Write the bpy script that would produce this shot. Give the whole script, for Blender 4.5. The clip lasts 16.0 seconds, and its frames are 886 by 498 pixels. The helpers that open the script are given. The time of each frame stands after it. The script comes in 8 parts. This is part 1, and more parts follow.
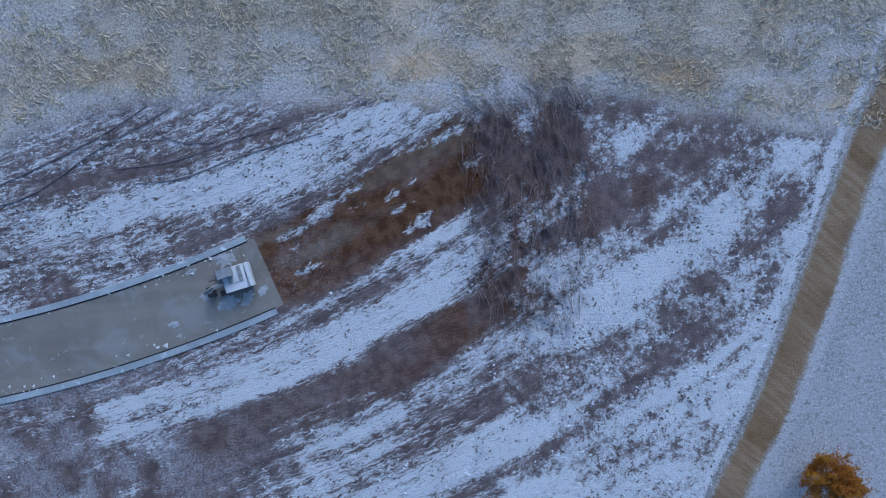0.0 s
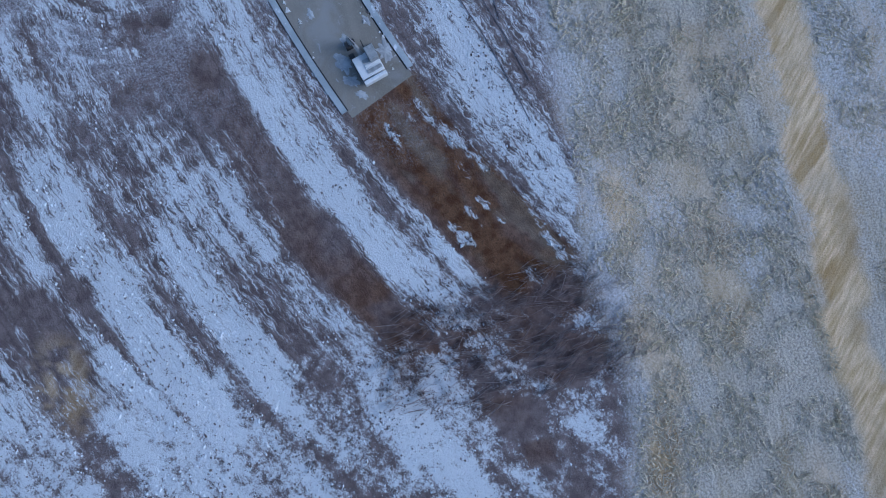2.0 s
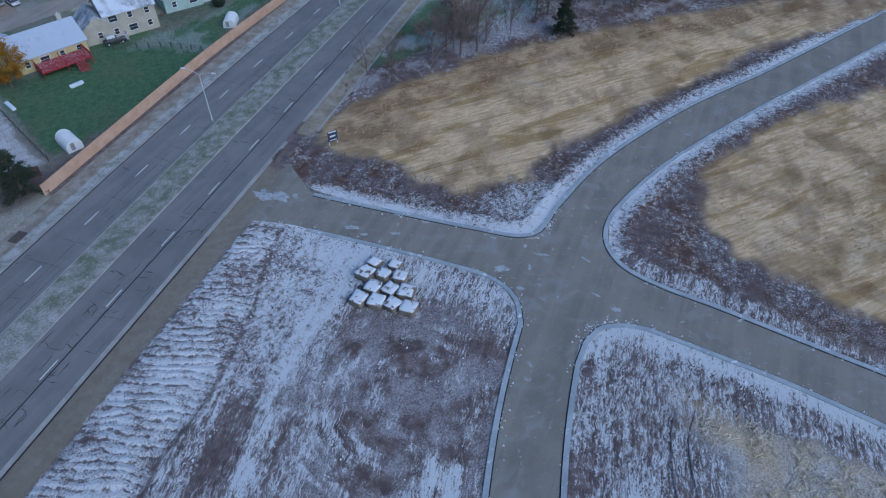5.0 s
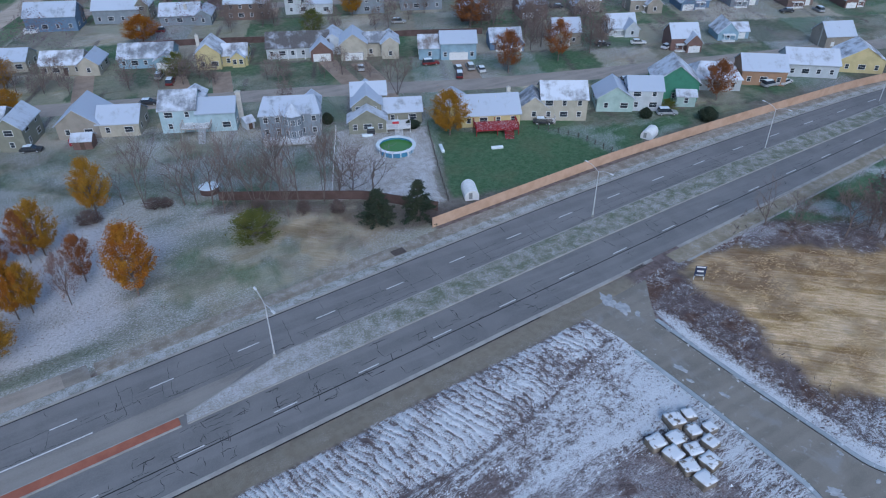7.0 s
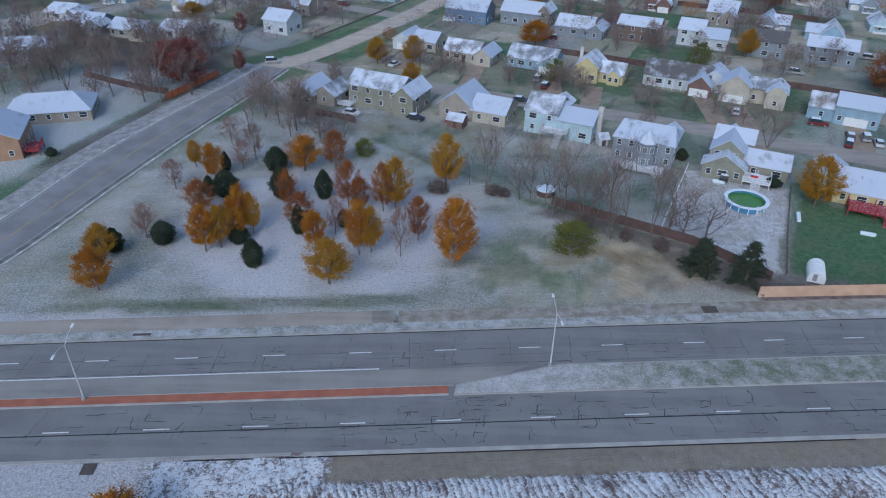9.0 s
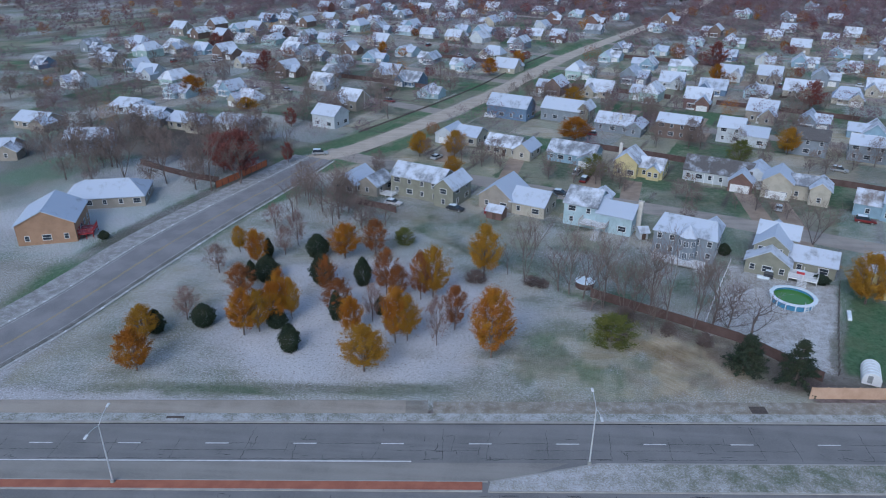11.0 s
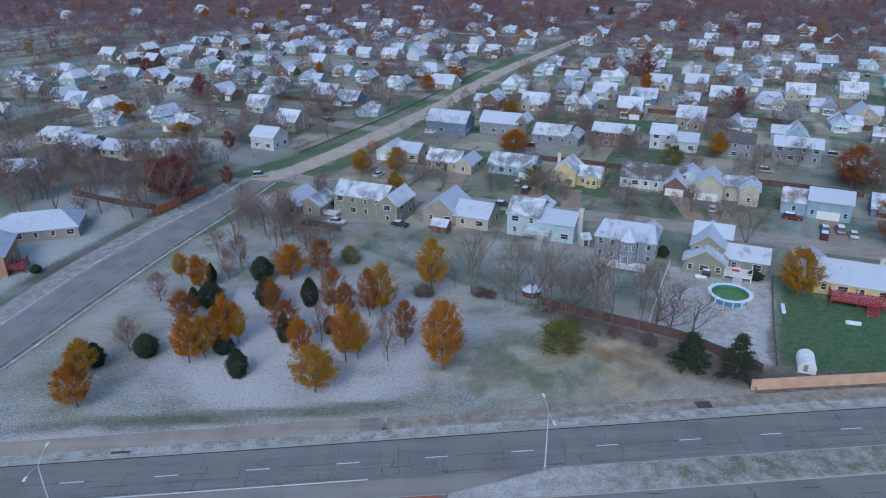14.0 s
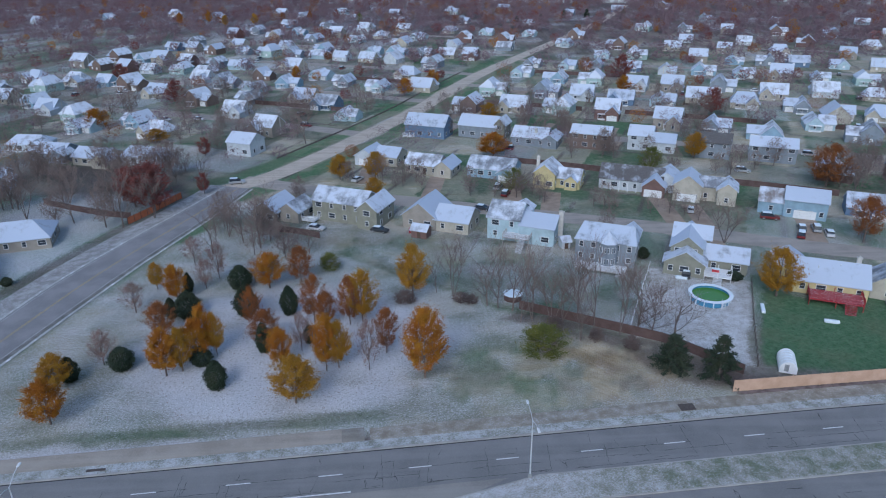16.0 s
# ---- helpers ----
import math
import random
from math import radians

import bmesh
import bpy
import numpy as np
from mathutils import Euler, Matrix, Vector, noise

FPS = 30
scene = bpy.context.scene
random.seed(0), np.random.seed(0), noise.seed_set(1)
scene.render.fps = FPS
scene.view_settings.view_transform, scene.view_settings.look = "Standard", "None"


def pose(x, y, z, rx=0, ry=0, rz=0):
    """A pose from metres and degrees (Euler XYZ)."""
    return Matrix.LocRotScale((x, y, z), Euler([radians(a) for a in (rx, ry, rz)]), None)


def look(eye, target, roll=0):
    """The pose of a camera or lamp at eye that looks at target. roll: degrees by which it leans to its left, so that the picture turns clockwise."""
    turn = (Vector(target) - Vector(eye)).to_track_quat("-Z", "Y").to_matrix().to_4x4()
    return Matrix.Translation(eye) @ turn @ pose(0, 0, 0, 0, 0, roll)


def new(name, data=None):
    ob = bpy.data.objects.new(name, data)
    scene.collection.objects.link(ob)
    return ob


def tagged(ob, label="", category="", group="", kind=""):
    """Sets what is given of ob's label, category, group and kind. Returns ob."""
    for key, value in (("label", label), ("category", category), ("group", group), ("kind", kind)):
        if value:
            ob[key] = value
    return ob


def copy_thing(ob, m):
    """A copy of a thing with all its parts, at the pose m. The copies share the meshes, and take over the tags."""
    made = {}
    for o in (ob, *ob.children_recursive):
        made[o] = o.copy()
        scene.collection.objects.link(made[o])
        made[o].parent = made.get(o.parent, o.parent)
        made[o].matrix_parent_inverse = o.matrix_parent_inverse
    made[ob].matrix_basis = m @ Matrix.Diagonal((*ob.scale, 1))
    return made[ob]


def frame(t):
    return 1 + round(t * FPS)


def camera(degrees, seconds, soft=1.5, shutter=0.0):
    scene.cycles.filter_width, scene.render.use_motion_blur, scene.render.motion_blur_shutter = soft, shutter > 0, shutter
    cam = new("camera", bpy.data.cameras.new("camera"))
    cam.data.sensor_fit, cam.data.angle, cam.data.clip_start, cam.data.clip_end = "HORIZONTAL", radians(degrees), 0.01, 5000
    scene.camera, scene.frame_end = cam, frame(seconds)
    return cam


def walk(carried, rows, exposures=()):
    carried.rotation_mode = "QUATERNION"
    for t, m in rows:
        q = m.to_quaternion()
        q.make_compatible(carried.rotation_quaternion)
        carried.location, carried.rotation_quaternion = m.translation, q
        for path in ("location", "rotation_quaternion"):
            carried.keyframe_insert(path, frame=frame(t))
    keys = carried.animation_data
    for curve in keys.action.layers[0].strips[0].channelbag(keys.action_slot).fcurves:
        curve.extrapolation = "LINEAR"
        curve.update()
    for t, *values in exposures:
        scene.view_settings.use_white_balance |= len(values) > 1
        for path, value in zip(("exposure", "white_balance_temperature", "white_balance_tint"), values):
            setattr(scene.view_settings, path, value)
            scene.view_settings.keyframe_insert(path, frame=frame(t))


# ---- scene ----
cam = camera(65.07, 16.0, soft=1.1)
PATH = [
    (0, pose(5.40, 6.09, 69.03, -0.30, 0.35, 176.71)),
    (0.5, pose(5.63, 6.16, 68.89, -0.12, 0.12, -175.32)),
    (1, pose(5.85, 6.23, 68.71, 0.27, -0.10, -153.81)),
    (1.5, pose(6.06, 6.28, 68.47, 0.60, -0.23, -126.85)),
    (2, pose(6.23, 6.30, 68.20, 0.93, -0.18, -105.11)),
    (2.5, pose(6.37, 6.31, 67.95, 4.30, 0.06, -92.19)),
    (3, pose(6.48, 6.31, 67.75, 16.48, 0.09, -82.30)),
    (3.5, pose(6.56, 6.31, 67.61, 27.50, 0.03, -75.88)),
    (3.7, pose(6.58, 6.32, 67.56, 31.18, 0.08, -74.10)),
    (5.8, pose(7.06, 6.64, 67.54, 53.11, 0.76, -59.90)),
    (6, pose(7.25, 6.64, 67.47, 54.15, 0.72, -55.83)),
    (6.5, pose(7.75, 6.64, 67.26, 54.82, 0.59, -43.10)),
    (7, pose(8.23, 6.67, 67.06, 55.41, 0.34, -30.96)),
    (7.5, pose(8.63, 6.71, 66.89, 55.91, 0.03, -21.42)),
    (8, pose(8.92, 6.74, 66.76, 56.34, -0.31, -12.21)),
    (8.5, pose(9.13, 6.77, 66.65, 56.74, -0.66, -3.52)),
    (9, pose(9.24, 6.80, 66.55, 57.06, -0.82, 0.66)),
    (9.2, pose(9.27, 6.82, 66.51, 56.57, -0.90, 1.83)),
    (9.4, pose(9.29, 6.85, 66.47, 55.54, -0.91, 2.87)),
    (9.5, pose(9.30, 6.87, 66.45, 55.66, -0.86, 3.31)),
    (9.6, pose(9.31, 6.89, 66.43, 56.08, -0.79, 3.68)),
    (9.7, pose(9.31, 6.91, 66.41, 57.90, -0.73, 3.99)),
    (9.8, pose(9.32, 6.94, 66.38, 59.86, -0.68, 4.27)),
    (9.9, pose(9.32, 6.96, 66.36, 61.85, -0.65, 4.54)),
    (10, pose(9.33, 6.99, 66.34, 63.83, -0.62, 4.82)),
    (10.2, pose(9.35, 7.03, 66.30, 64.22, -0.60, 5.22)),
    (12.5, pose(9.42, 6.39, 65.86, 65.52, 0.15, 0.16)),
    (13, pose(9.48, 6.33, 65.87, 65.68, 0.24, -0.30)),
    (13.5, pose(9.54, 6.29, 65.88, 65.81, 0.34, -0.72)),
    (14, pose(9.59, 6.31, 65.89, 65.92, 0.39, -1.12)),
    (14.5, pose(9.62, 6.44, 65.91, 66.02, 0.45, -1.52)),
    (15, pose(9.61, 6.68, 65.93, 65.92, 0.48, -1.93)),
    (15.5, pose(9.60, 7.07, 65.96, 65.98, 0.51, -2.42)),
    (16, pose(9.59, 7.56, 66.00, 66.10, 0.59, -2.99)),
]
EXPOSURES = [(0, 0.12, 4750, 10), (2.6, 0.12, 4690, 10), (3.7, -0.03, 4690, 10), (6.0, 0.10, 4900, 10), (6.6, 0.23, 4980, 10), (9, 0.33, 5200, 10), (16, 0.34, 5150, 10)]

walk(cam, PATH, EXPOSURES)

# ---------------------------------------------------------------- light: an overcast November dusk
world = bpy.data.worlds.new("overcast_sky")
scene.world = world
world.use_nodes = True
_wn = world.node_tree.nodes
_sky = _wn.new("ShaderNodeTexSky")
_sky.sky_type = "NISHITA"
_sky.sun_disc = False
_sky.sun_elevation, _sky.sun_rotation = radians(38), radians(200)
_sky.air_density, _sky.dust_density, _sky.ozone_density = 1.6, 3.0, 2.2
_wn["Background"].inputs["Strength"].default_value = 0.10
world.node_tree.links.new(_sky.outputs["Color"], _wn["Background"].inputs["Color"])

_sun = bpy.data.lights.new("sun_behind_cloud", "SUN")
_sun.energy, _sun.angle, _sun.color = 0.8, radians(25), (1.0, 0.95, 0.9)
sun = new("sun_behind_cloud", _sun)
sun.matrix_basis = look((0, 0, 300), (math.sin(radians(20)) * 100, math.cos(radians(20)) * 100, 300 - 78))

# ---------------------------------------------------------------- small tools
rng = np.random.default_rng(7)


def lattice(ix, iy, seed):
    h = np.sin(ix * 127.1 + iy * 311.7 + seed * 74.7) * 43758.5453
    return h - np.floor(h)


def vnoise(x, y, seed=0):
    """Smooth value noise, 0 to 1."""
    ix, iy = np.floor(x), np.floor(y)
    fx, fy = x - ix, y - iy
    fx, fy = fx * fx * (3 - 2 * fx), fy * fy * (3 - 2 * fy)
    a, b = lattice(ix, iy, seed), lattice(ix + 1, iy, seed)
    c, d = lattice(ix, iy + 1, seed), lattice(ix + 1, iy + 1, seed)
    return (a * (1 - fx) + b * fx) * (1 - fy) + (c * (1 - fx) + d * fx) * fy


def fbm(x, y, seed=0, octaves=4):
    total, size, weight = 0, 1.0, 0.5
    for k in range(octaves):
        total = total + weight * vnoise(x * size + 17.3 * k, y * size - 9.1 * k, seed + k)
        size, weight = size * 2.03, weight * 0.5
    return total / (1 - 0.5**octaves)


def inside(x, y, poly):
    """1 inside the polygon, 0 outside."""
    hit = np.zeros(x.shape, bool)
    for (x0, y0), (x1, y1) in zip(poly, poly[1:] + poly[:1]):
        if y0 != y1:
            hit ^= ((y0 > y) != (y1 > y)) & (x < (x1 - x0) * (y - y0) / (y1 - y0) + x0)
    return hit


def far_from(x, y, line):
    """Distance to a polyline."""
    best = np.full(x.shape, 1e9)
    for (x0, y0), (x1, y1) in zip(line, line[1:]):
        dx, dy = x1 - x0, y1 - y0
        s = np.clip(((x - x0) * dx + (y - y0) * dy) / (dx * dx + dy * dy), 0, 1)
        best = np.minimum(best, np.hypot(x - x0 - s * dx, y - y0 - s * dy))
    return best


def step(a, b, v):
    s = np.clip((v - a) / (b - a), 0, 1)
    return s * s * (3 - 2 * s)


def soft(x, y, poly, edge):
    """1 well inside the polygon, falling to 0 over an edge on both sides of its line."""
    d = far_from(x, y, poly + poly[:1])
    d = np.where(inside(x, y, poly), d, -d)
    return step(-edge, edge, d)


def smooth(points, each=6):
    """Catmull-Rom line through the points."""
    p = [np.array(q, float) for q in points]
    p = [2 * p[0] - p[1], *p, 2 * p[-1] - p[-2]]
    out = []
    for a, b, c, d in zip(p, p[1:], p[2:], p[3:]):
        for k in range(each):
            s = k / each
            out.append(0.5 * (2 * b + (c - a) * s + (2 * a - 5 * b + 4 * c - d) * s * s + (3 * b - a - 3 * c + d) * s**3))
    out.append(p[-2])
    return [tuple(float(v) for v in q) for q in out]


def shifted(line, off):
    """A line moved to its left by off metres."""
    p = np.array(line, float)
    d = np.gradient(p, axis=0)
    d /= np.linalg.norm(d, axis=1)[:, None] + 1e-9
    return [tuple(q) for q in (p + np.stack([-d[:, 1], d[:, 0]], 1) * off).tolist()]


def mesh_of(name, verts, faces, *mats, shade=False):
    me = bpy.data.meshes.new(name)
    me.from_pydata(verts, [], faces)
    for m in mats:
        me.materials.append(m)
    if shade:
        me.polygons.foreach_set("use_smooth", [True] * len(me.polygons))
    me.update()
    return me


def bm_mesh(name, bm, *mats):
    me = bpy.data.meshes.new(name)
    bmesh.ops.recalc_face_normals(bm, faces=bm.faces)
    bm.to_mesh(me)
    bm.free()
    for m in mats:
        me.materials.append(m)
    return me


def part(name, data, parent, label="", at=None):
    """One mesh object under a thing or a part."""
    ob = new(name, data)
    ob.parent = parent
    if at is not None:
        ob.matrix_basis = at
    if label:
        ob["label"] = label
    return ob


def thing(name, label, category, at=None, group="", kind="", data=None):
    ob = new(name, data)
    if at is not None:
        ob.matrix_basis = at
    return tagged(ob, label, category, group, kind)


def box(bm, cx, cy, cz, sx, sy, sz, turn=0.0, mat=0):
    """A box about its centre."""
    m = Matrix.Translation((cx, cy, cz)) @ Matrix.Rotation(turn, 4, "Z") @ Matrix.Diagonal((sx, sy, sz, 1))
    made = bmesh.ops.create_cube(bm, size=1, matrix=m)
    for f in {f for v in made["verts"] for f in v.link_faces}:
        f.material_index = mat


def rod(bm, a, b, r0, r1, sides=6, mat=0):
    """A tapered rod from a to b."""
    a, b = Vector(a), Vector(b)
    turn = (b - a).to_track_quat("Z", "Y").to_matrix().to_4x4()
    m = Matrix.Translation((a + b) / 2) @ turn
    made = bmesh.ops.create_cone(bm, cap_ends=True, segments=sides, radius1=r0, radius2=r1, depth=(b - a).length, matrix=m)
    for f in {f for v in made["verts"] for f in v.link_faces}:
        f.material_index = mat


def band(left, right, z, thick=0.0):
    """A strip between two lines with the same number of points; with a thickness, a closed slab down from z."""
    n = len(left)
    zs = z if isinstance(z, list) else [z] * n
    verts = [(x, y, h) for (x, y), h in zip(left, zs)] + [(x, y, h) for (x, y), h in zip(right, zs)]
    faces = [(i, i + n, i + n + 1, i + 1) for i in range(n - 1)]
    if thick:
        verts += [(x, y, h - thick) for x, y, h in verts]
        m = 2 * n
        faces += [(i, i + 1, m + i + 1, m + i) for i in range(n - 1)]
        faces += [(n + i + 1, n + i, m + n + i, m + n + i + 1) for i in range(n - 1)]
        faces += [(0, m, m + n, n), (n - 1, 2 * n - 1, m + 2 * n - 1, m + n - 1)]
    return verts, faces


def joined(pieces):
    verts, faces = [], []
    for v, f in pieces:
        k = len(verts)
        verts += v
        faces += [tuple(i + k for i in q) for q in f]
    return verts, faces


# ---------------------------------------------------------------- materials
class Nodes:
    """A node material with short calls."""

    def __init__(self, name, rough=0.8, metal=0.0, spec=0.3):
        self.mat = bpy.data.materials.new(name)
        self.mat.use_nodes = True
        self.t = self.mat.node_tree
        self.bsdf = self.t.nodes["Principled BSDF"]
        self.bsdf.inputs["Roughness"].default_value = rough
        self.bsdf.inputs["Metallic"].default_value = metal
        self.bsdf.inputs["Specular IOR Level"].default_value = spec
        self.where = self.t.nodes.new("ShaderNodeNewGeometry").outputs["Position"]

    def local(self):
        self.where = self.t.nodes.new("ShaderNodeTexCoord").outputs["Object"]
        return self

    def put(self, socket, v):
        if hasattr(v, "is_linked"):
            self.t.links.new(v, socket)
        elif isinstance(v, (tuple, list)) and len(v) == 3 and socket.type == "RGBA":
            socket.default_value = (*v, 1)
        else:
            socket.default_value = v

    def noise(self, scale, detail=3.0, rough=0.55, warp=0.0, stretch=None):
        n = self.t.nodes.new("ShaderNodeTexNoise")
        w = self.where
        if stretch:
            mp = self.t.nodes.new("ShaderNodeMapping")
            self.put(mp.inputs["Vector"], w)
            mp.inputs["Scale"].default_value = stretch
            w = mp.outputs["Vector"]
        self.put(n.inputs["Vector"], w)
        n.inputs["Scale"].default_value, n.inputs["Detail"].default_value = scale, detail
        n.inputs["Roughness"].default_value, n.inputs["Distortion"].default_value = rough, warp
        return n.outputs["Fac"]

    def cells(self, scale, feature="DISTANCE_TO_EDGE", stretch=None, wobble=0.0):
        n = self.t.nodes.new("ShaderNodeTexVoronoi")
        n.feature = feature
        w = self.where
        if wobble:
            nz = self.t.nodes.new("ShaderNodeTexNoise")
            nz.inputs["Scale"].default_value = 0.7
            self.put(nz.inputs["Vector"], w)
            add = self.t.nodes.new("ShaderNodeVectorMath")
            add.operation = "MULTIPLY_ADD"
            self.put(add.inputs[0], nz.outputs["Color"])
            add.inputs[1].default_value = (wobble,) * 3
            self.put(add.inputs[2], w)
            w = add.outputs[0]
        if stretch:
            mp = self.t.nodes.new("ShaderNodeMapping")
            self.put(mp.inputs["Vector"], w)
            mp.inputs["Scale"].default_value = stretch
            w = mp.outputs["Vector"]
        self.put(n.inputs["Vector"], w)
        n.inputs["Scale"].default_value = scale
        return n.outputs["Distance"]

    def math(self, op, a, b=0.0, c=0.0, clamp=False):
        n = self.t.nodes.new("ShaderNodeMath")
        n.operation, n.use_clamp = op, clamp
        for s, v in zip(n.inputs, (a, b, c)):
            self.put(s, v)
        return n.outputs[0]

    def ramp(self, v, lo, hi, a=0.0, b=1.0):
        n = self.t.nodes.new("ShaderNodeMapRange")
        n.interpolation_type = "SMOOTHSTEP"
        for key, val in (("Value", v), ("From Min", lo), ("From Max", hi), ("To Min", a), ("To Max", b)):
            self.put(n.inputs[key], val)
        return n.outputs[0]

    def mix(self, f, a, b):
        n = self.t.nodes.new("ShaderNodeMix")
        n.data_type = "RGBA"
        self.put(n.inputs[0], f)
        self.put(n.inputs[6], a)
        self.put(n.inputs[7], b)
        return n.outputs[2]

    def field(self, name):
        n = self.t.nodes.new("ShaderNodeAttribute")
        n.attribute_name = name
        sep = self.t.nodes.new("ShaderNodeSeparateColor")
        self.t.links.new(n.outputs["Color"], sep.inputs[0])
        return (*sep.outputs[:3], n.outputs["Alpha"])

    def random(self):
        return self.t.nodes.new("ShaderNodeObjectInfo").outputs["Random"]

    def island(self):
        return self.t.nodes.new("ShaderNodeNewGeometry").outputs["Random Per Island"]

    def up(self):
        n = self.t.nodes.new("ShaderNodeSeparateXYZ")
        self.t.links.new(self.t.nodes.new("ShaderNodeNewGeometry").outputs["Normal"], n.inputs[0])
        return n.outputs[2]

    def bump(self, height, strength=0.4, distance=0.05):
        n = self.t.nodes.new("ShaderNodeBump")
        n.inputs["Strength"].default_value, n.inputs["Distance"].default_value = strength, distance
        self.put(n.inputs["Height"], height)
        self.t.links.new(n.outputs[0], self.bsdf.inputs["Normal"])
        return self

    def done(self, color):
        self.put(self.bsdf.inputs["Base Color"], color)
        return self.mat


SNOW = (0.78, 0.80, 0.84)


def plain(name, a, b, scale=3.0, fine=25.0, rough=0.8, metal=0.0, depth=0.01, local=False, frost=0.0):
    """Two tones at a large and a fine scale; frost: how much snow lies on the upper faces."""
    m = Nodes(name, rough, metal)
    if local:
        m.local()
    big, small = m.noise(scale, 3), m.noise(fine, 2)
    c = m.mix(m.ramp(m.math("ADD", m.math("MULTIPLY", big, 0.7), m.math("MULTIPLY", small, 0.3)), 0.35, 0.65), a, b)
    if frost:
        top = m.math("MULTIPLY", m.ramp(m.up(), 0.3, 0.8), m.ramp(m.noise(scale * 2.3, 4), 0.62 - 0.35 * frost, 0.75 - 0.35 * frost))
        c = m.mix(m.math("MULTIPLY", top, 0.9), c, SNOW)
    m.bump(small, 0.3, depth)
    return m.done(c)


def asphalt(name, a, b, frost=0.0, wash=0.0, worn=0.35):
    m = Nodes(name, 0.85)
    c = m.mix(m.ramp(m.noise(0.18, 4), 0.35, 0.65), a, b)
    c = m.mix(m.math("MULTIPLY", m.ramp(m.noise(9.0, 3), 0.4, 0.7), 0.35), c, tuple(v * 1.5 for v in b))
    lane = m.ramp(m.noise(0.5, 2, stretch=(0.06, 1.0, 1.0)), 0.42, 0.62)
    c = m.mix(m.math("MULTIPLY", lane, worn), c, tuple(v * 1.35 for v in b))
    if frost:
        c = m.mix(m.math("MULTIPLY", m.ramp(m.noise(0.7, 5, 0.65), 0.6 - 0.3 * frost, 0.85 - 0.3 * frost), frost), c, SNOW)
    if wash:  # pale dried slurry, drawn out along the street
        c = m.mix(m.math("MULTIPLY", m.ramp(m.noise(0.22, 4, 0.62, warp=0.8), 0.50, 0.70), wash), c, (0.31, 0.31, 0.31))
        c = m.mix(m.math("MULTIPLY", m.ramp(m.noise(0.9, 4, 0.65, warp=0.6), 0.60, 0.72), wash), c, (0.46, 0.47, 0.50))
    m.bump(m.noise(14.0, 3), 0.25, 0.01)
    return m.done(c)


M_ROAD = asphalt("worn_grey_asphalt", (0.158, 0.155, 0.154), (0.195, 0.19, 0.187))
M_STREET = asphalt("pale_street_asphalt", (0.25, 0.225, 0.20), (0.32, 0.285, 0.25), frost=0.10)
M_CROSSING = asphalt("grey_crossing_asphalt", (0.185, 0.18, 0.185), (0.24, 0.232, 0.235), worn=0.0)
M_LONG = asphalt("pale_concrete_street", (0.36, 0.31, 0.255), (0.44, 0.38, 0.315), frost=0.06)
M_MUD = asphalt("muddy_concrete", (0.185, 0.17, 0.145), (0.235, 0.215, 0.185), wash=0.5)
M_TURN = asphalt("tan_grey_concrete", (0.205, 0.195, 0.18), (0.25, 0.235, 0.215))
M_DRIVE = plain("tan_leafy_driveway", (0.27, 0.205, 0.155), (0.35, 0.28, 0.22), 0.4, 8)
M_KERB = plain("pale_concrete_kerb", (0.31, 0.345, 0.375), (0.42, 0.455, 0.485), 0.4, 9, frost=0.1)
M_KERB_OLD = plain("weathered_concrete_kerb", (0.31, 0.295, 0.275), (0.41, 0.395, 0.37), 0.5, 10)
M_GUTTER = plain("grey_concrete_gutter", (0.24, 0.24, 0.24), (0.32, 0.32, 0.31), 0.8, 10, frost=0.1)
M_WALK = asphalt("stained_concrete_path", (0.25, 0.22, 0.185), (0.32, 0.285, 0.245), frost=0.05)
M_BRICK_PAVE = plain("red_brick_paving", (0.30, 0.11, 0.07), (0.38, 0.145, 0.09), 0.5, 9)
M_PAINT = plain("white_road_paint", (0.55, 0.55, 0.55), (0.7, 0.7, 0.7), 1.5, 20)
M_PAINT_WORN = plain("worn_white_road_paint", (0.30, 0.30, 0.30), (0.50, 0.50, 0.50), 0.8, 9)
M_YELLOW = plain("worn_yellow_road_paint", (0.33, 0.25, 0.12), (0.43, 0.33, 0.16), 1.5, 20)
M_TAR = plain("black_tar_seam", (0.016, 0.016, 0.018), (0.03, 0.03, 0.032), 2, 20, rough=0.6)


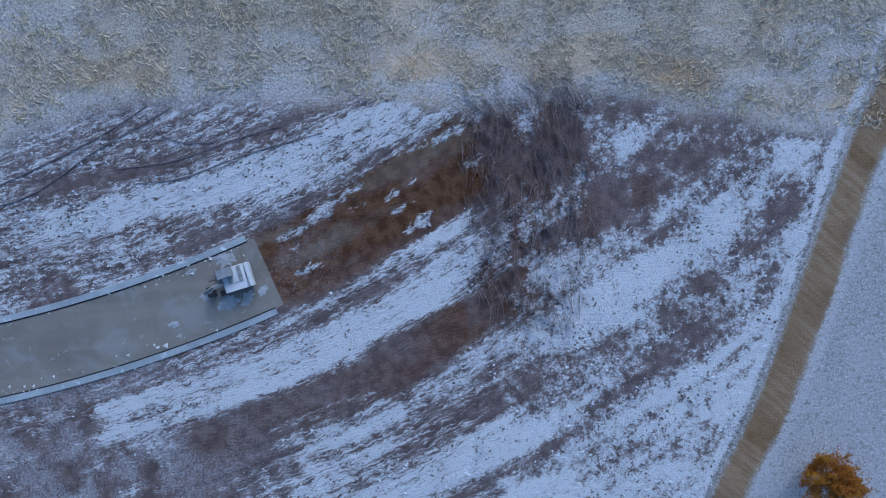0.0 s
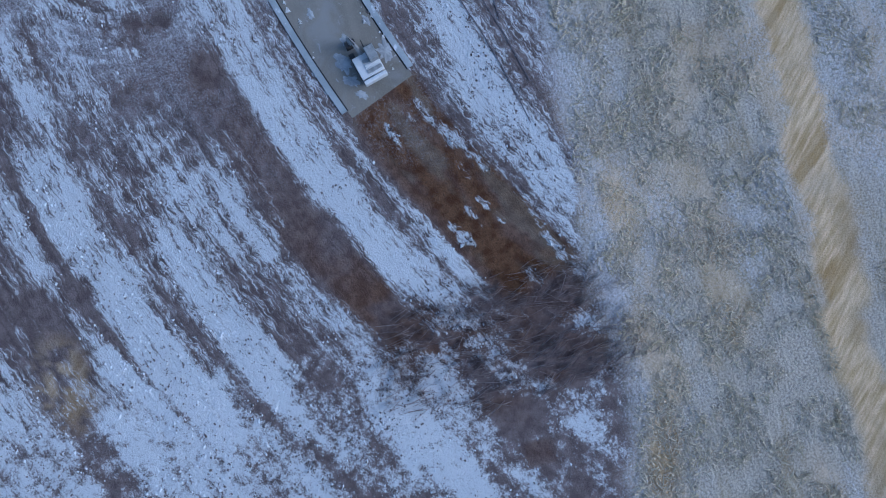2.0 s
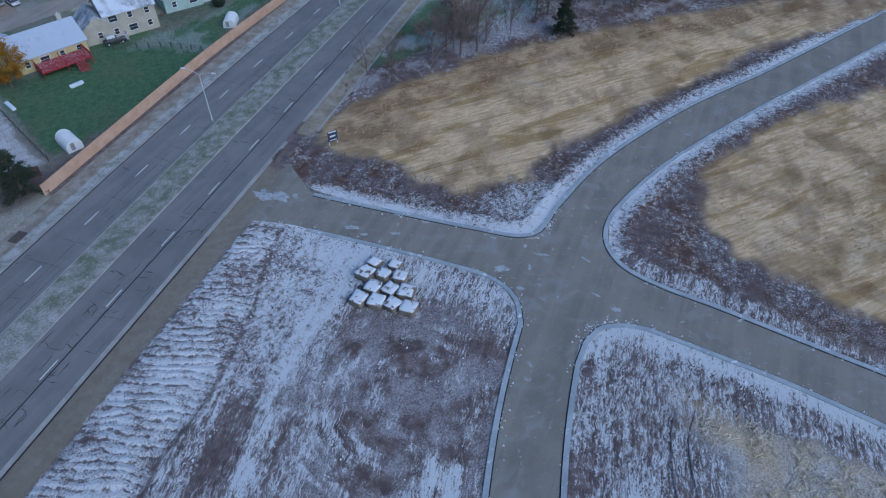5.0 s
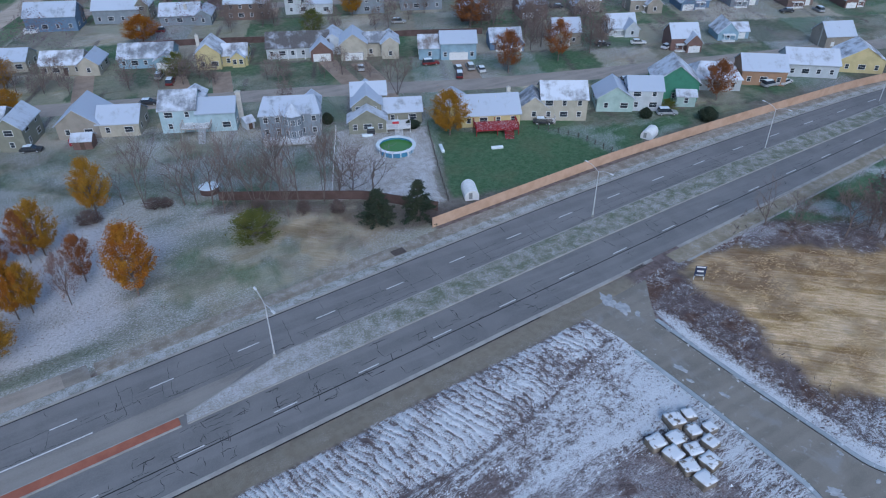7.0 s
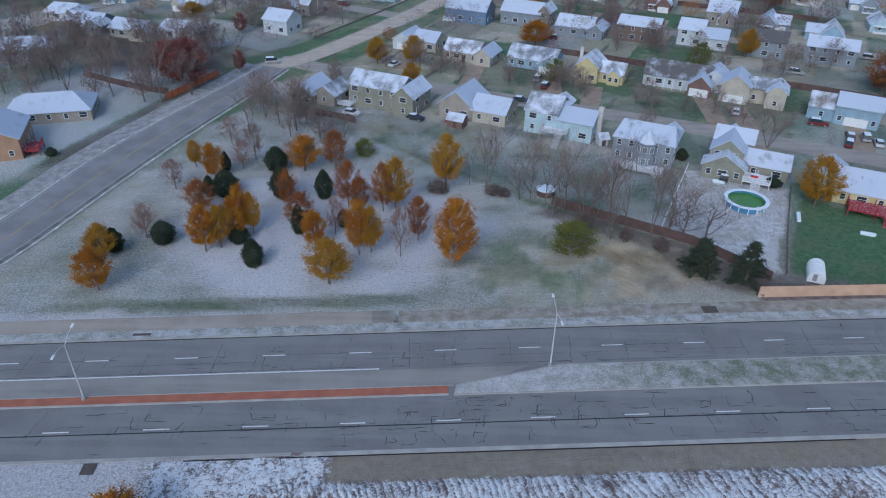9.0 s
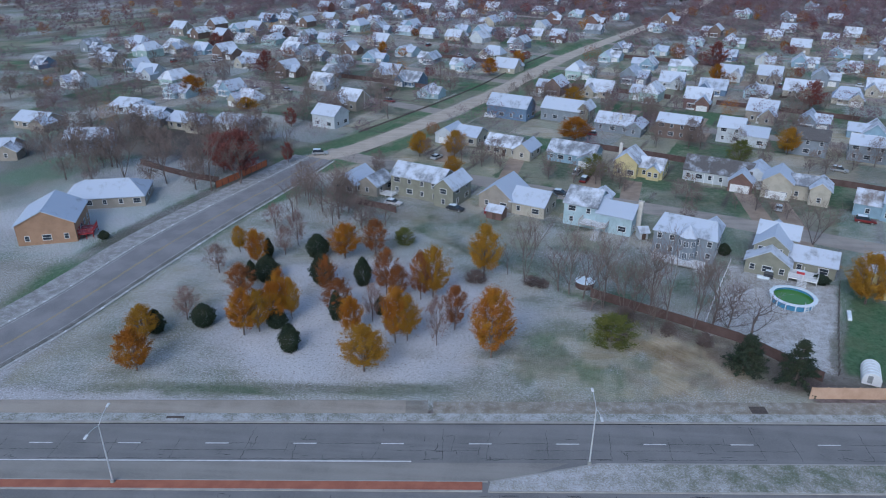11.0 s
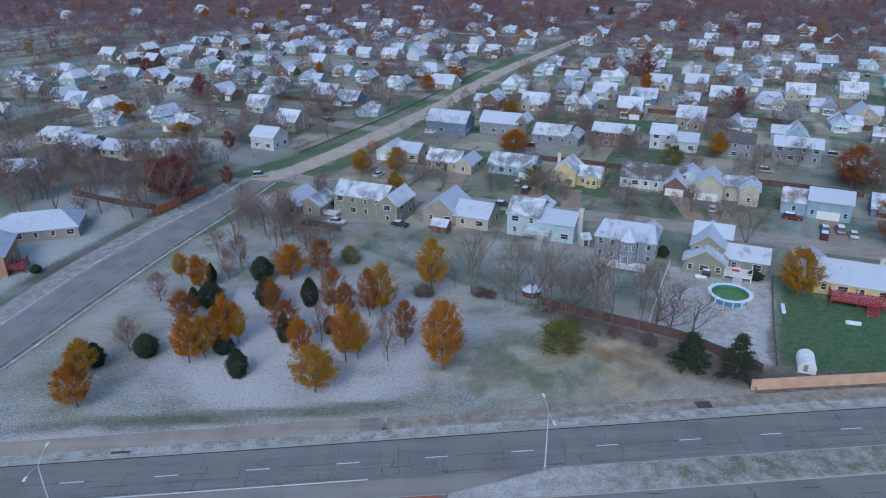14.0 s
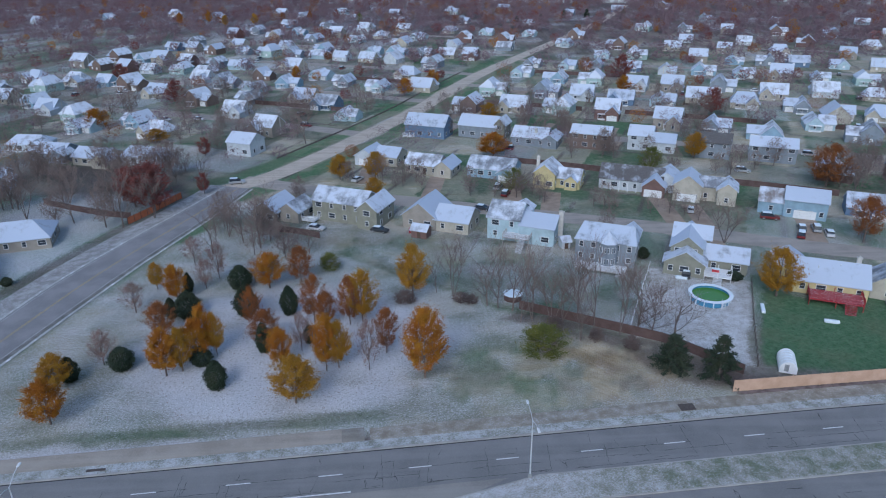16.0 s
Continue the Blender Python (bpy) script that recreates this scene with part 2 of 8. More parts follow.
def ground_material():
    """Soil, lawn, dry grass and snow, laid out by the weights stored on the ground."""
    m = Nodes("ground_of_soil_grass_and_snow", 0.9, spec=0.15)
    snow, brown, tan, green = m.field("cover")
    gold, mud, brush, frost = m.field("cover_two")
    site, round_, bank, chunk = m.field("cover_three")
    big, mid, fine = m.noise(0.12, 4), m.noise(0.8, 4, 0.6), m.noise(4.5, 4, 0.65)
    tiny = m.noise(15.0, 2, 0.6)
    # wheel tracks run in arcs about the hub of the curved street
    sep = m.t.nodes.new("ShaderNodeSeparateXYZ")
    m.t.links.new(m.where, sep.inputs[0])
    dx, dy = m.math("SUBTRACT", sep.outputs[0], 74.0), m.math("ADD", sep.outputs[1], 126.0)
    rad = m.math("SQRT", m.math("ADD", m.math("MULTIPLY", dx, dx), m.math("MULTIPLY", dy, dy)))
    arc_len = m.math("MULTIPLY", m.math("ARCTAN2", dx, dy), 145.0)
    wob = m.math("MULTIPLY", m.math("SUBTRACT", mid, 0.5), 1.2)

    def streak(across, along, detail):
        v = m.t.nodes.new("ShaderNodeCombineXYZ")
        m.put(v.inputs[0], m.math("MULTIPLY", m.math("ADD", rad, wob), across))
        m.put(v.inputs[1], m.math("MULTIPLY", arc_len, along))
        n = m.t.nodes.new("ShaderNodeTexNoise")
        m.put(n.inputs["Vector"], v.outputs[0])
        n.inputs["Scale"].default_value, n.inputs["Detail"].default_value, n.inputs["Roughness"].default_value = 1.0, detail, 0.6
        return n.outputs["Fac"]

    ex, ey = m.math("SUBTRACT", sep.outputs[0], 46.0), m.math("SUBTRACT", sep.outputs[1], 29.0)
    ring_rad = m.math("SQRT", m.math("ADD", m.math("MULTIPLY", ex, ex), m.math("MULTIPLY", ey, ey)))
    ring_arc = m.math("MULTIPLY", m.math("ARCTAN2", ex, ey), 8.0)

    def loop(across, along):
        v = m.t.nodes.new("ShaderNodeCombineXYZ")
        m.put(v.inputs[0], m.math("MULTIPLY", m.math("ADD", ring_rad, m.math("MULTIPLY", wob, 1.5)), across))
        m.put(v.inputs[1], m.math("MULTIPLY", ring_arc, along))
        n = m.t.nodes.new("ShaderNodeTexNoise")
        m.put(n.inputs["Vector"], v.outputs[0])
        n.inputs["Scale"].default_value, n.inputs["Detail"].default_value, n.inputs["Roughness"].default_value = 1.0, 4.0, 0.62
        return n.outputs["Fac"]

    ruts = m.math("ADD", m.math("MULTIPLY", streak(1.5, 0.10, 4.0), 0.6), m.math("MULTIPLY", streak(4.0, 0.5, 3.0), 0.4))
    turnn = m.t.nodes.new("ShaderNodeMix")
    m.put(turnn.inputs[0], round_)
    m.put(turnn.inputs[2], ruts)
    m.put(turnn.inputs[3], loop(1.1, 0.16))
    ruts = turnn.outputs[0]
    thin = streak(9.0, 0.35, 3.0)  # fine scraper lines
    # furrows drawn across the banked snow, their shading painted as dark stripes besides the bump
    lean = m.math("ADD", sep.outputs[0], m.math("MULTIPLY", sep.outputs[1], 0.30))
    warp = m.math("ADD", m.math("MULTIPLY", m.noise(0.16, 2), 2.6), m.math("MULTIPLY", m.noise(0.8, 4, 0.65), 1.0))
    furrow = m.math("SINE", m.math("MULTIPLY", m.math("ADD", m.math("ADD", m.math("MULTIPLY", lean, 0.85), m.math("MULTIPLY", m.math("MINIMUM", lean, 40.0), 0.3)), warp), 6.2832))
    lumps = m.math("ADD", m.math("MULTIPLY", m.noise(1.5, 5, 0.68, warp=0.5), 0.85), m.math("MULTIPLY", m.cells(1.6, "F1", wobble=0.9), 0.2))
    c = m.mix(m.ramp(mid, 0.35, 0.65), (0.155, 0.12, 0.115), (0.245, 0.198, 0.192))
    c = m.mix(m.math("MULTIPLY", m.ramp(ruts, 0.50, 0.62), m.math("MULTIPLY", site, 0.55)), c, (0.085, 0.066, 0.062))
    c = m.mix(m.math("MULTIPLY", m.ramp(fine, 0.54, 0.70), 0.65), c, (0.075, 0.058, 0.055))
    lawn = m.mix(m.ramp(mid, 0.3, 0.7), (0.07, 0.15, 0.07), (0.13, 0.215, 0.115))
    lawn = m.mix(m.math("MULTIPLY", m.ramp(fine, 0.48, 0.7), 0.5), lawn, (0.18, 0.18, 0.11))
    lawn = m.mix(m.math("MULTIPLY", m.ramp(m.noise(1.9, 3, 0.6), 0.5, 0.64), 0.5), lawn, (0.045, 0.085, 0.04))
    lawn = m.mix(m.math("MULTIPLY", m.ramp(big, 0.5, 0.66), 0.25), lawn, (0.20, 0.18, 0.11))
    c = m.mix(green, c, lawn)
    reed = m.mix(m.ramp(fine, 0.36, 0.62), (0.36, 0.32, 0.27), (0.68, 0.60, 0.47))
    reed = m.mix(m.math("MULTIPLY", m.ramp(m.noise(0.30, 4, 0.6, stretch=(0.3, 1.0, 1)), 0.5, 0.66), 0.6), reed, (0.40, 0.31, 0.17))
    reed = m.mix(m.math("MULTIPLY", m.ramp(m.noise(1.0, 4, 0.62, stretch=(0.35, 1.6, 1)), 0.52, 0.68), 0.55), reed, (0.78, 0.71, 0.58))
    reed = m.mix(m.math("MULTIPLY", m.ramp(tiny, 0.56, 0.70), 0.25), reed, (0.24, 0.21, 0.18))
    c = m.mix(tan, c, reed)
    # the straw lies in sweeps along the field
    sweep = m.t.nodes.new("ShaderNodeMapping")
    sweep.inputs["Rotation"].default_value = (0, 0, radians(43))
    m.put(sweep.inputs["Vector"], m.where)
    drawn = m.t.nodes.new("ShaderNodeMapping")
    drawn.inputs["Scale"].default_value = (0.22, 1.3, 1)
    m.put(drawn.inputs["Vector"], sweep.outputs[0])
    keep, m.where = m.where, drawn.outputs[0]
    lay, lay_fine = m.noise(0.22, 5, 0.62, warp=0.6), m.noise(1.6, 4, 0.65)
    m.where = keep
    straw = m.mix(m.ramp(lay_fine, 0.32, 0.68), (0.62, 0.44, 0.225), (0.90, 0.71, 0.47))
    straw = m.mix(m.math("MULTIPLY", m.ramp(lay, 0.50, 0.62), 0.75), straw, (0.42, 0.27, 0.10))
    straw = m.mix(m.math("MULTIPLY", m.ramp(m.noise(0.10, 4, 0.6), 0.50, 0.64), 0.6), straw, (0.36, 0.25, 0.12))
    straw = m.mix(m.math("MULTIPLY", m.ramp(big, 0.55, 0.7), 0.3), straw, (0.60, 0.52, 0.42))
    straw = m.mix(m.math("MULTIPLY", m.ramp(tiny, 0.55, 0.7), 0.35), straw, (0.2, 0.14, 0.06))
    c = m.mix(gold, c, straw)
    wood = m.mix(m.ramp(fine, 0.38, 0.62), (0.065, 0.05, 0.048), (0.17, 0.13, 0.125))
    c = m.mix(brush, c, wood)
    earth = m.mix(m.ramp(mid, 0.35, 0.65), (0.095, 0.042, 0.020), (0.18, 0.098, 0.052))
    earth = m.mix(m.math("MULTIPLY", m.ramp(fine, 0.52, 0.68), 0.6), earth, (0.05, 0.026, 0.018))
    c = m.mix(brown, c, earth)
    clay = m.mix(m.ramp(mid, 0.3, 0.7), (0.255, 0.225, 0.175), (0.31, 0.275, 0.22))
    c = m.mix(mud, c, clay)
    def on_site(a, b):
        """One value off the scraped lot, another on it."""
        n = m.t.nodes.new("ShaderNodeMix")
        for k, v in ((0, site), (2, a), (3, b)):
            m.put(n.inputs[k], v)
        return n.outputs[0]

    fine_run, tiny_run = on_site(fine, streak(4.2, 0.75, 4.0)), on_site(tiny, streak(12.0, 3.0, 2.0))
    grain = m.math("ADD", m.math("MULTIPLY", m.math("SUBTRACT", fine_run, 0.5), 1.9), m.math("MULTIPLY", m.math("SUBTRACT", mid, 0.5), 0.8))
    grain = m.math("ADD", grain, m.math("MULTIPLY", m.math("SUBTRACT", tiny_run, 0.5), 1.3))
    grain = m.math("ADD", grain, m.math("MULTIPLY", m.math("MULTIPLY", m.math("SUBTRACT", ruts, 0.5), site), -2.2))
    grain = m.math("ADD", grain, m.math("MULTIPLY", m.math("MULTIPLY", m.math("SUBTRACT", thin, 0.5), site), -1.6))
    # lumps break the snow colour too, painting the shading that relief leaves too weak
    grain = m.math("ADD", grain, m.math("MULTIPLY", m.math("MULTIPLY", m.math("SUBTRACT", lumps, 0.52), chunk), -2.6))
    grain = m.math("SUBTRACT", grain, m.math("MULTIPLY", bank, m.ramp(m.math("ADD", furrow, m.math("MULTIPLY", m.math("SUBTRACT", m.noise(0.9, 4, 0.65), 0.5), 4.0)), 0.40, 1.45, 0.0, 0.52)))
    lie = m.math("MULTIPLY", m.ramp(m.math("ADD", snow, grain), 0.22, 0.86), m.ramp(snow, 0.02, 0.16))
    c = m.mix(m.math("MULTIPLY", lie, 0.92), c, (0.82, 0.84, 0.87))
    speck = m.math("ADD", m.math("MULTIPLY", m.math("SUBTRACT", fine, 0.5), 1.5), m.math("MULTIPLY", m.math("SUBTRACT", tiny, 0.5), 1.2))
    clump = m.noise(1.7, 3, 0.6)
    speck = m.math("ADD", speck, m.math("MULTIPLY", m.math("SUBTRACT", clump, 0.5), 0.55))
    rime = m.ramp(m.math("ADD", frost, speck), 0.02, 0.85)
    c = m.mix(m.math("MULTIPLY", rime, m.math("MULTIPLY", m.ramp(frost, 0.0, 0.15), 0.78)), c, (0.69, 0.69, 0.735))
    # thawed tufts and whiter crumbs scattered through the frosted grass
    turfy = m.math("MULTIPLY", m.ramp(frost, 0.08, 0.4), m.math("SUBTRACT", 1.0, site))
    c = m.mix(m.math("MULTIPLY", turfy, m.ramp(m.noise(2.3, 4, 0.7), 0.52, 0.64, 0.0, 0.55)), c, (0.185, 0.20, 0.15))
    c = m.mix(m.math("MULTIPLY", turfy, m.ramp(m.noise(3.4, 3, 0.7), 0.55, 0.66, 0.0, 0.75)), c, (0.80, 0.80, 0.85))
    h = m.math("ADD", m.math("ADD", fine, m.math("MULTIPLY", tiny, 0.6)), m.math("MULTIPLY", m.math("MULTIPLY", ruts, site), 1.2))
    h = m.math("SUBTRACT", h, m.math("MULTIPLY", bank, m.math("MULTIPLY", furrow, 0.5)))
    h = m.math("SUBTRACT", h, m.math("MULTIPLY", chunk, m.math("MULTIPLY", lumps, 1.4)))
    h = m.math("ADD", h, m.math("MULTIPLY", m.math("MULTIPLY", thin, site), 0.7))
    m.bump(h, 0.95, 0.20)
    return m.done(c)


def turf(name, a, b, frost, fade=None):
    """Rough grass with speckled frost."""
    m = Nodes(name, 0.9, spec=0.15)
    mid, fine, tiny = m.noise(0.5, 4, 0.6), m.noise(4.0, 4, 0.65), m.noise(15.0, 2)
    c = m.mix(m.ramp(mid, 0.35, 0.65), a, b)
    c = m.mix(m.math("MULTIPLY", m.ramp(fine, 0.5, 0.68), 0.5), c, tuple(v * 0.55 for v in a))
    speck = m.math("ADD", m.math("MULTIPLY", m.math("SUBTRACT", fine, 0.5), 1.2), m.math("MULTIPLY", m.math("SUBTRACT", tiny, 0.5), 1.6))
    speck = m.math("ADD", speck, m.math("MULTIPLY", m.math("SUBTRACT", mid, 0.5), 0.9))
    if fade:  # paler and more frosted towards one end
        sep = m.t.nodes.new("ShaderNodeSeparateXYZ")
        m.t.links.new(m.where, sep.inputs[0])
        near = m.ramp(sep.outputs[0], fade[0], fade[1], 1.0, 0.0)
        c = m.mix(m.math("MULTIPLY", near, 0.75), c, (0.36, 0.32, 0.28))
        speck = m.math("ADD", speck, m.math("MULTIPLY", near, 0.22))
    c = m.mix(m.math("MULTIPLY", m.ramp(m.math("ADD", speck, frost), 0.1, 0.8), 0.8), c, (0.62, 0.64, 0.68))
    m.bump(m.math("ADD", fine, tiny), 0.8, 0.1)
    return m.done(c)


M_GROUND = ground_material()


def leaf_material(name, a, b, c, frost=0.0):
    m = Nodes(name, 0.7, spec=0.2)
    col = m.mix(m.island(), a, b)
    col = m.mix(m.math("MULTIPLY", m.ramp(m.noise(0.45, 2), 0.4, 0.65), 0.75), col, c)
    col = m.mix(m.math("MULTIPLY", m.random(), 0.3), col, tuple(0.6 * v for v in a))
    if frost:
        col = m.mix(m.math("MULTIPLY", m.ramp(m.up(), 0.5, 0.95), frost), col, SNOW)
    m.bsdf.inputs["Subsurface Weight"].default_value = 0.0
    return m.done(col)


M_LEAF_ORANGE = leaf_material("orange_autumn_leaves", (0.39, 0.148, 0.012), (0.25, 0.085, 0.012), (0.41, 0.205, 0.018))
M_LEAF_YELLOW = leaf_material("yellow_autumn_leaves", (0.42, 0.22, 0.02), (0.27, 0.125, 0.016), (0.33, 0.20, 0.022))
M_LEAF_RED = leaf_material("rust_autumn_leaves", (0.26, 0.10, 0.034), (0.17, 0.078, 0.036), (0.32, 0.115, 0.022))
M_LEAF_CRIMSON = leaf_material("dull_crimson_leaves", (0.215, 0.07, 0.06), (0.16, 0.07, 0.065), (0.25, 0.07, 0.05))
M_LEAF_OLIVE = leaf_material("olive_green_leaves", (0.15, 0.16, 0.035), (0.09, 0.11, 0.03), (0.20, 0.19, 0.04))
M_NEEDLE = leaf_material("dark_evergreen_needles", (0.036, 0.056, 0.031), (0.022, 0.036, 0.023), (0.055, 0.064, 0.034), frost=0.02)
M_TWIG = leaf_material("bare_grey_brown_twigs", (0.22, 0.17, 0.15), (0.155, 0.12, 0.11), (0.25, 0.195, 0.17))
# twig brown with the purple of distance haze mixed into the colour
M_TWIG_HAZED = leaf_material("far_purple_brown_hazed_twigs", (0.205, 0.145, 0.165), (0.15, 0.108, 0.128), (0.235, 0.15, 0.155))
M_TWIG_PINK = leaf_material("pinkish_brown_twigs", (0.26, 0.17, 0.15), (0.19, 0.13, 0.12), (0.30, 0.19, 0.14))
M_BARK = plain("grey_brown_bark", (0.12, 0.095, 0.085), (0.19, 0.155, 0.14), 4, 30)


def siding(name, a):
    """Painted lap boards with faint lines, dirt and fading."""
    m = Nodes(name, 0.6, spec=0.3).local()
    b = tuple(v * 0.82 for v in a)
    c = m.mix(m.ramp(m.noise(0.5, 3), 0.35, 0.7), a, b)
    sep = m.t.nodes.new("ShaderNodeSeparateXYZ")
    m.t.links.new(m.where, sep.inputs[0])
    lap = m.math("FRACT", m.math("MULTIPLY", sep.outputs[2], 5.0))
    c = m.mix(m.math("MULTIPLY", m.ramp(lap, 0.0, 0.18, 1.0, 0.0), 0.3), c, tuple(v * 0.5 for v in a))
    m.bump(lap, 0.4, 0.02)
    return m.done(c)


def snowy_roof(name, a, cover):
    m = Nodes(name, 0.85, spec=0.2).local()
    tiles = m.mix(m.ramp(m.noise(6.0, 3, stretch=(1, 1, 3)), 0.35, 0.65), a, tuple(v * 1.5 for v in a))
    r = m.math("MULTIPLY", m.math("SUBTRACT", m.random(), 0.5), 0.22)
    worn = m.math("ADD", m.math("MULTIPLY", m.noise(0.30, 4, 0.6), 1.05), m.math("MULTIPLY", m.noise(1.6, 3, 0.6, stretch=(1, 0.3, 0.3)), 0.22))
    lie = m.ramp(m.math("ADD", worn, r), 0.88 - 0.62 * cover, 1.22 - 0.62 * cover)
    c = m.mix(m.math("MULTIPLY", lie, 0.92), tiles, m.mix(m.random(), (0.68, 0.72, 0.80), (0.44, 0.50, 0.61)))
    m.bump(m.noise(7.0, 3), 0.3, 0.03)
    return m.done(c)


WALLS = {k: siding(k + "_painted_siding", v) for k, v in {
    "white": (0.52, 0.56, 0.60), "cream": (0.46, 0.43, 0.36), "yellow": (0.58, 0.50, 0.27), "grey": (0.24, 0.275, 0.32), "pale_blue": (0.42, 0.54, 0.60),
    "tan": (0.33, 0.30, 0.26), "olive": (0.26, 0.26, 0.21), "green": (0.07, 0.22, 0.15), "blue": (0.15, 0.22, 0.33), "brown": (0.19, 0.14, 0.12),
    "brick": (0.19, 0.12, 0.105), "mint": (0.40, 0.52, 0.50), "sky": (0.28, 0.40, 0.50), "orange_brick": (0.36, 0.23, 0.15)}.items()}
ROOFS = [snowy_roof("snow_covered_shingles", (0.16, 0.16, 0.17), 0.92), snowy_roof("snow_dusted_grey_shingles", (0.15, 0.16, 0.18), 0.72),
         snowy_roof("thinly_dusted_dark_shingles", (0.09, 0.085, 0.085), 0.40), snowy_roof("snow_dusted_brown_shingles", (0.15, 0.13, 0.12), 0.74)]
M_TRIM = plain("white_painted_trim", (0.66, 0.67, 0.68), (0.74, 0.75, 0.76), 2, 20)
M_GLASS = Nodes("dark_window_glass", 0.08, spec=0.6).done((0.035, 0.045, 0.06))
M_DOOR = plain("dark_painted_door", (0.09, 0.06, 0.05), (0.12, 0.08, 0.065), 2, 20)
M_DECKWOOD = plain("weathered_deck_boards", (0.32, 0.30, 0.28), (0.42, 0.40, 0.38), 2, 14, frost=0.6)
M_REDWOOD = plain("red_stained_deck_boards", (0.26, 0.022, 0.03), (0.33, 0.035, 0.04), 2, 14, frost=0.24)
M_FENCE_TAN = plain("orange_tan_fence_boards", (0.44, 0.30, 0.21), (0.54, 0.38, 0.28), 0.5, 12)
M_FENCE_BROWN = plain("dark_red_brown_fence_boards", (0.085, 0.055, 0.05), (0.125, 0.085, 0.078), 0.6, 12)
M_DECKWOOD_OLD = plain("weathered_brown_boards", (0.16, 0.13, 0.115), (0.22, 0.185, 0.165), 0.6, 10)
M_STEEL = plain("galvanised_steel", (0.52, 0.54, 0.56), (0.62, 0.64, 0.66), 2, 20, rough=0.5, metal=0.3)
M_BLACK = plain("black_rubber", (0.02, 0.02, 0.021), (0.03, 0.03, 0.031), 3, 30)
M_STONE = plain("snow_capped_stone", (0.15, 0.125, 0.10), (0.27, 0.235, 0.195), 0.6, 7, frost=0.82, depth=0.05)
M_CHIMNEY = plain("chimney_boards", (0.48, 0.46, 0.42), (0.58, 0.56, 0.52), 1.5, 14)

# ---------------------------------------------------------------- the plan: lines of roads and kerbs
S_LINE = smooth([(-300, 45), (-150, 54.6), (-46, 61.2), (0, 64.2), (37, 66.6), (84, 69.7), (127, 72.6), (168, 75.4), (190, 77.3), (213, 78), (230, 72), (246, 58), (270, 20)])
F_LINE = smooth([(-301, 63), (-151, 74.5), (-47, 82.7), (-0.5, 86.3), (36, 89.1), (83, 92.4), (126, 93.9), (167, 94.0), (192, 93.0), (218, 89.5), (240, 80.5), (258, 65), (290, 22)])


def across(f, x0=-1e9, x1=1e9):
    """The line at a fraction f of the way over the main road, for a stretch of it."""
    pts = [(a + f * (c - a), b + f * (d - b)) for (a, b), (c, d) in zip(S_LINE, F_LINE)]
    fine = smooth(pts, 8)
    return [p for p in fine if x0 <= p[0] <= x1]


# Kerb lines of the four blocks on the building site
HUB = (74.0, -126.0)


def arc(r, x0, x1, n=14):
    """A stretch of a circle about the hub of the curved street, from one x to another."""
    return [(x, HUB[1] + math.sqrt(r * r - (x - HUB[0]) ** 2)) for x in np.linspace(x0, x1, n).tolist()]


KERB_NW = arc(146.6, 22.8, 60.0) + smooth([(62.6, 20.2), (66.4, 22.2), (68.7, 26), (69.2, 31), (68.9, 43), (68.2, 54.6)], 5)
KERB_SW = arc(139.3, 25.3, 59.0) + smooth([(62.6, 12.4), (65.8, 10.9), (67.5, 7), (67.2, 1.7), (65, -13.8), (60.8, -31), (55, -50), (45, -80)], 5)
KERB_N = smooth([(75.0, 58), (75.3, 52), (76, 41.4), (76.8, 31.6), (77.4, 26.2), (79.2, 23.5), (82, 22.6), (87, 21.9), (100.6, 18.2), (120, 8.7), (137, -2.6), (147.5, -9.1), (175, -26)], 5)
KERB_E = smooth([(165, -28), (136, -9.9), (127, -4.2), (114, 3.4), (102, 9.8), (90.5, 14), (84.5, 14.9), (80, 13.7), (76.7, 10.4), (75, 5), (74, -2), (72.1, -12.4), (68.5, -31.4), (63, -50), (53, -80)], 5)
STREET_NS_W = smooth([(66.5, 64.8), (68.0, 58), (68.2, 54.6), (69.0, 40), (69.1, 30), (68, 25), (63, 20), (62, 16), (63, 12.4), (66.5, 9), (67.2, 1.7), (65, -13.8), (60.8, -31), (55, -50), (45, -80)], 3)
STREET_NS_E = smooth([(81, 66), (75.4, 58), (75.3, 52), (76, 41), (76.8, 31.6), (78, 25), (86, 22), (92, 18), (86, 14.6), (78.5, 12.5), (75.2, 6), (74, -2), (68.5, -31.4), (63, -50), (53, -80)], 3)
CROSS_W = smooth([(-86, 84), (-78, 100), (-72.2, 119), (-67.0, 143.5), (-59.8, 166), (-51.6, 188), (-45, 207)], 4)
CROSS_E = smooth([(-71, 84), (-67.5, 95), (-63.1, 108), (-58.2, 128.3), (-52, 152), (-43.5, 180), (-37, 204)], 4)
LONG_MID = smooth([(-44, 205), (-36, 212.8), (-29.5, 221.5), (-16.2, 245), (2.9, 282), (15.5, 309), (29.5, 344), (46, 382), (64, 418), (92, 470), (140, 560), (190, 660), (250, 800)], 5)
STREET_ONE = smooth([(-42, 213), (-16, 200), (8, 190), (29, 182), (52, 173), (75, 164), (100, 152), (125, 143), (155, 134), (190, 124), (230, 112)], 4)
E_STREET = (smooth([(78, 24), (86, 22), (100.6, 18.2), (120, 8.7), (137, -2.6), (147.5, -9.1), (175, -26)], 4), smooth([(80, 13.6), (84, 15), (102, 9.8), (114, 3.4), (127, -4.2), (136, -9.9), (165, -28)], 4))

U, V = (0.909, -0.416), (0.416, 0.909)


def grid(u, v):
    """A place in the neighbourhood from its own axes: along the rows, and across them."""
    return (u * U[0] + v * V[0], u * U[1] + v * V[1])


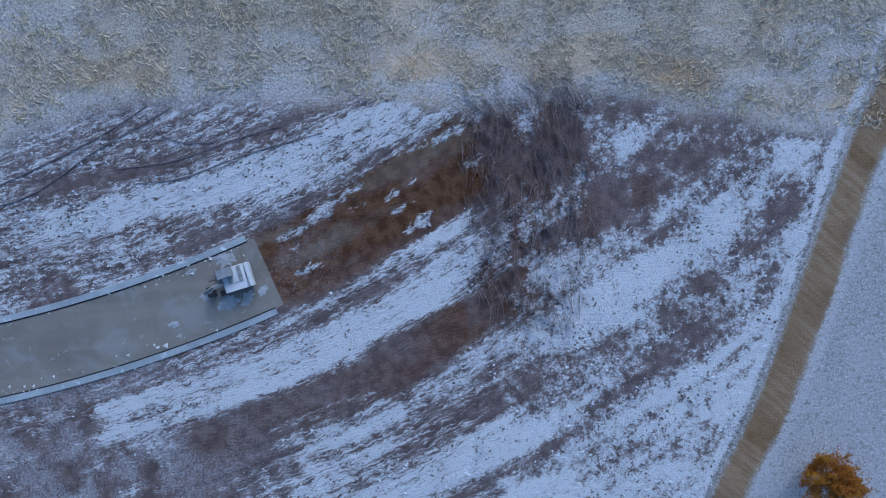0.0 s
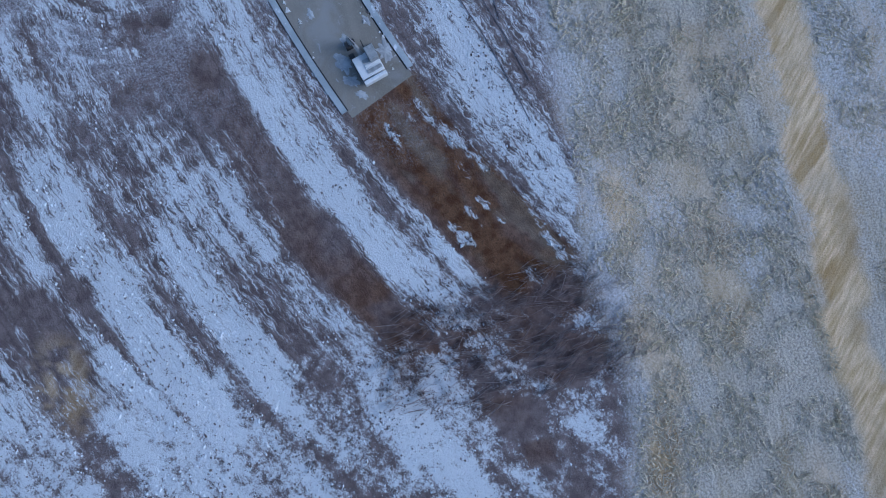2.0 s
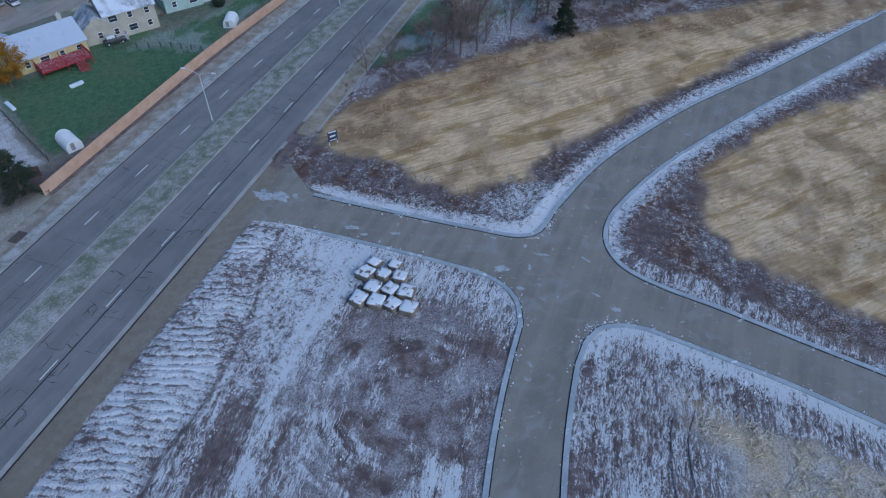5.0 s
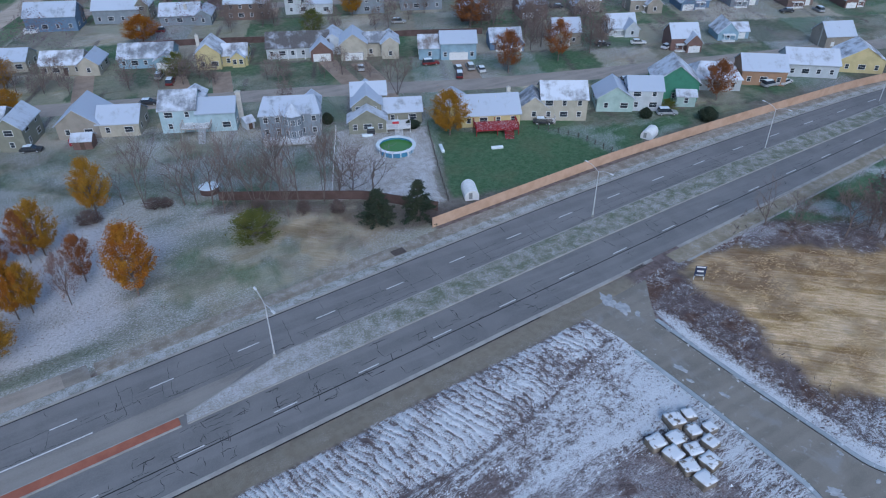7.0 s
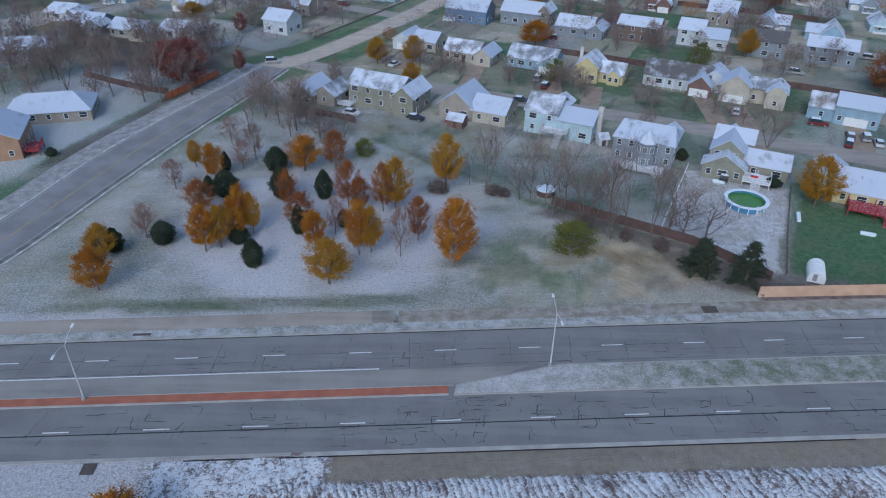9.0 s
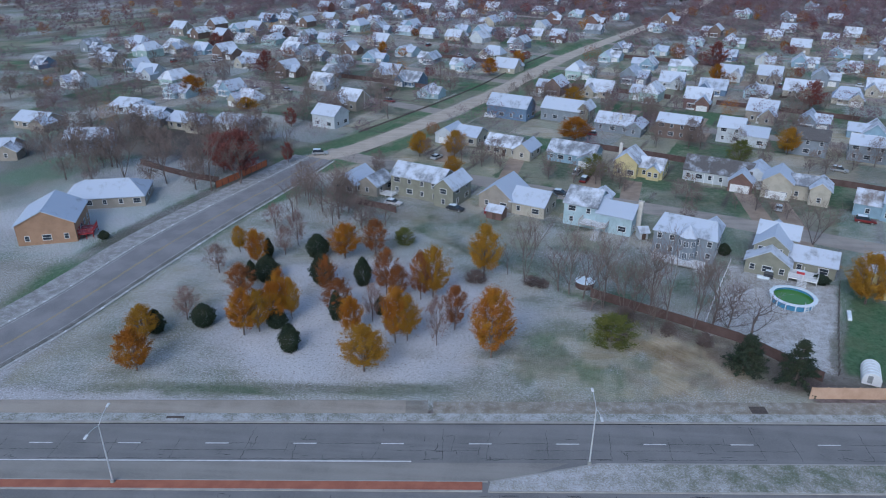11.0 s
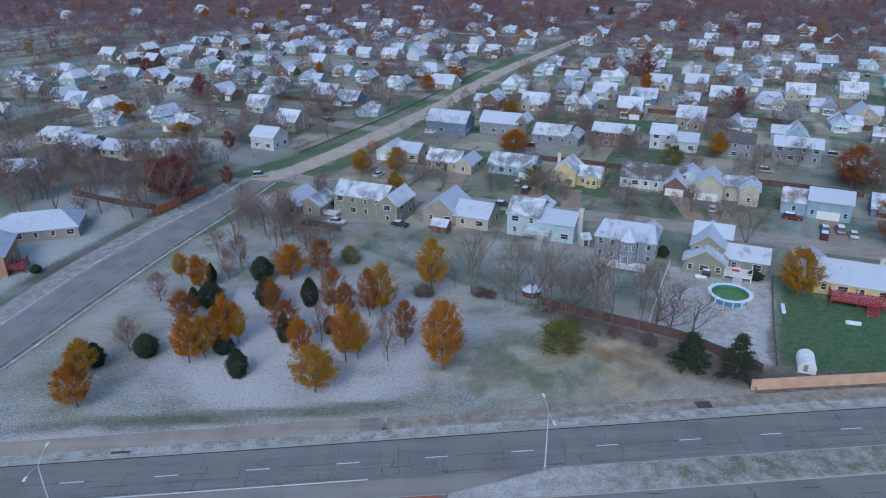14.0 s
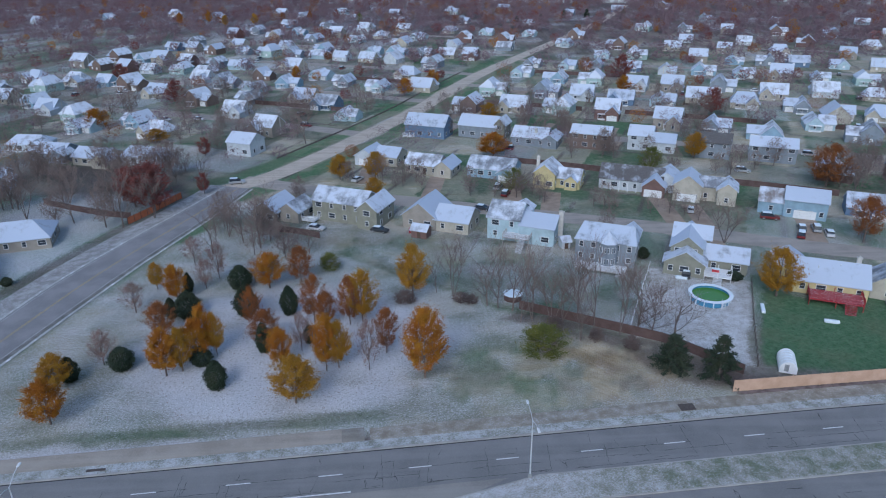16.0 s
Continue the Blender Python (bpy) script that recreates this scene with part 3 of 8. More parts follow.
# ---------------------------------------------------------------- the ground, one sheet to the horizon
def west_side(x, y):
    """A dark hedge strip west of the crossing road, and the frosted lawn behind it."""
    w = np.interp(y, [p[1] for p in CROSS_W], [p[0] for p in CROSS_W]) - x
    on = step(128, 140, y) * (1 - step(196, 206, y))
    return on * step(5.0, 6.0, w) * (1 - step(8.5, 10.5, w + 2 * (fbm(x / 4, y / 4, 97) - 0.5))), on * step(9.5, 11, w) * (1 - step(40, 60, w))


def build_ground():
    def axis(fine0, fine1, pitch, wide0, wide1, gap, end):
        """Steps of one pitch in the middle, wider ones beside it, then growing ones to the horizon."""
        left, right = np.arange(wide0, fine0 - pitch / 2, gap), np.arange(fine1 + gap, wide1, gap)
        mid = np.arange(fine0, fine1 + pitch / 2, pitch)
        out, d = [], gap
        while not out or out[-1] < end:
            d *= 1.06
            out.append((out[-1] if out else 0) + d)
        out = np.array(out)
        return np.concatenate([left[0] - out[::-1], left, mid, right, right[-1] + out])

    xs = axis(-42.0, 92.0, 0.5, -180.0, 250.0, 1.5, 4500)
    ys = axis(-38.0, 68.0, 0.5, -60.0, 330.0, 1.3, 4500)
    x, y = np.meshgrid(xs, ys)
    shape = x.shape
    x, y = x.ravel(), y.ravel()
    wx = x + 3.0 * (fbm(x / 6, y / 6, 3) - 0.5) + 0.8 * (vnoise(x / 0.9, y / 0.9, 4) - 0.5)
    wy = y + 3.0 * (fbm(x / 6, y / 6, 5) - 0.5) + 0.8 * (vnoise(x / 0.9, y / 0.9, 6) - 0.5)
    s_at = np.interp(x, [p[0] for p in S_LINE[:60]], [p[1] for p in S_LINE[:60]])
    f_at = np.interp(x, [p[0] for p in F_LINE[:60]], [p[1] for p in F_LINE[:60]])
    snow, brown, tan, green = (np.zeros(x.size) for _ in range(4))
    gold, mud, brush, frost = (np.zeros(x.size) for _ in range(4))
    z = np.zeros(x.size)

    # polar run of the wheel tracks about the hub
    r = np.hypot(x - HUB[0], y - HUB[1])
    a = np.arctan2(x - HUB[0], y - HUB[1]) * 145.0
    bend = r + 2.0 * (fbm(a / 14, r / 14, 11) - 0.5)
    track = 0.5 * fbm(bend / 0.9, a / 16, 12, 3) + 0.5 * fbm(bend / 3.6, a / 34, 15, 3)
    blot = fbm(x / 3.2, y / 3.2, 18, 5)

    # far country: woods floor and frosted lawns
    town = step(96, 112, y)
    lots = fbm(x / 13, y / 13, 21, 4)
    green += town * (0.55 + 0.6 * step(0.42, 0.62, lots))
    frost += town * (0.09 + 0.17 * step(0.42, 0.70, fbm(x / 17, y / 17, 24, 4)))
    pu, pv = 0.909 * x - 0.416 * y, 0.416 * x + 0.909 * y
    row = np.floor((pv - 138.0) / 21.6)
    col = np.floor(pu / 17.5 + 3.0 * lattice(row, row * 0 + 3, 5))
    h1, h2, h3 = lattice(col, row, 1), lattice(col, row, 2), lattice(col, row, 3)
    plots = town * step(150, 158, pv)
    green = np.clip(green + 0.25 * plots, 0, 1) * (1 - plots * 0.45 * h1 * h1)
    frost += plots * (0.22 * step(0.66, 0.8, h2) - 0.12)
    tan += plots * (0.5 * step(0.66, 0.76, h3) + 0.3 * step(0.5, 0.62, fbm(x / 8, y / 8, 28)))
    beside = far_from(x, y, LONG_MID)
    strip = town * step(4.5, 5.5, beside) * (1 - step(11, 14, beside + 4 * (lots - 0.5)))
    green, frost, tan = np.maximum(green, strip), frost * (1 - 0.8 * strip), tan * (1 - 0.8 * strip)
    hedge = np.minimum(np.abs((pu / 17.5 + 3.0 * lattice(row, row * 0 + 3, 5)) % 1.0 - 0.5), np.abs(((pv - 138.0) / 43.2) % 1.0 - 0.5) * 2.4)
    brush += plots * 0.7 * (1 - step(0.02, 0.05, hedge)) * step(0.35, 0.5, fbm(x / 7, y / 7, 29))
    bare = town * step(0.56, 0.68, fbm(x / 11, y / 11, 27, 3))
    mud += bare * 0.5
    frost += 0.10 * town * (1 - step(-90, -70, x - 0.25 * (y - 150)))
    brush += 0.40 * town * (1 - step(-70, -50, x - 0.25 * (y - 150))) * step(170, 190, y) * step(0.40, 0.56, fbm(x / 16, y / 16, 26))
    wood = town * step(430, 640, y + 0.25 * x + 120 * (fbm(x / 120, y / 120, 30) - 0.5))
    brush += 0.85 * wood
    green *= 1 - 0.8 * wood
    south = 1 - town
    tan += south * step(-2, 2, -wy - 12)

    # west of the site: a brown verge and a frosted lawn
    edge = smooth([(-60, -58), (-39.5, -12), (-34.4, -1.7), (-24.0, 22.9), (-18.6, 33), (-14.0, 46), (-12.5, 58)], 4)
    side = np.interp(y, [p[1] for p in edge], [p[0] for p in edge]) - x
    west = south * step(-0.6, 0.6, side)
    tan *= 1 - west
    verge = west * step(0.2, 1.0, side) * (1 - step(3.6, 5.0, side + 1.2 * (blot - 0.5))) * (1 - step(36, 44, y))
    green += west * (0.38 - 0.05 * verge)
    brown += verge * 0.52
    gold += verge * 0.70
    frost += west * (1 - verge) * (0.42 + 0.45 * fbm(x / 5, y / 5, 33)) + 0.8 * west * (1 - step(0.2, 0.6, np.abs(side - 4.9)))
    tan = np.maximum(tan, 0.4 * west * step(0.4, 0.6, fbm(x / 7, y / 7, 34)))
    tan *= 1 - verge
    thicket = west * step(10, 13, side + 3 * (blot - 0.5)) * step(6, 12, 40 - y)
    brush += 0.7 * thicket
    snow += south * (1 - west) * 0.95 * (1 - step(0.4, 0.9, np.abs(side + 0.7) + 0.8 * (fbm(x / 4, y / 4, 35) - 0.5))) * step(-20, -8, y) * (1 - step(50, 54, y))

    # the dry field south of the site
    field = [(-70, 6), (-38, -2), (-25, -4), (-11, -8.5), (1, -8), (10, -8), (26, -10), (41, -9.5), (52, -6), (56.5, 0), (60, 0.5), (58.5, -14), (54, -31), (46, -60), (30, -160), (-220, -160)]
    dry = soft(wx, wy, field, 2.2) * (1 - west)
    tan = np.maximum(tan * (1 - soft(wx, wy, [(-60, -2), (70, -2), (70, 66), (-60, 62)], 1)), dry)
    frost += dry * (0.12 + 0.30 * step(0.42, 0.66, fbm(x / 16, y / 6, 38, 5)) + 0.40 * (1 - step(0, 9, far_from(x, y, field[1:9]) + 5 * (blot - 0.5))))
    ribbon = step(0, 1.6, 3.0 - np.abs(wy + 31.4 + 0.05 * x)) * step(-40, -25, -np.abs(x - 3))
    frost *= 1 - 0.85 * ribbon
    gold += dry * (0.9 * ribbon + 0.42 * step(0.56, 0.68, fbm(x / 9, y / 5, 39, 4)))
    green += dry * 0.30 * step(0.52, 0.66, fbm(x / 6, y / 6, 41))
    rim = dry * (1 - step(0.8, 2.6, np.abs(far_from(x, y, field[1:10]) - 3.6 + 3 * (fbm(x / 5, y / 5, 42) - 0.5)))) * (0.35 + 0.65 * step(0.40, 0.58, fbm(x / 9, y / 9, 43)))
    gold, green, frost = gold + 0.42 * rim, green + 0.22 * rim, frost * (1 - 0.7 * rim)  # an olive and gold fringe

    # the bare site
    site = [(-38, -1), (-25, -4), (-11, -8.5), (1, -8), (10, -8), (26, -10), (41, -9.5), (52, -6), (56.5, 0), (58, -14), (54, -31), (46, -60), (50, -90), (60, -60), (74, -20), (80, 10), (72, 30), (73, 55), (68, 66), (-14, 62), (-17, 36), (-25, 20)]
    lot = soft(wx, wy, site, 0.9) * (1 - west)
    tan *= 1 - lot
    cover = 0.36 + 1.5 * (track - 0.48) + 0.55 * (blot - 0.5)
    hole = fbm(x / 9, y / 9, 44, 3)
    cover -= 0.30 * step(0.5, 0.66, hole)
    inner = step(0, 12, 20 - np.hypot((x - 45) / 1.1, y - 30))
    cover -= 0.18 * inner
    swirl = fbm(np.hypot(x - 47, y - 29) / 1.1, np.arctan2(x - 47, y - 29) * 2.6, 48, 4)
    brown += lot * 0.24 * inner * step(0.52, 0.64, swirl)
    cover += inner * 0.9 * (0.5 - swirl)
    corner = step(39, 47, y) * step(30, 48, x)
    cover += 0.20 * corner
    cover += 0.16 * step(0, 5, 9 - np.abs(y - 27 - 0.35 * (x - 5))) * step(-22, -10, -np.abs(x - 12))
    cover += 0.34 * step(-6, 2, 4 - x) * step(0, 8, y - 2)
    apron = (1 - step(133.0, 136.5, bend)) * step(0, 8, x)  # smooth frosted ground beside the dry field
    cover = cover * (1 - apron) + apron * (0.48 + 0.35 * (track - 0.5))
    round_lot = step(0, 7, 17 - np.hypot((x - 46) / 1.15, y - 31)) * step(153.5, 155.5, bend)
    cover += 0.9 * (1 - step(-4, 6, x)) * (fbm(x / 1.6, y / 1.6, 45, 4) - 0.5)
    stripe = step(149.4, 150.1, bend) * (1 - step(153.3, 154.2, bend)) * step(4, 8, x) * (1 - step(41, 44, x))
    cover += 0.55 * stripe
    fray = 1.3 * (fbm(a / 7, r / 1.2, 90, 4) - 0.5)
    cover -= 0.06 * step(-4, 2, x)
    for at, slant, w, x0, x1, gain in ((133.6, 0.13, 1.9, 5, 47, 0.50), (160.6, 0.0, 1.2, 4, 20, 0.45), (167.4, 0.05, 1.5, -6, 18, 0.42), (172.4, 0.0, 0.9, -27, -5, 0.50), (175.6, 0.0, 2.3, -4, 28, 0.52),
                                       (179.8, 0.0, 1.4, -17, 8, 0.40), (162.3, 0.0, 2.4, -33, -4, 0.34), (147.6, 0.0, 0.8, 2, 20, 0.38), (174.6, 0.0, 0.7, -29, -12, 0.40), (183.0, 0.0, 0.9, -18, 0, 0.30),
                                       (169.7, 0.0, 1.1, -19, -8, -0.50), (164.2, 0.0, 1.6, -4, 13, -0.28), (178.3, 0.0, 0.6, 0, 27, -0.18), (180.2, 0.0, 1.5, 2, 28, 0.30), (171.2, 0.0, 0.7, -4, 20, -0.24), (129.8, 0.13, 0.9, 12, 46, -0.3)):
        off = np.abs(bend + slant * (x - 25) - at + fray)
        cover += gain * (1 - step(w * 0.6, w * 1.15, off)) * step(x0 - 3, x0 + 3, x + 4 * fray) * (1 - step(x1 - 3, x1 + 3, x + 4 * fray))
    scrape = step(153.8, 155.0, bend) * (1 - step(158.0, 159.5, bend)) * step(-4, 2, x) * (1 - step(28, 34, x))
    cover -= 0.5 * scrape
    brown += lot * scrape * (0.25 + 0.35 * (1 - step(6, 16, x))) * step(0.35, 0.6, blot)
    gold += 0.55 * lot * step(0, 2.5, 4.0 - np.hypot((x - 4) / 1.6, y - 45)) * step(0.42, 0.56, fbm(x / 1.4, y / 1.4, 46))
    churn = step(0, 6, 13 - np.hypot(x + 1, (y - 6) / 1.25))
    brown += lot * churn * 0.22 * step(0.4, 0.6, fbm(x / 2.2, y / 2.2, 47, 4))
    weedy = soft(wx, wy, [(2, -8), (-10, -11), (-10, 4), (-7, 14), (0, 15), (4, 8)], 1.5)
    brown += lot * 0.30 * weedy * step(0.38, 0.56, fbm(x / 1.1, y / 5, 51, 4))
    cover -= 0.22 * weedy * step(0.42, 0.58, fbm(x / 1.1, y / 5, 52, 4))
    cover -= 0.02 * churn
    snow = np.maximum(snow, lot * np.clip(cover, 0, 1))
    z += lot * (0.16 * (track - 0.5) + 0.10 * (blot - 0.5))

    frost += lot * (0.30 * inner + 0.10 * step(8, 20, x)) * step(0.3, 0.6, fbm(x / 3, y / 3, 49))
    rim_snow = lot * (1 - step(3.0, 9.5, far_from(x, y, KERB_NW[18:]) + 4 * (blot - 0.5))) + lot * (1 - step(1.5, 4.0, far_from(x, y, KERB_SW[14:]) + 2 * (blot - 0.5)))
    snow = np.clip(snow + 0.5 * rim_snow, 0, 1)
    pit = 1 - step(0.9, 1.5, np.maximum(np.abs(x + 14.4), 0.8 * np.abs(y - 1.9)))
    brown, snow = np.maximum(brown, 0.4 * pit), snow * (1 - pit)

    # the undug bed where the street will go on
    bed = step(138.2, 139.0, bend) * (1 - step(146.2, 147.2, bend)) * step(0.5, 3.0, x + 0.35 * (r - 142)) * (1 - step(23.0, 24.0, x + 0.38 * (r - 143)))
    brown = np.maximum(brown * (1 - bed), bed * (0.72 + 0.4 * step(0.4, 0.6, fbm(bend / 1.2, a / 6, 53, 4))))
    snow *= 1 - 0.95 * bed
    mud = np.maximum(mud, 0.35 * bed * step(0.57, 0.66, fbm(bend / 1.5, a / 5, 57, 4)))
    snow = np.maximum(snow, 0.62 * bed * step(0.64, 0.72, fbm(bend / 0.8, a / 4, 58, 4)))
    z -= 0.12 * bed

    # banked snow with cross furrows along the main road
    low = np.interp(x, [-14, 19, 29, 39, 51, 60, 66], [56, 50, 50.4, 51, 53, 57, 58]) + 1.2 * (fbm(x / 3, y / 3, 59) - 0.5)
    top = s_at - 4.6 - 0.4 * step(40, 66, x)
    bank = step(-0.8, 0.8, y - low) * (1 - step(-0.4, 0.4, y - top)) * step(-16, -8, x) * (1 - step(66, 69, x + 0.2 * (y - 54)))
    wave = 2.0 * (fbm(x / 1.6, y / 3.0, 62) - 0.5)
    fade = step(0, 2.0, y - low) * (1 - step(-1.4, 0.2, y - top))
    drift = lot * soft(wx, wy, [(38, 53), (50, 54), (66, 59), (69.5, 52), (69.5, 37), (64, 39), (58, 43.5), (48, 45), (40, 47)], 2.0) * (1 - bank)
    brown *= 1 - 0.8 * drift
    snow = np.maximum(snow, drift * (0.60 + 0.7 * (blot - 0.5)))
    z += bank * fade * (0.20 * wave + 0.35 * step(0, 5, y - low))
    brown *= 1 - bank
    snow = np.maximum(snow * (1 - bank), bank * (0.69 + 0.8 * (blot - 0.5)))

    # a strip of bare compacted ground beside the road
    lane = step(-0.3, 0.3, y - top) * (1 - step(-0.9, -0.3, y - s_at)) * step(-5, -3, x) * (1 - step(78, 80, x))
    mud = np.maximum(mud, lane)
    snow *= 1 - lane
    # lumpy ploughed snow where the strip ends, and frosted sod beyond it
    sod = south * step(12, 22, -x) * step(-9.0, -7.0, y - s_at + 2 * (blot - 0.5))
    frost = np.maximum(frost * (1 - sod), 0.62 * sod)
    green, brown, brush = green * (1 - 0.6 * sod), brown * (1 - sod), brush * (1 - sod)
    mud = np.maximum(mud, 0.6 * sod)
    heap = south * step(-27, -23, wx) * (1 - step(-5.0, -3.4, wx)) * step(-7.5, -6.0, wy - s_at) * (1 - step(-0.9, -0.4, y - s_at))
    snow = np.maximum(snow * (1 - heap), heap * (0.74 + 0.5 * (blot - 0.5)))
    green, mud, frost, brown = green * (1 - heap), mud * (1 - heap), frost * (1 - heap), brown * (1 - heap)
    chunk = np.maximum(heap, 0.75 * lot * (1 - step(-6, 8, x)))
    chunk = np.maximum(chunk, 0.7 * lot * corner)
    chunk = np.maximum(chunk, 0.7 * step(77, 79, x) * south)
    chunk = np.maximum(chunk, 0.55 * lot * (1 - step(138.8, 139.6, bend)) * step(134.5, 136.0, bend) * step(14, 30, x))
    z += heap * 0.22 * step(0.4, 0.7, fbm(x / 1.3, y / 1.3, 66))

    # the straw field and brush in the north-east, and the second straw field
    g1 = [(87.5, 64.5), (94, 66.5), (115, 56), (135, 39.5), (153, 20), (170, -0.5), (188, -22), (176, -26), (145, -1), (120, 14.5), (101, 26), (90, 29.5), (84.5, 36.5), (83.5, 43), (86.5, 50)]
    g2 = [(94, 3), (90, 1.5), (85.5, -3), (81.5, -14), (77, -31), (70, -60), (150, -70), (140, -22), (118, -4), (105, 3)]
    east = soft(x, y, [(77, 66), (75.5, 50), (77, 30), (77, 23), (66, 10), (60, -70), (400, -160), (400, 30), (250, 60), (200, 77), (120, 72)], 0.6) * (1 - lot)
    fx, fy = wx + 4.5 * (fbm(x / 3.5, y / 3.5, 92) - 0.5), wy + 4.5 * (fbm(x / 3.5, y / 3.5, 93) - 0.5)
    straw = np.maximum(soft(fx, fy, g1, 1.6), soft(fx, fy, g2, 1.6)) * east
    tan *= 1 - east
    brush = np.maximum(brush, east * (1 - straw) * 0.42)
    nose = 1 - step(0, 7, np.hypot(x - 84, y - 26) - 4 + 5 * (fbm(x / 3, y / 3, 96) - 0.5))
    near_kerb = np.minimum(far_from(x, y, KERB_N), far_from(x, y, KERB_E))
    snow = np.maximum(snow, east * (1 - straw) * (0.19 + 0.60 * (1 - step(1.0, 4.2, near_kerb + 1.5 * (blot - 0.5))) + 0.30 * nose + 0.7 * (blot - 0.5)))
    dark = east * (1 - step(0.5, 2.2, np.abs(near_kerb - 3.0)))
    brown = np.maximum(brown, 0.55 * dark * step(0.42, 0.58, blot))
    brown = np.maximum(brown, 0.55 * east * (1 - straw) * (1 - nose) * step(3, 5, near_kerb) * step(0.47, 0.60, fbm(x / 4, y / 4, 64, 4)))
    gold = np.maximum(gold, straw)
    z += east * (1 - straw) * 0.30 * (1 - step(0.3, 1.1, np.abs(near_kerb - 2.8 + 0.8 * (blot - 0.5))))  # a low berm of soil behind the kerb
    crest = straw * (1 - step(6, 14, far_from(x, y, g1[1:7]) + 10 * (fbm(x / 7, y / 7, 67) - 0.5)))
    brown = np.maximum(brown, 0.34 * crest + 0.34 * crest * step(0.42, 0.56, fbm(x / 3, y / 3, 94)))
    green = np.maximum(green, 0.5 * crest)
    scuff = straw * step(0.56, 0.66, fbm(x / 4, y / 4, 95, 4))
    brown = np.maximum(brown, 0.38 * scuff)
    tan = np.maximum(tan * (1 - straw), 0.0)
    z += straw * 0.25 * (fbm(x / 2.5, y / 2.5, 68) - 0.5)
    lawn = soft(wx, wy, [(108, 72), (120, 62), (136, 52), (150, 42), (164, 40), (176, 46), (182, 58), (180, 72), (168, 74), (140, 72)], 2)
    green = np.maximum(green, lawn)
    brush *= 1 - lawn
    snow *= 1 - 0.8 * lawn
    frost += lawn * (0.06 + 0.6 * step(0, 16, x - 140 + 0.6 * (y - 55)) * step(0.35, 0.6, fbm(x / 6, y / 6, 69)))
    copse = soft(wx, wy, [(100, 68), (118, 57), (137, 41), (155, 22), (172, 2), (200, 0), (190, 40), (172, 52), (160, 44), (144, 55), (128, 67), (112, 72)], 1.5) * (1 - straw)
    frost += 0.42 * copse * step(0.38, 0.58, fbm(x / 4, y / 4, 97))
    beyond = step(165, 185, x) * south
    green = np.maximum(green, 0.55 * beyond)
    frost += 0.4 * beyond * step(0.4, 0.6, fbm(x / 14, y / 14, 71))
    snow *= 1 - 0.6 * beyond
    brush = np.maximum(brush * (1 - 0.5 * beyond), 0.25 * beyond)

    # the park north of the main road
    park = soft(wx, wy, [(-66, 90), (-60, 120), (-48, 160), (-38, 178), (-20, 165), (10, 140), (30, 124), (54, 110), (60, 98), (60, 90)], 1.2)
    park *= step(-0.5, 0.5, y - f_at - 0.2)
    white = step(0, 10, 26 - np.hypot((x + 12) * 0.75, (y - 116) * 0.95) + 7 * (fbm(x / 7, y / 7, 70) - 0.5))
    green = green * (1 - park) + park * (0.70 - 0.35 * white)
    mud = mud * (1 - park) + park * 0.30 * (1 - white) * step(0.45, 0.6, fbm(x / 6, y / 6, 72))
    frost = frost * (1 - park) + park * (0.35 + 0.55 * white * (0.62 + 0.38 * step(0.35, 0.6, fbm(x / 5, y / 5, 74))) + 0.55 * (fbm(x / 6, y / 4, 73, 3) - 0.5))
    tan = np.maximum(tan, park * (0.18 + 0.32 * step(0.5, 0.6, fbm(x / 8, y / 8, 75))))
    hay = park * step(0, 6, 14 - np.hypot((x - 30) / 2.1, y - 104))
    tan = np.maximum(tan, 0.6 * hay * step(0.42, 0.58, fbm(x / 5, y / 5, 76)))
    brown = np.maximum(brown, 0.40 * hay * step(0.52, 0.66, fbm(x / 4, y / 4, 77)) * step(26, 44, x))
    gold = np.maximum(gold, 0.46 * hay * step(0.45, 0.6, fbm(x / 5, y / 3, 83)) * step(24, 40, x))
    frost *= 1 - 0.75 * hay * step(0.30, 0.45, fbm(x / 6, y / 6, 74))
    green = np.maximum(green, 0.95 * hay * step(0.36, 0.5, fbm(x / 5, y / 5, 80)) * (1 - 0.5 * step(30, 46, x)))
    litter = soft(wx, wy, [(26, 122), (44, 112), (50, 103), (58, 97.5), (65, 99.5), (56, 110), (44, 117.5), (30, 126)], 1.2)
    brush, frost = np.maximum(brush, 0.75 * litter * step(0.3, 0.5, fbm(x / 3, y / 3, 84))), frost * (1 - 0.7 * litter)
    turf_band = park * (1 - step(1.0, 2.4, np.abs(y - f_at - 8.0))) * step(-60, -40, x) * (1 - step(0, 12, x))
    frost *= 1 - 0.7 * turf_band
    tan, mud = tan * (1 - 0.8 * turf_band), mud * (1 - turf_band)
    wayside = park * step(0, 10, 14 - (y - 90) * 0.2 - (x + 66 - 0.27 * (y - 100)))  # drier grass beside the crossing road
    tan, frost, green = np.maximum(tan, 0.55 * wayside), frost * (1 - 0.36 * wayside), np.maximum(green, 0.6 * wayside)

    # back yards
    thawed = soft(wx, wy, [(27, 128), (49, 115.5), (61.5, 143), (50, 156), (30, 166), (8, 172), (-16, 176), (-24, 166), (2, 148)], 1.5)
    green = np.maximum(green * (1 - 0.3 * thawed), 0.55 * thawed)
    frost = np.maximum(frost * (1 - 0.5 * thawed), thawed * (0.16 + 0.7 * (fbm(x / 6, y / 6, 78) - 0.4)))
    tan = np.maximum(tan, thawed * 0.35 * step(0.45, 0.6, fbm(x / 9, y / 9, 79)))
    pool_yard = soft(wx, wy, [(61.6, 143), (48.8, 115.5), (66, 103), (80, 134)], 0.6)
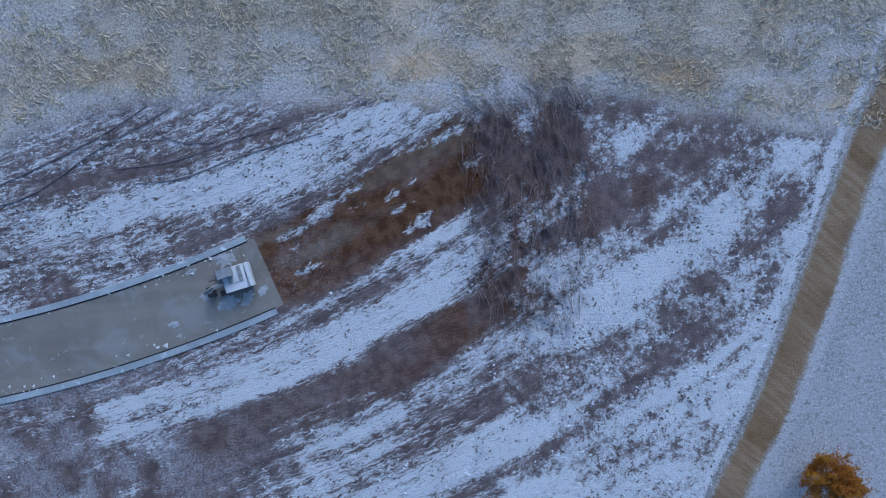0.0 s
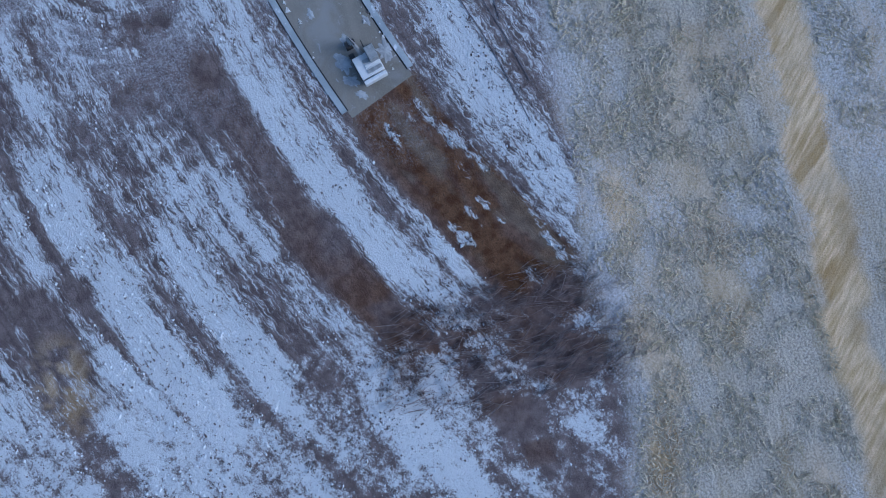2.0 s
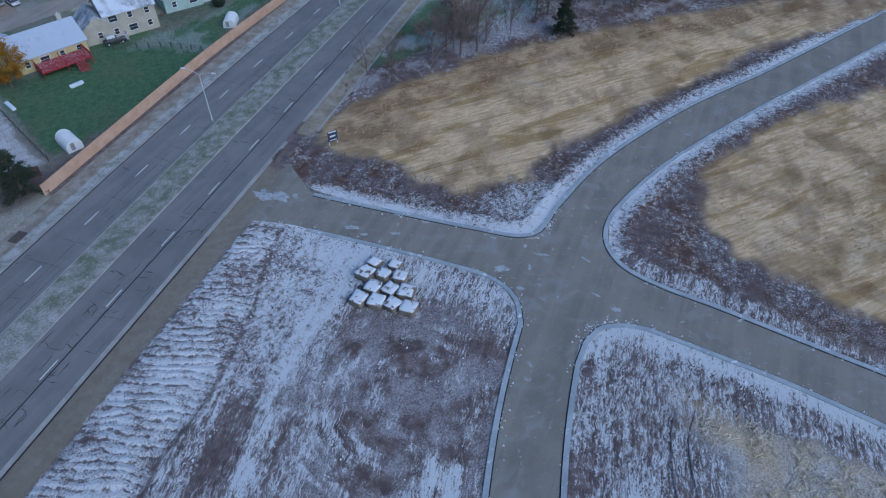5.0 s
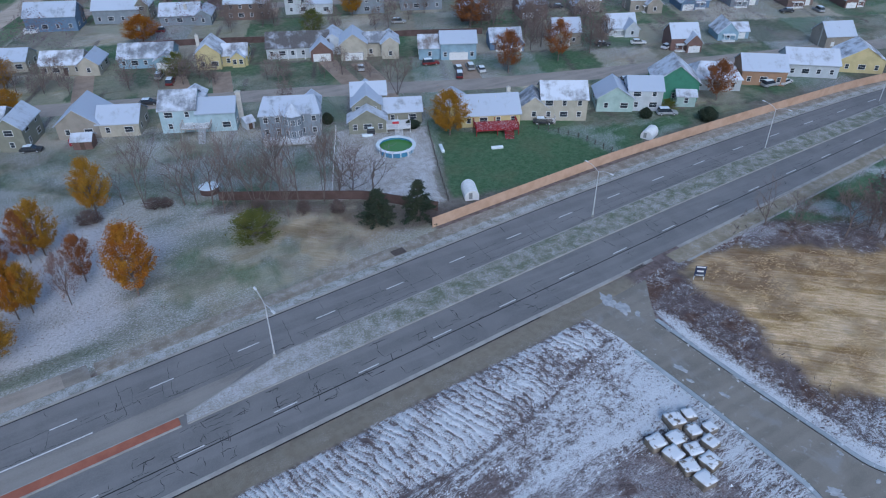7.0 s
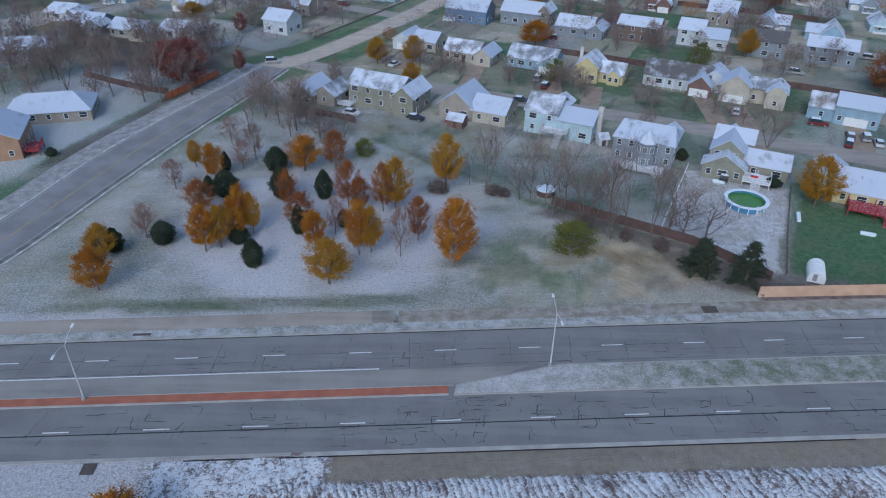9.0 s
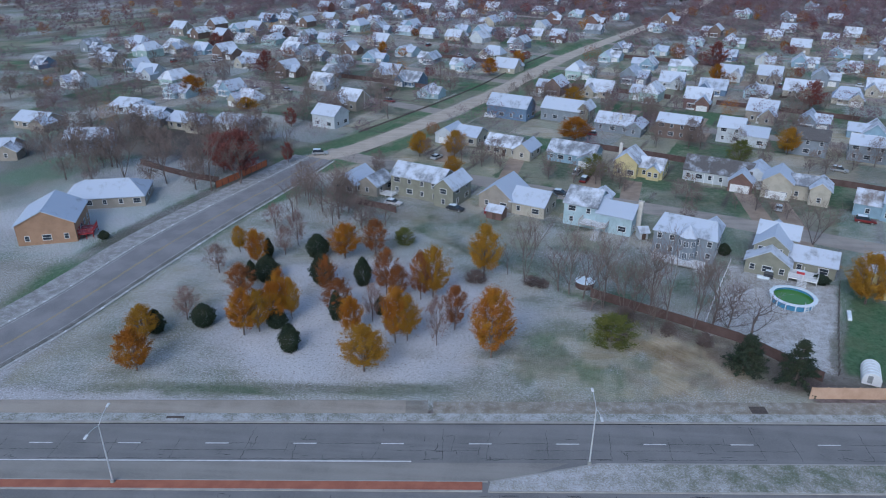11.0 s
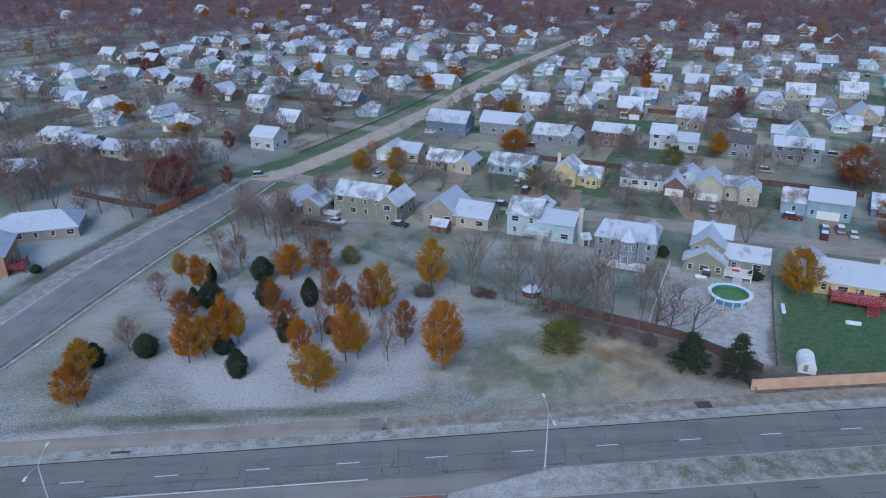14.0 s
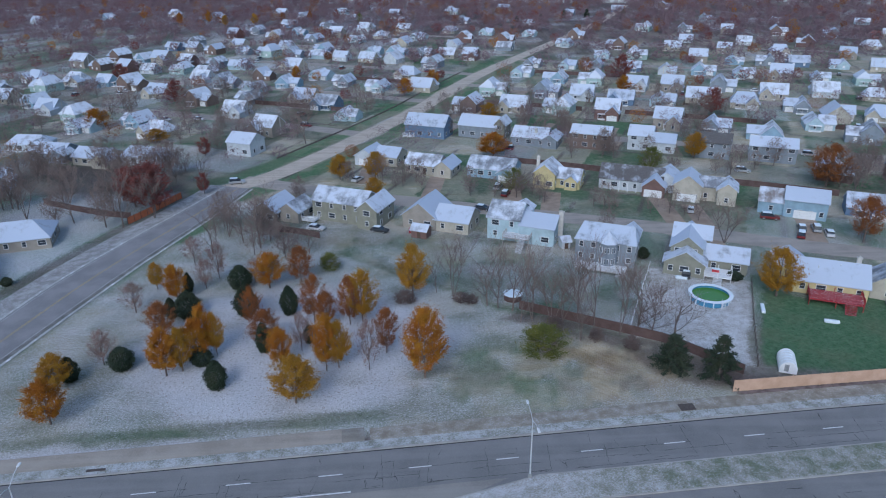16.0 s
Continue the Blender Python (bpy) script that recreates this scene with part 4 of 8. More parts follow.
    snow = np.maximum(snow, pool_yard * (0.46 + 0.5 * (blot - 0.4)))
    mud, tan = np.maximum(mud, 0.5 * pool_yard), np.maximum(tan, 0.45 * pool_yard)
    green *= 1 - 0.7 * pool_yard
    for yard in ([(81, 131), (68.0, 103.8), (82, 99.6), (106, 101.8), (118, 112), (100, 120)], [(101, 120), (107.2, 102.4), (134, 103.6), (131, 110), (116, 113)]):
        w = soft(wx, wy, yard, 0.8)
        green, mud, frost = np.maximum(green, w), mud * (1 - w), frost * (1 - 0.9 * w)
    frost += 0.30 * w * step(0.3, 0.6, fbm(x / 4, y / 4, 82))
    # under the carriageways and streets the ground lies a little lower and flat
    paved = (y > s_at - 0.2) & (y < f_at + 0.2)
    for poly in (KERB_NW[:14] + KERB_SW[:14][::-1], STREET_NS_W + STREET_NS_E[::-1], E_STREET[0] + E_STREET[1][::-1]):
        d = far_from(x, y, poly + poly[:1])
        ins = inside(x, y, poly)
        z *= np.where(ins, 0, step(0.5, 3.0, d))
        paved |= ins
    z = np.where(paved, -0.06, z)

    by_road = west_side(x, y)
    brush = np.maximum(brush, 0.7 * by_road[0])
    scrub = soft(wx, wy, [(-128, 226), (-92, 199), (-66, 186), (-54, 198), (-60, 224), (-88, 231), (-112, 236)], 3)
    brush, frost = np.maximum(brush, 0.75 * scrub), frost * (1 - 0.7 * scrub)
    frost += 0.35 * by_road[1]
    far_west = town * (1 - step(126, 136, y)) * (1 - step(-84, -78, x))
    green, frost, tan = green * (1 - 0.6 * far_west), np.maximum(frost, 0.34 * far_west), np.maximum(tan, 0.3 * far_west)
    build_ground.snow = (xs, ys, (snow * lot).reshape(shape))

    n, m = shape
    idx = np.arange(n * m).reshape(n, m)
    quads = np.stack([idx[:-1, :-1], idx[:-1, 1:], idx[1:, 1:], idx[1:, :-1]], -1).reshape(-1, 4)
    me = bpy.data.meshes.new("ground")
    me.vertices.add(n * m)
    me.vertices.foreach_set("co", np.stack([x, y, z], 1).ravel())
    me.loops.add(quads.size)
    me.loops.foreach_set("vertex_index", quads.ravel())
    me.polygons.add(len(quads))
    me.polygons.foreach_set("loop_start", np.arange(len(quads)) * 4)
    me.update(calc_edges=True)
    me.polygons.foreach_set("use_smooth", np.ones(len(quads), bool))
    for key, four in (("cover", (snow, brown, tan, green)), ("cover_two", (gold, mud, brush, frost)), ("cover_three", (lot * (0.25 + 0.75 * step(-4, 6, x)) * (1 - bank) * (1 - 0.7 * corner), 0.85 * round_lot, bank, chunk))):
        attr = me.attributes.new(key, "FLOAT_COLOR", "POINT")
        attr.data.foreach_set("color", np.clip(np.stack(four, 1), 0, 1).ravel())
    me.materials.append(M_GROUND)
    tagged(new("ground", me), "bare soil, dry grass and lawns dusted with thin snow", "ground", kind="structure")


build_ground()


def slab(name, left, right, z, thick, mat, label, category="road"):
    v, f = band(left, right, z, thick)
    return tagged(new(name, mesh_of(name, v, f, mat)), label, category, kind="structure")


def lines(n, *two):
    """Lines cut to n points each, evenly by length."""
    out = []
    for line in two:
        p = np.array(line)
        s = np.r_[0, np.cumsum(np.linalg.norm(np.diff(p, axis=0), axis=1))]
        q = np.linspace(0, s[-1], n)
        out.append(list(zip(np.interp(q, s, p[:, 0]).tolist(), np.interp(q, s, p[:, 1]).tolist())))
    return out


# main road: two carriageways, median, brick strip, turning lane, markings
slab("road_main", across(0.0), across(1.0), 0.04, 0.12, M_ROAD, "cracked grey asphalt road with two carriageways")
road_gutter = slab("trim_kerb_south", across(-0.03, -8, 86), across(-0.002, -8, 86), 0.10, 0.16, M_KERB_OLD, "low grey concrete kerb beside the road", "kerb")
slab("trim_kerb_south_west", across(-0.022, -300, -8), across(-0.002, -300, -8), 0.10, 0.16, M_KERB_OLD, "pale concrete kerb beside the road", "kerb")
slab("trim_kerb_south_east", across(-0.03, 92, 300), across(-0.002, 92, 300), 0.10, 0.16, M_KERB_OLD, "pale concrete kerb beside the road", "kerb")
slab("trim_kerb_north", across(1.002), across(1.018), 0.14, 0.2, M_KERB_OLD, "pale frosty concrete kerb beside the road", "kerb")
M_VERGE = turf("frosted_grass_verge", (0.20, 0.20, 0.15), (0.30, 0.29, 0.25), 0.42)
M_PATH_FROST = turf("frosty_worn_path", (0.25, 0.24, 0.23), (0.34, 0.33, 0.32), 0.22)
M_SHOULDER = turf("tan_gravel_shoulder", (0.27, 0.24, 0.17), (0.36, 0.31, 0.235), 0.08)
M_SHOULDER_DARK = turf("dark_frosted_gutter", (0.13, 0.125, 0.115), (0.19, 0.18, 0.165), 0.10)
M_VERGE_TAN = turf("tan_frosted_grass_strip", (0.25, 0.22, 0.175), (0.34, 0.305, 0.25), 0.16)
M_MEDIAN = turf("green_frosted_grass", (0.16, 0.18, 0.12), (0.27, 0.245, 0.20), 0.26, fade=(18, 48))
med_s, med_n = across(0.398, 10.9, 255), across(0.632, 10.9, 255)
med_s, med_n = lines(160, med_s, med_n)
for k in range(10):  # the nose widens from the end of the brick strip
    e = k / 9.0
    ax, ay = med_s[k]
    bx, by = med_n[k]
    med_n[k] = (ax + (bx - ax) * (0.34 + 0.66 * e), ay + (by - ay) * (0.34 + 0.66 * e))
slab("median", shifted(med_s, 0.2), shifted(med_n, -0.2), 0.19, 0.2, M_MEDIAN, "grass median dusted with frost between carriageways", "median")
slab("trim_median_kerb_south", shifted(med_s, -0.05), shifted(med_s, 0.2), 0.17, 0.2, M_KERB_OLD, "pale concrete kerb round the median", "kerb")
slab("trim_median_kerb_north", shifted(med_n, -0.2), shifted(med_n, 0.05), 0.17, 0.2, M_KERB_OLD, "pale concrete kerb round the median", "kerb")
brick_s, brick_n = lines(120, across(0.412, -290, 10.5), across(0.474, -290, 10.5))
slab("median_brick_strip", brick_s, brick_n, 0.17, 0.2, M_BRICK_PAVE, "red brick paved strip between the carriageways", "median")
slab("trim_brick_kerb", *lines(120, across(0.398, -290, 10.8), across(0.410, -290, 10.8)), 0.165, 0.2, M_KERB_OLD, "pale concrete kerb beside the brick strip", "kerb")
slab("trim_brick_kerb_north", *lines(120, across(0.475, -290, 11.5), across(0.482, -290, 11.5)), 0.165, 0.2, M_KERB_OLD, "pale concrete kerb beside the brick strip", "kerb")
slab("road_turning_lane", *lines(120, across(0.484, -290, 14), across(0.636, -290, 22)), 0.046, 0.03, M_TURN, "tan concrete turning lane beside the brick strip")
slab("marking_lane_edge", across(0.642, -290, 1.0), across(0.652, -290, 1.0), 0.052, 0.01, M_PAINT, "long white painted lane line", "road marking")
slab("seam_south", across(0.172, -200, 200), across(0.180, -200, 200), 0.046, 0.01, M_TAR, "black tar seam along the lane", "road seam")
slab("seam_edge", across(-0.040, -22, 62), across(-0.0315, -22, 62), 0.07, 0.01, M_TAR, "black broken edge of the asphalt", "road seam")
slab("seam_north", across(0.99, -200, 200), across(0.997, -200, 200), 0.046, 0.01, M_TAR, "black tar seam beside the kerb", "road seam")
for f, phase in ((0.2, 10.2), (0.805, 9.7)):
    line = across(f)
    p = np.array(line)
    s = np.r_[0, np.cumsum(np.linalg.norm(np.diff(p, axis=0), axis=1))]
    at = float(np.interp(phase, p[:, 0], s))
    for k in range(-14, 16):
        q = np.linspace(at + 12.19 * k - 1.6, at + 12.19 * k + 1.6, 3)
        if 0 < q[0] and q[-1] < s[-1]:
            mid = list(zip(np.interp(q, s, p[:, 0]).tolist(), np.interp(q, s, p[:, 1]).tolist()))
            v, fc = band(shifted(mid, 0.085), shifted(mid, -0.085), 0.05, 0.008)
            tagged(new("lane_dash", mesh_of("lane_dash", v, fc, M_PAINT)), "short white painted lane dash", "road marking", "lane dashes", kind="structure")
slab("verge_north", across(1.0195), shifted(across(1.0), 2.2), 0.06, 0.1, M_VERGE, "frosted grass strip beside the road", "verge")
slab("path_north", shifted(across(1.0, -300, 2.5), 2.25), shifted(across(1.0, -300, 2.5), 5.3), 0.05, 0.1, M_WALK, "stained concrete path with patches of frost", "pavement")
slab("path_north_patch", shifted(across(1.0, -1.6, 2.6), 2.3), shifted(across(1.0, -1.6, 2.6), 5.25), 0.056, 0.1, M_MUD, "darker patched end of the concrete path", "pavement")
slab("path_north_east", shifted(across(1.0, 2.7, 300), 2.25), shifted(across(1.0, 2.7, 300), 5.0), 0.05, 0.1, M_VERGE_TAN, "frosted grass between road and fence", "verge")


def cracks():
    """Short ragged cracks that branch along and across the lanes."""
    r = random.Random(17)
    pts, fcs = [], []
    base = across(0.0)

    def at(x, f):
        a = np.interp(x, [p[0] for p in S_LINE[:60]], [p[1] for p in S_LINE[:60]])
        b = np.interp(x, [p[0] for p in F_LINE[:60]], [p[1] for p in F_LINE[:60]])
        return (x, float(a + f * (b - a)))

    def ribbon(x0, f0, x1, f1, w):
        n = max(2, int(math.hypot(x1 - x0, (f1 - f0) * 22) / 0.45))
        k0 = len(pts)
        line = []
        for k in range(n + 1):
            s = k / n
            line.append(at(x0 + (x1 - x0) * s + r.gauss(0, 0.06), f0 + (f1 - f0) * s + r.gauss(0, 0.0025)))
        for k, (px, py) in enumerate(line):
            qx, qy = line[min(k + 1, n)]
            ox, oy = line[max(k - 1, 0)]
            d = math.hypot(qx - ox, qy - oy) + 1e-6
            half = w * r.uniform(0.4, 1.3) * (0.35 if k in (0, n) else 1) / 2
            nx, ny = -(qy - oy) / d * half, (qx - ox) / d * half
            pts.extend([(px + nx, py + ny, 0.0465), (px - nx, py - ny, 0.0465)])
        fcs.extend([(k0 + 2 * k, k0 + 2 * k + 1, k0 + 2 * k + 3, k0 + 2 * k + 2) for k in range(n)])

    for lo, hi, mid, count, w in ((0.03, 0.37, 0.19, 190, 0.085), (0.66, 0.97, 0.70, 90, 0.06)):
        for _ in range(count):
            x = r.uniform(-110, 170) if r.random() < 0.6 else r.gauss(22, 30)
            f = min(hi, max(lo, r.gauss(mid, 0.06 if r.random() < 0.55 else 0.13)))
            for _ in range(r.choice((1, 1, 2, 3, 4))):
                if r.random() < 0.42:
                    x1, f1 = x + r.choice((-1, 1)) * r.uniform(0.6, 2.8), f + r.gauss(0, 0.006)
                else:
                    x1, f1 = x + r.gauss(0, 0.35), f + r.choice((-1, 1)) * r.uniform(0.025, 0.085)
                f1 = min(hi, max(lo, f1))
                ribbon(x, f, x1, f1, w * r.uniform(0.6, 1.3))
                x, f = x1, f1
    for k in range(34):
        x = -115 + 8.5 * k + r.uniform(-3, 3)
        ribbon(x, 0.66, x + r.gauss(0, 0.4), r.uniform(0.78, 0.985), 0.05)
    for f, w in ((0.668, 0.06), (0.805, 0.07), (0.745, 0.05)):  # broken joints along the lanes
        x = -120.0
        while x < 170:
            length = r.uniform(4, 22)
            ribbon(x, f, x + length, f, w)
            x += length + r.uniform(1, 14)
    tagged(new("road_cracks", mesh_of("road_cracks", pts, fcs, M_TAR)), "thin black cracks in the worn asphalt", "road cracks", kind="stuff")


cracks()

slab("verge_south_east", across(-0.16, 88, 250), across(-0.032, 88, 250), 0.05, 0.1, M_SHOULDER, "tan gravel shoulder beside the road", "verge")
slab("trim_shoulder_edge", across(-0.185, 90, 200), across(-0.165, 90, 200), 0.07, 0.1, M_KERB_OLD, "pale broken concrete edge of the shoulder", "kerb")

# crossing road, long pale street and neighbourhood streets
cw, ce = lines(40, CROSS_W, CROSS_E)
slab("road_crossing", cw, ce, 0.05, 0.1, M_CROSSING, "two-lane grey road with a yellow centre line")
M_KERB_FROST = plain("frosted_pale_kerb", (0.33, 0.33, 0.32), (0.46, 0.46, 0.45), 0.5, 6, frost=0.25)
slab("trim_cross_kerb_east", *lines(40, shifted(CROSS_E, 0.1), shifted(CROSS_E, -0.45)), 0.10, 0.1, M_KERB_FROST, "pale frosted concrete kerb", "kerb")
slab("verge_cross_east", *lines(40, shifted(CROSS_E, 1.15), shifted(CROSS_E, 0.12)), 0.062, 0.05, M_SHOULDER_DARK, "dark frosted gutter strip beside the crossing road", "verge")
slab("marking_cross_edge_east", *lines(40, shifted(CROSS_E, 1.42), shifted(CROSS_E, 1.3)), 0.058, 0.006, M_PAINT_WORN, "white painted edge line", "road marking")
slab("marking_cross_edge_west", *lines(40, shifted(CROSS_W, -0.35), shifted(CROSS_W, -0.5)), 0.058, 0.006, M_PAINT_WORN, "white painted edge line", "road marking")
slab("trim_cross_kerb_west", *lines(40, shifted(CROSS_W, 0.6), shifted(CROSS_W, 0.02)), 0.10, 0.1, M_KERB_FROST, "pale concrete kerb", "kerb")
slab("path_cross_west", *lines(40, shifted(CROSS_W, 5.6), shifted(CROSS_W, 0.65)), 0.075, 0.08, M_PATH_FROST, "frosty concrete path beside the road", "pavement")
mid = [((a + c) / 2 - 0.1, (b + d) / 2) for (a, b), (c, d) in zip(cw, ce)]
for off in (0.16, -0.16):
    slab("marking_centre", shifted(mid, off + 0.06), shifted(mid, off - 0.06), 0.058, 0.006, M_YELLOW, "yellow painted centre line", "road marking")
slab("road_long", shifted(LONG_MID, 4.0), shifted(LONG_MID, -4.0), 0.045, 0.1, M_LONG, "long pale street running through the neighbourhood")
slab("road_street_one", shifted(STREET_ONE, 3.8), shifted(STREET_ONE, -3.8), 0.035, 0.1, M_STREET, "residential street with thin frost")
for k, (v0, u0, u1) in enumerate(((264, -113, 340), (343, -113, 350), (430, -113, 350), (516, -113, 350), (238, -330, -119), (300, -345, -119), (372, -345, -119), (444, -345, -119), (516, -345, -119))):
    line = [grid(u, v0 + 3 * math.sin(u / 40)) for u in np.linspace(u0, u1, 30).tolist()]
    slab("road_row_street", shifted(line, 3.6), shifted(line, -3.6), 0.03 + 0.001 * k, 0.1, M_STREET, "residential street with thin frost")

# streets of the building site
slab("road_site_west", *lines(60, arc(146.6, 22.0, 66.0, 40), arc(139.3, 24.6, 66.0, 40)), 0.02, 0.1, M_MUD, "new muddy concrete street, unfinished at one end")
slab("road_site_cross", STREET_NS_W, STREET_NS_E, 0.026, 0.1, M_MUD, "new muddy concrete street across the site")
slab("road_site_east", *lines(60, *E_STREET), 0.032, 0.1, M_MUD, "new muddy concrete street curving away")
for name, line, side in (("trim_site_kerb_north_west", KERB_NW, 1), ("trim_site_kerb_south_west", KERB_SW, -1), ("trim_site_kerb_north", KERB_N, 1), ("trim_site_kerb_east", KERB_E, 1)):
    slab(name, shifted(line, 0.0), shifted(line, 0.62 * side), 0.15, 0.2, M_KERB, "new pale concrete kerb with thin snow", "kerb")
    # narrow dark strip at the kerb's foot, in the tar colour
    slab(name + "_lip", shifted(line, -0.14 * side), shifted(line, -0.005 * side), 0.05, 0.1, M_TAR, "thin dark line along the gutter", "kerb")


# ---------------------------------------------------------------- standing dry grass, weeds and fallen leaves
def blades(name, label, mats, spots, length, width, lean, seed, comb=None):
    """Thin bent blades, rooted at the spots."""
    g = np.random.default_rng(seed)
    n = len(spots)
    ang = g.uniform(0, 2 * math.pi, n) if comb is None else comb + g.normal(0, 0.35, n) + math.pi * g.integers(0, 2, n)
    h = length * g.uniform(0.5, 1.3, n)
    out = h * lean * g.uniform(0.4, 1.4, n)
    d = np.stack([np.cos(ang), np.sin(ang)], 1)
    side = np.stack([-d[:, 1], d[:, 0]], 1) * (width * g.uniform(0.6, 1.4, n))[:, None]
    root = np.asarray(spots)
    z0 = np.full(n, -0.02)
    v = np.zeros((n, 4, 3))
    v[:, 0, :2], v[:, 1, :2] = root - side / 2, root + side / 2
    v[:, 0, 2] = v[:, 1, 2] = z0
    v[:, 2, :2], v[:, 2, 2] = root + d * out[:, None] * 0.45 + side / 2, h * 0.7
    v[:, 3, :2], v[:, 3, 2] = root + d * out[:, None], h * 0.85
    k = np.arange(n)[:, None] * 4
    f = np.concatenate([k + [0, 1, 2], k + [0, 2, 3]]).tolist()
    tagged(new(name, mesh_of(name, v.reshape(-1, 3).tolist(), f, mats)), label, "grass", kind="stuff")


def scatter(n, x0, x1, y0, y1, poly, seed, clump=0.0, tuft=1.6):
    g = np.random.default_rng(seed)
    x, y = g.uniform(x0, x1, n), g.uniform(y0, y1, n)
    keep = inside(x, y, poly)
    if clump:
        keep &= fbm(x / tuft, y / tuft, seed, 4) + 0.16 * (g.random(n) - 0.5) > clump
    return np.stack([x, y], 1)[keep]


M_REED = leaf_material("pale_dry_grass", (0.80, 0.72, 0.58), (0.58, 0.52, 0.41), (0.68, 0.58, 0.36))
M_STRAW = leaf_material("golden_dry_grass", (0.74, 0.56, 0.34), (0.62, 0.45, 0.24), (0.50, 0.34, 0.15))
M_WEED = leaf_material("dark_dry_weeds", (0.44, 0.37, 0.35), (0.30, 0.24, 0.23), (0.50, 0.43, 0.41))
M_BRUSH = leaf_material("dark_brown_brush", (0.17, 0.13, 0.115), (0.11, 0.085, 0.078), (0.22, 0.165, 0.14))
FIELD = [(-38, -3), (-25, -5), (-11, -9), (1, -8.5), (10, -8.5), (26, -10.5), (41, -10), (52, -6.5), (56, -1), (59, -1.5), (57.5, -14), (53, -31), (46, -60), (-50, -60), (-44, -20)]
blades("dry_field_grass", "pale dry grass standing in the field", M_REED, np.concatenate([scatter(52000, -45, 60, -28.6, 0, FIELD, 81, 0.46, 2.2), scatter(18000, -45, 60, -48, -35, FIELD, 95, 0.46, 2.2)]), 0.30, 0.085, 2.4, 82)
GOLD_ONE = [(90, 63), (94, 65), (115, 55), (135, 38.5), (153, 19.5), (166, 1), (146, 0), (121, 15), (102, 26.5), (92, 31), (88, 38), (87, 47)]
blades("straw_field_grass", "golden straw standing in the field", M_STRAW, scatter(44000, 84, 170, -4, 68, GOLD_ONE, 83, 0.50), 0.30, 0.028, 1.5, 84, comb=-0.75)
GOLD_TWO = [(94, 2), (90.5, 0.5), (86.5, -3.5), (82.5, -14), (78, -31), (130, -31), (135, -18), (117, -4), (104, 2)]
blades("straw_field_grass", "golden straw standing in the field", M_STRAW, scatter(24000, 74, 136, -32, 6, GOLD_TWO, 85, 0.50), 0.30, 0.03, 1.3, 86)
WEEDS = [(-10, -10.5), (2, -9), (4, -2), (3, 5), (3, 11), (0, 15), (-7, 14), (-9, 4)]
blades("dry_weeds", "dark dry weeds on the churned soil", M_WEED, scatter(1900, -12, 6, -12, 16, WEEDS, 87, 0.40), 0.8, 0.03, 2.8, 88, comb=1.6)
BRUSH = [(76.5, 60), (77.5, 30), (83, 24.5), (100, 20), (119, 10.5), (145, -6), (146, -2), (120, 14), (101, 25), (90, 30), (85.5, 37), (85, 47), (87, 62), (82, 65)]
blades("roadside_brush", "dark brown brush between kerb and straw field", M_BRUSH, scatter(6000, 77, 147, -7, 64, BRUSH, 89, 0.48), 0.8, 0.06, 0.8, 90)
EAST_WOOD = [(100, 68), (118, 57), (137, 41), (155, 22), (172, 2), (200, 0), (190, 40), (172, 52), (160, 44), (144, 55), (128, 67), (112, 72)]
blades("wood_floor_brush", "dark brown undergrowth below the bare trees", M_BRUSH, scatter(9000, 98, 200, 0, 74, EAST_WOOD, 91, 0.44), 0.8, 0.06, 0.7, 92)
M_LITTER = leaf_material("fallen_brown_leaves", (0.20, 0.10, 0.05), (0.26, 0.15, 0.08), (0.14, 0.08, 0.06))
PARK = [(-50, 96), (-46, 130), (-38, 150), (-15, 146), (14, 118), (18, 98), (-10, 93)]
blades("fallen_leaves", "fallen brown leaves on the frosty grass", M_LITTER, scatter(11000, -52, 20, 92, 150, PARK, 93, 0.48), 0.09, 0.10, 1.5, 94)

# ---------------------------------------------------------------- things on and beside the building site
M_EXC = plain("white_painted_steel", (0.62, 0.63, 0.64), (0.72, 0.73, 0.74), 1.0, 12, rough=0.5)
M_EXC_DARK = plain("oily_dark_steel", (0.035, 0.035, 0.038), (0.07, 0.068, 0.065), 2, 14, rough=0.5)
M_EXC_GREY = plain("grey_machine_steel", (0.22, 0.23, 0.24), (0.34, 0.35, 0.36), 2, 14, rough=0.5)


def bevelled(bm, width, only=None):
    bmesh.ops.bevel(bm, geom=list(bm.edges), offset=width, segments=2, affect="EDGES", profile=0.6)


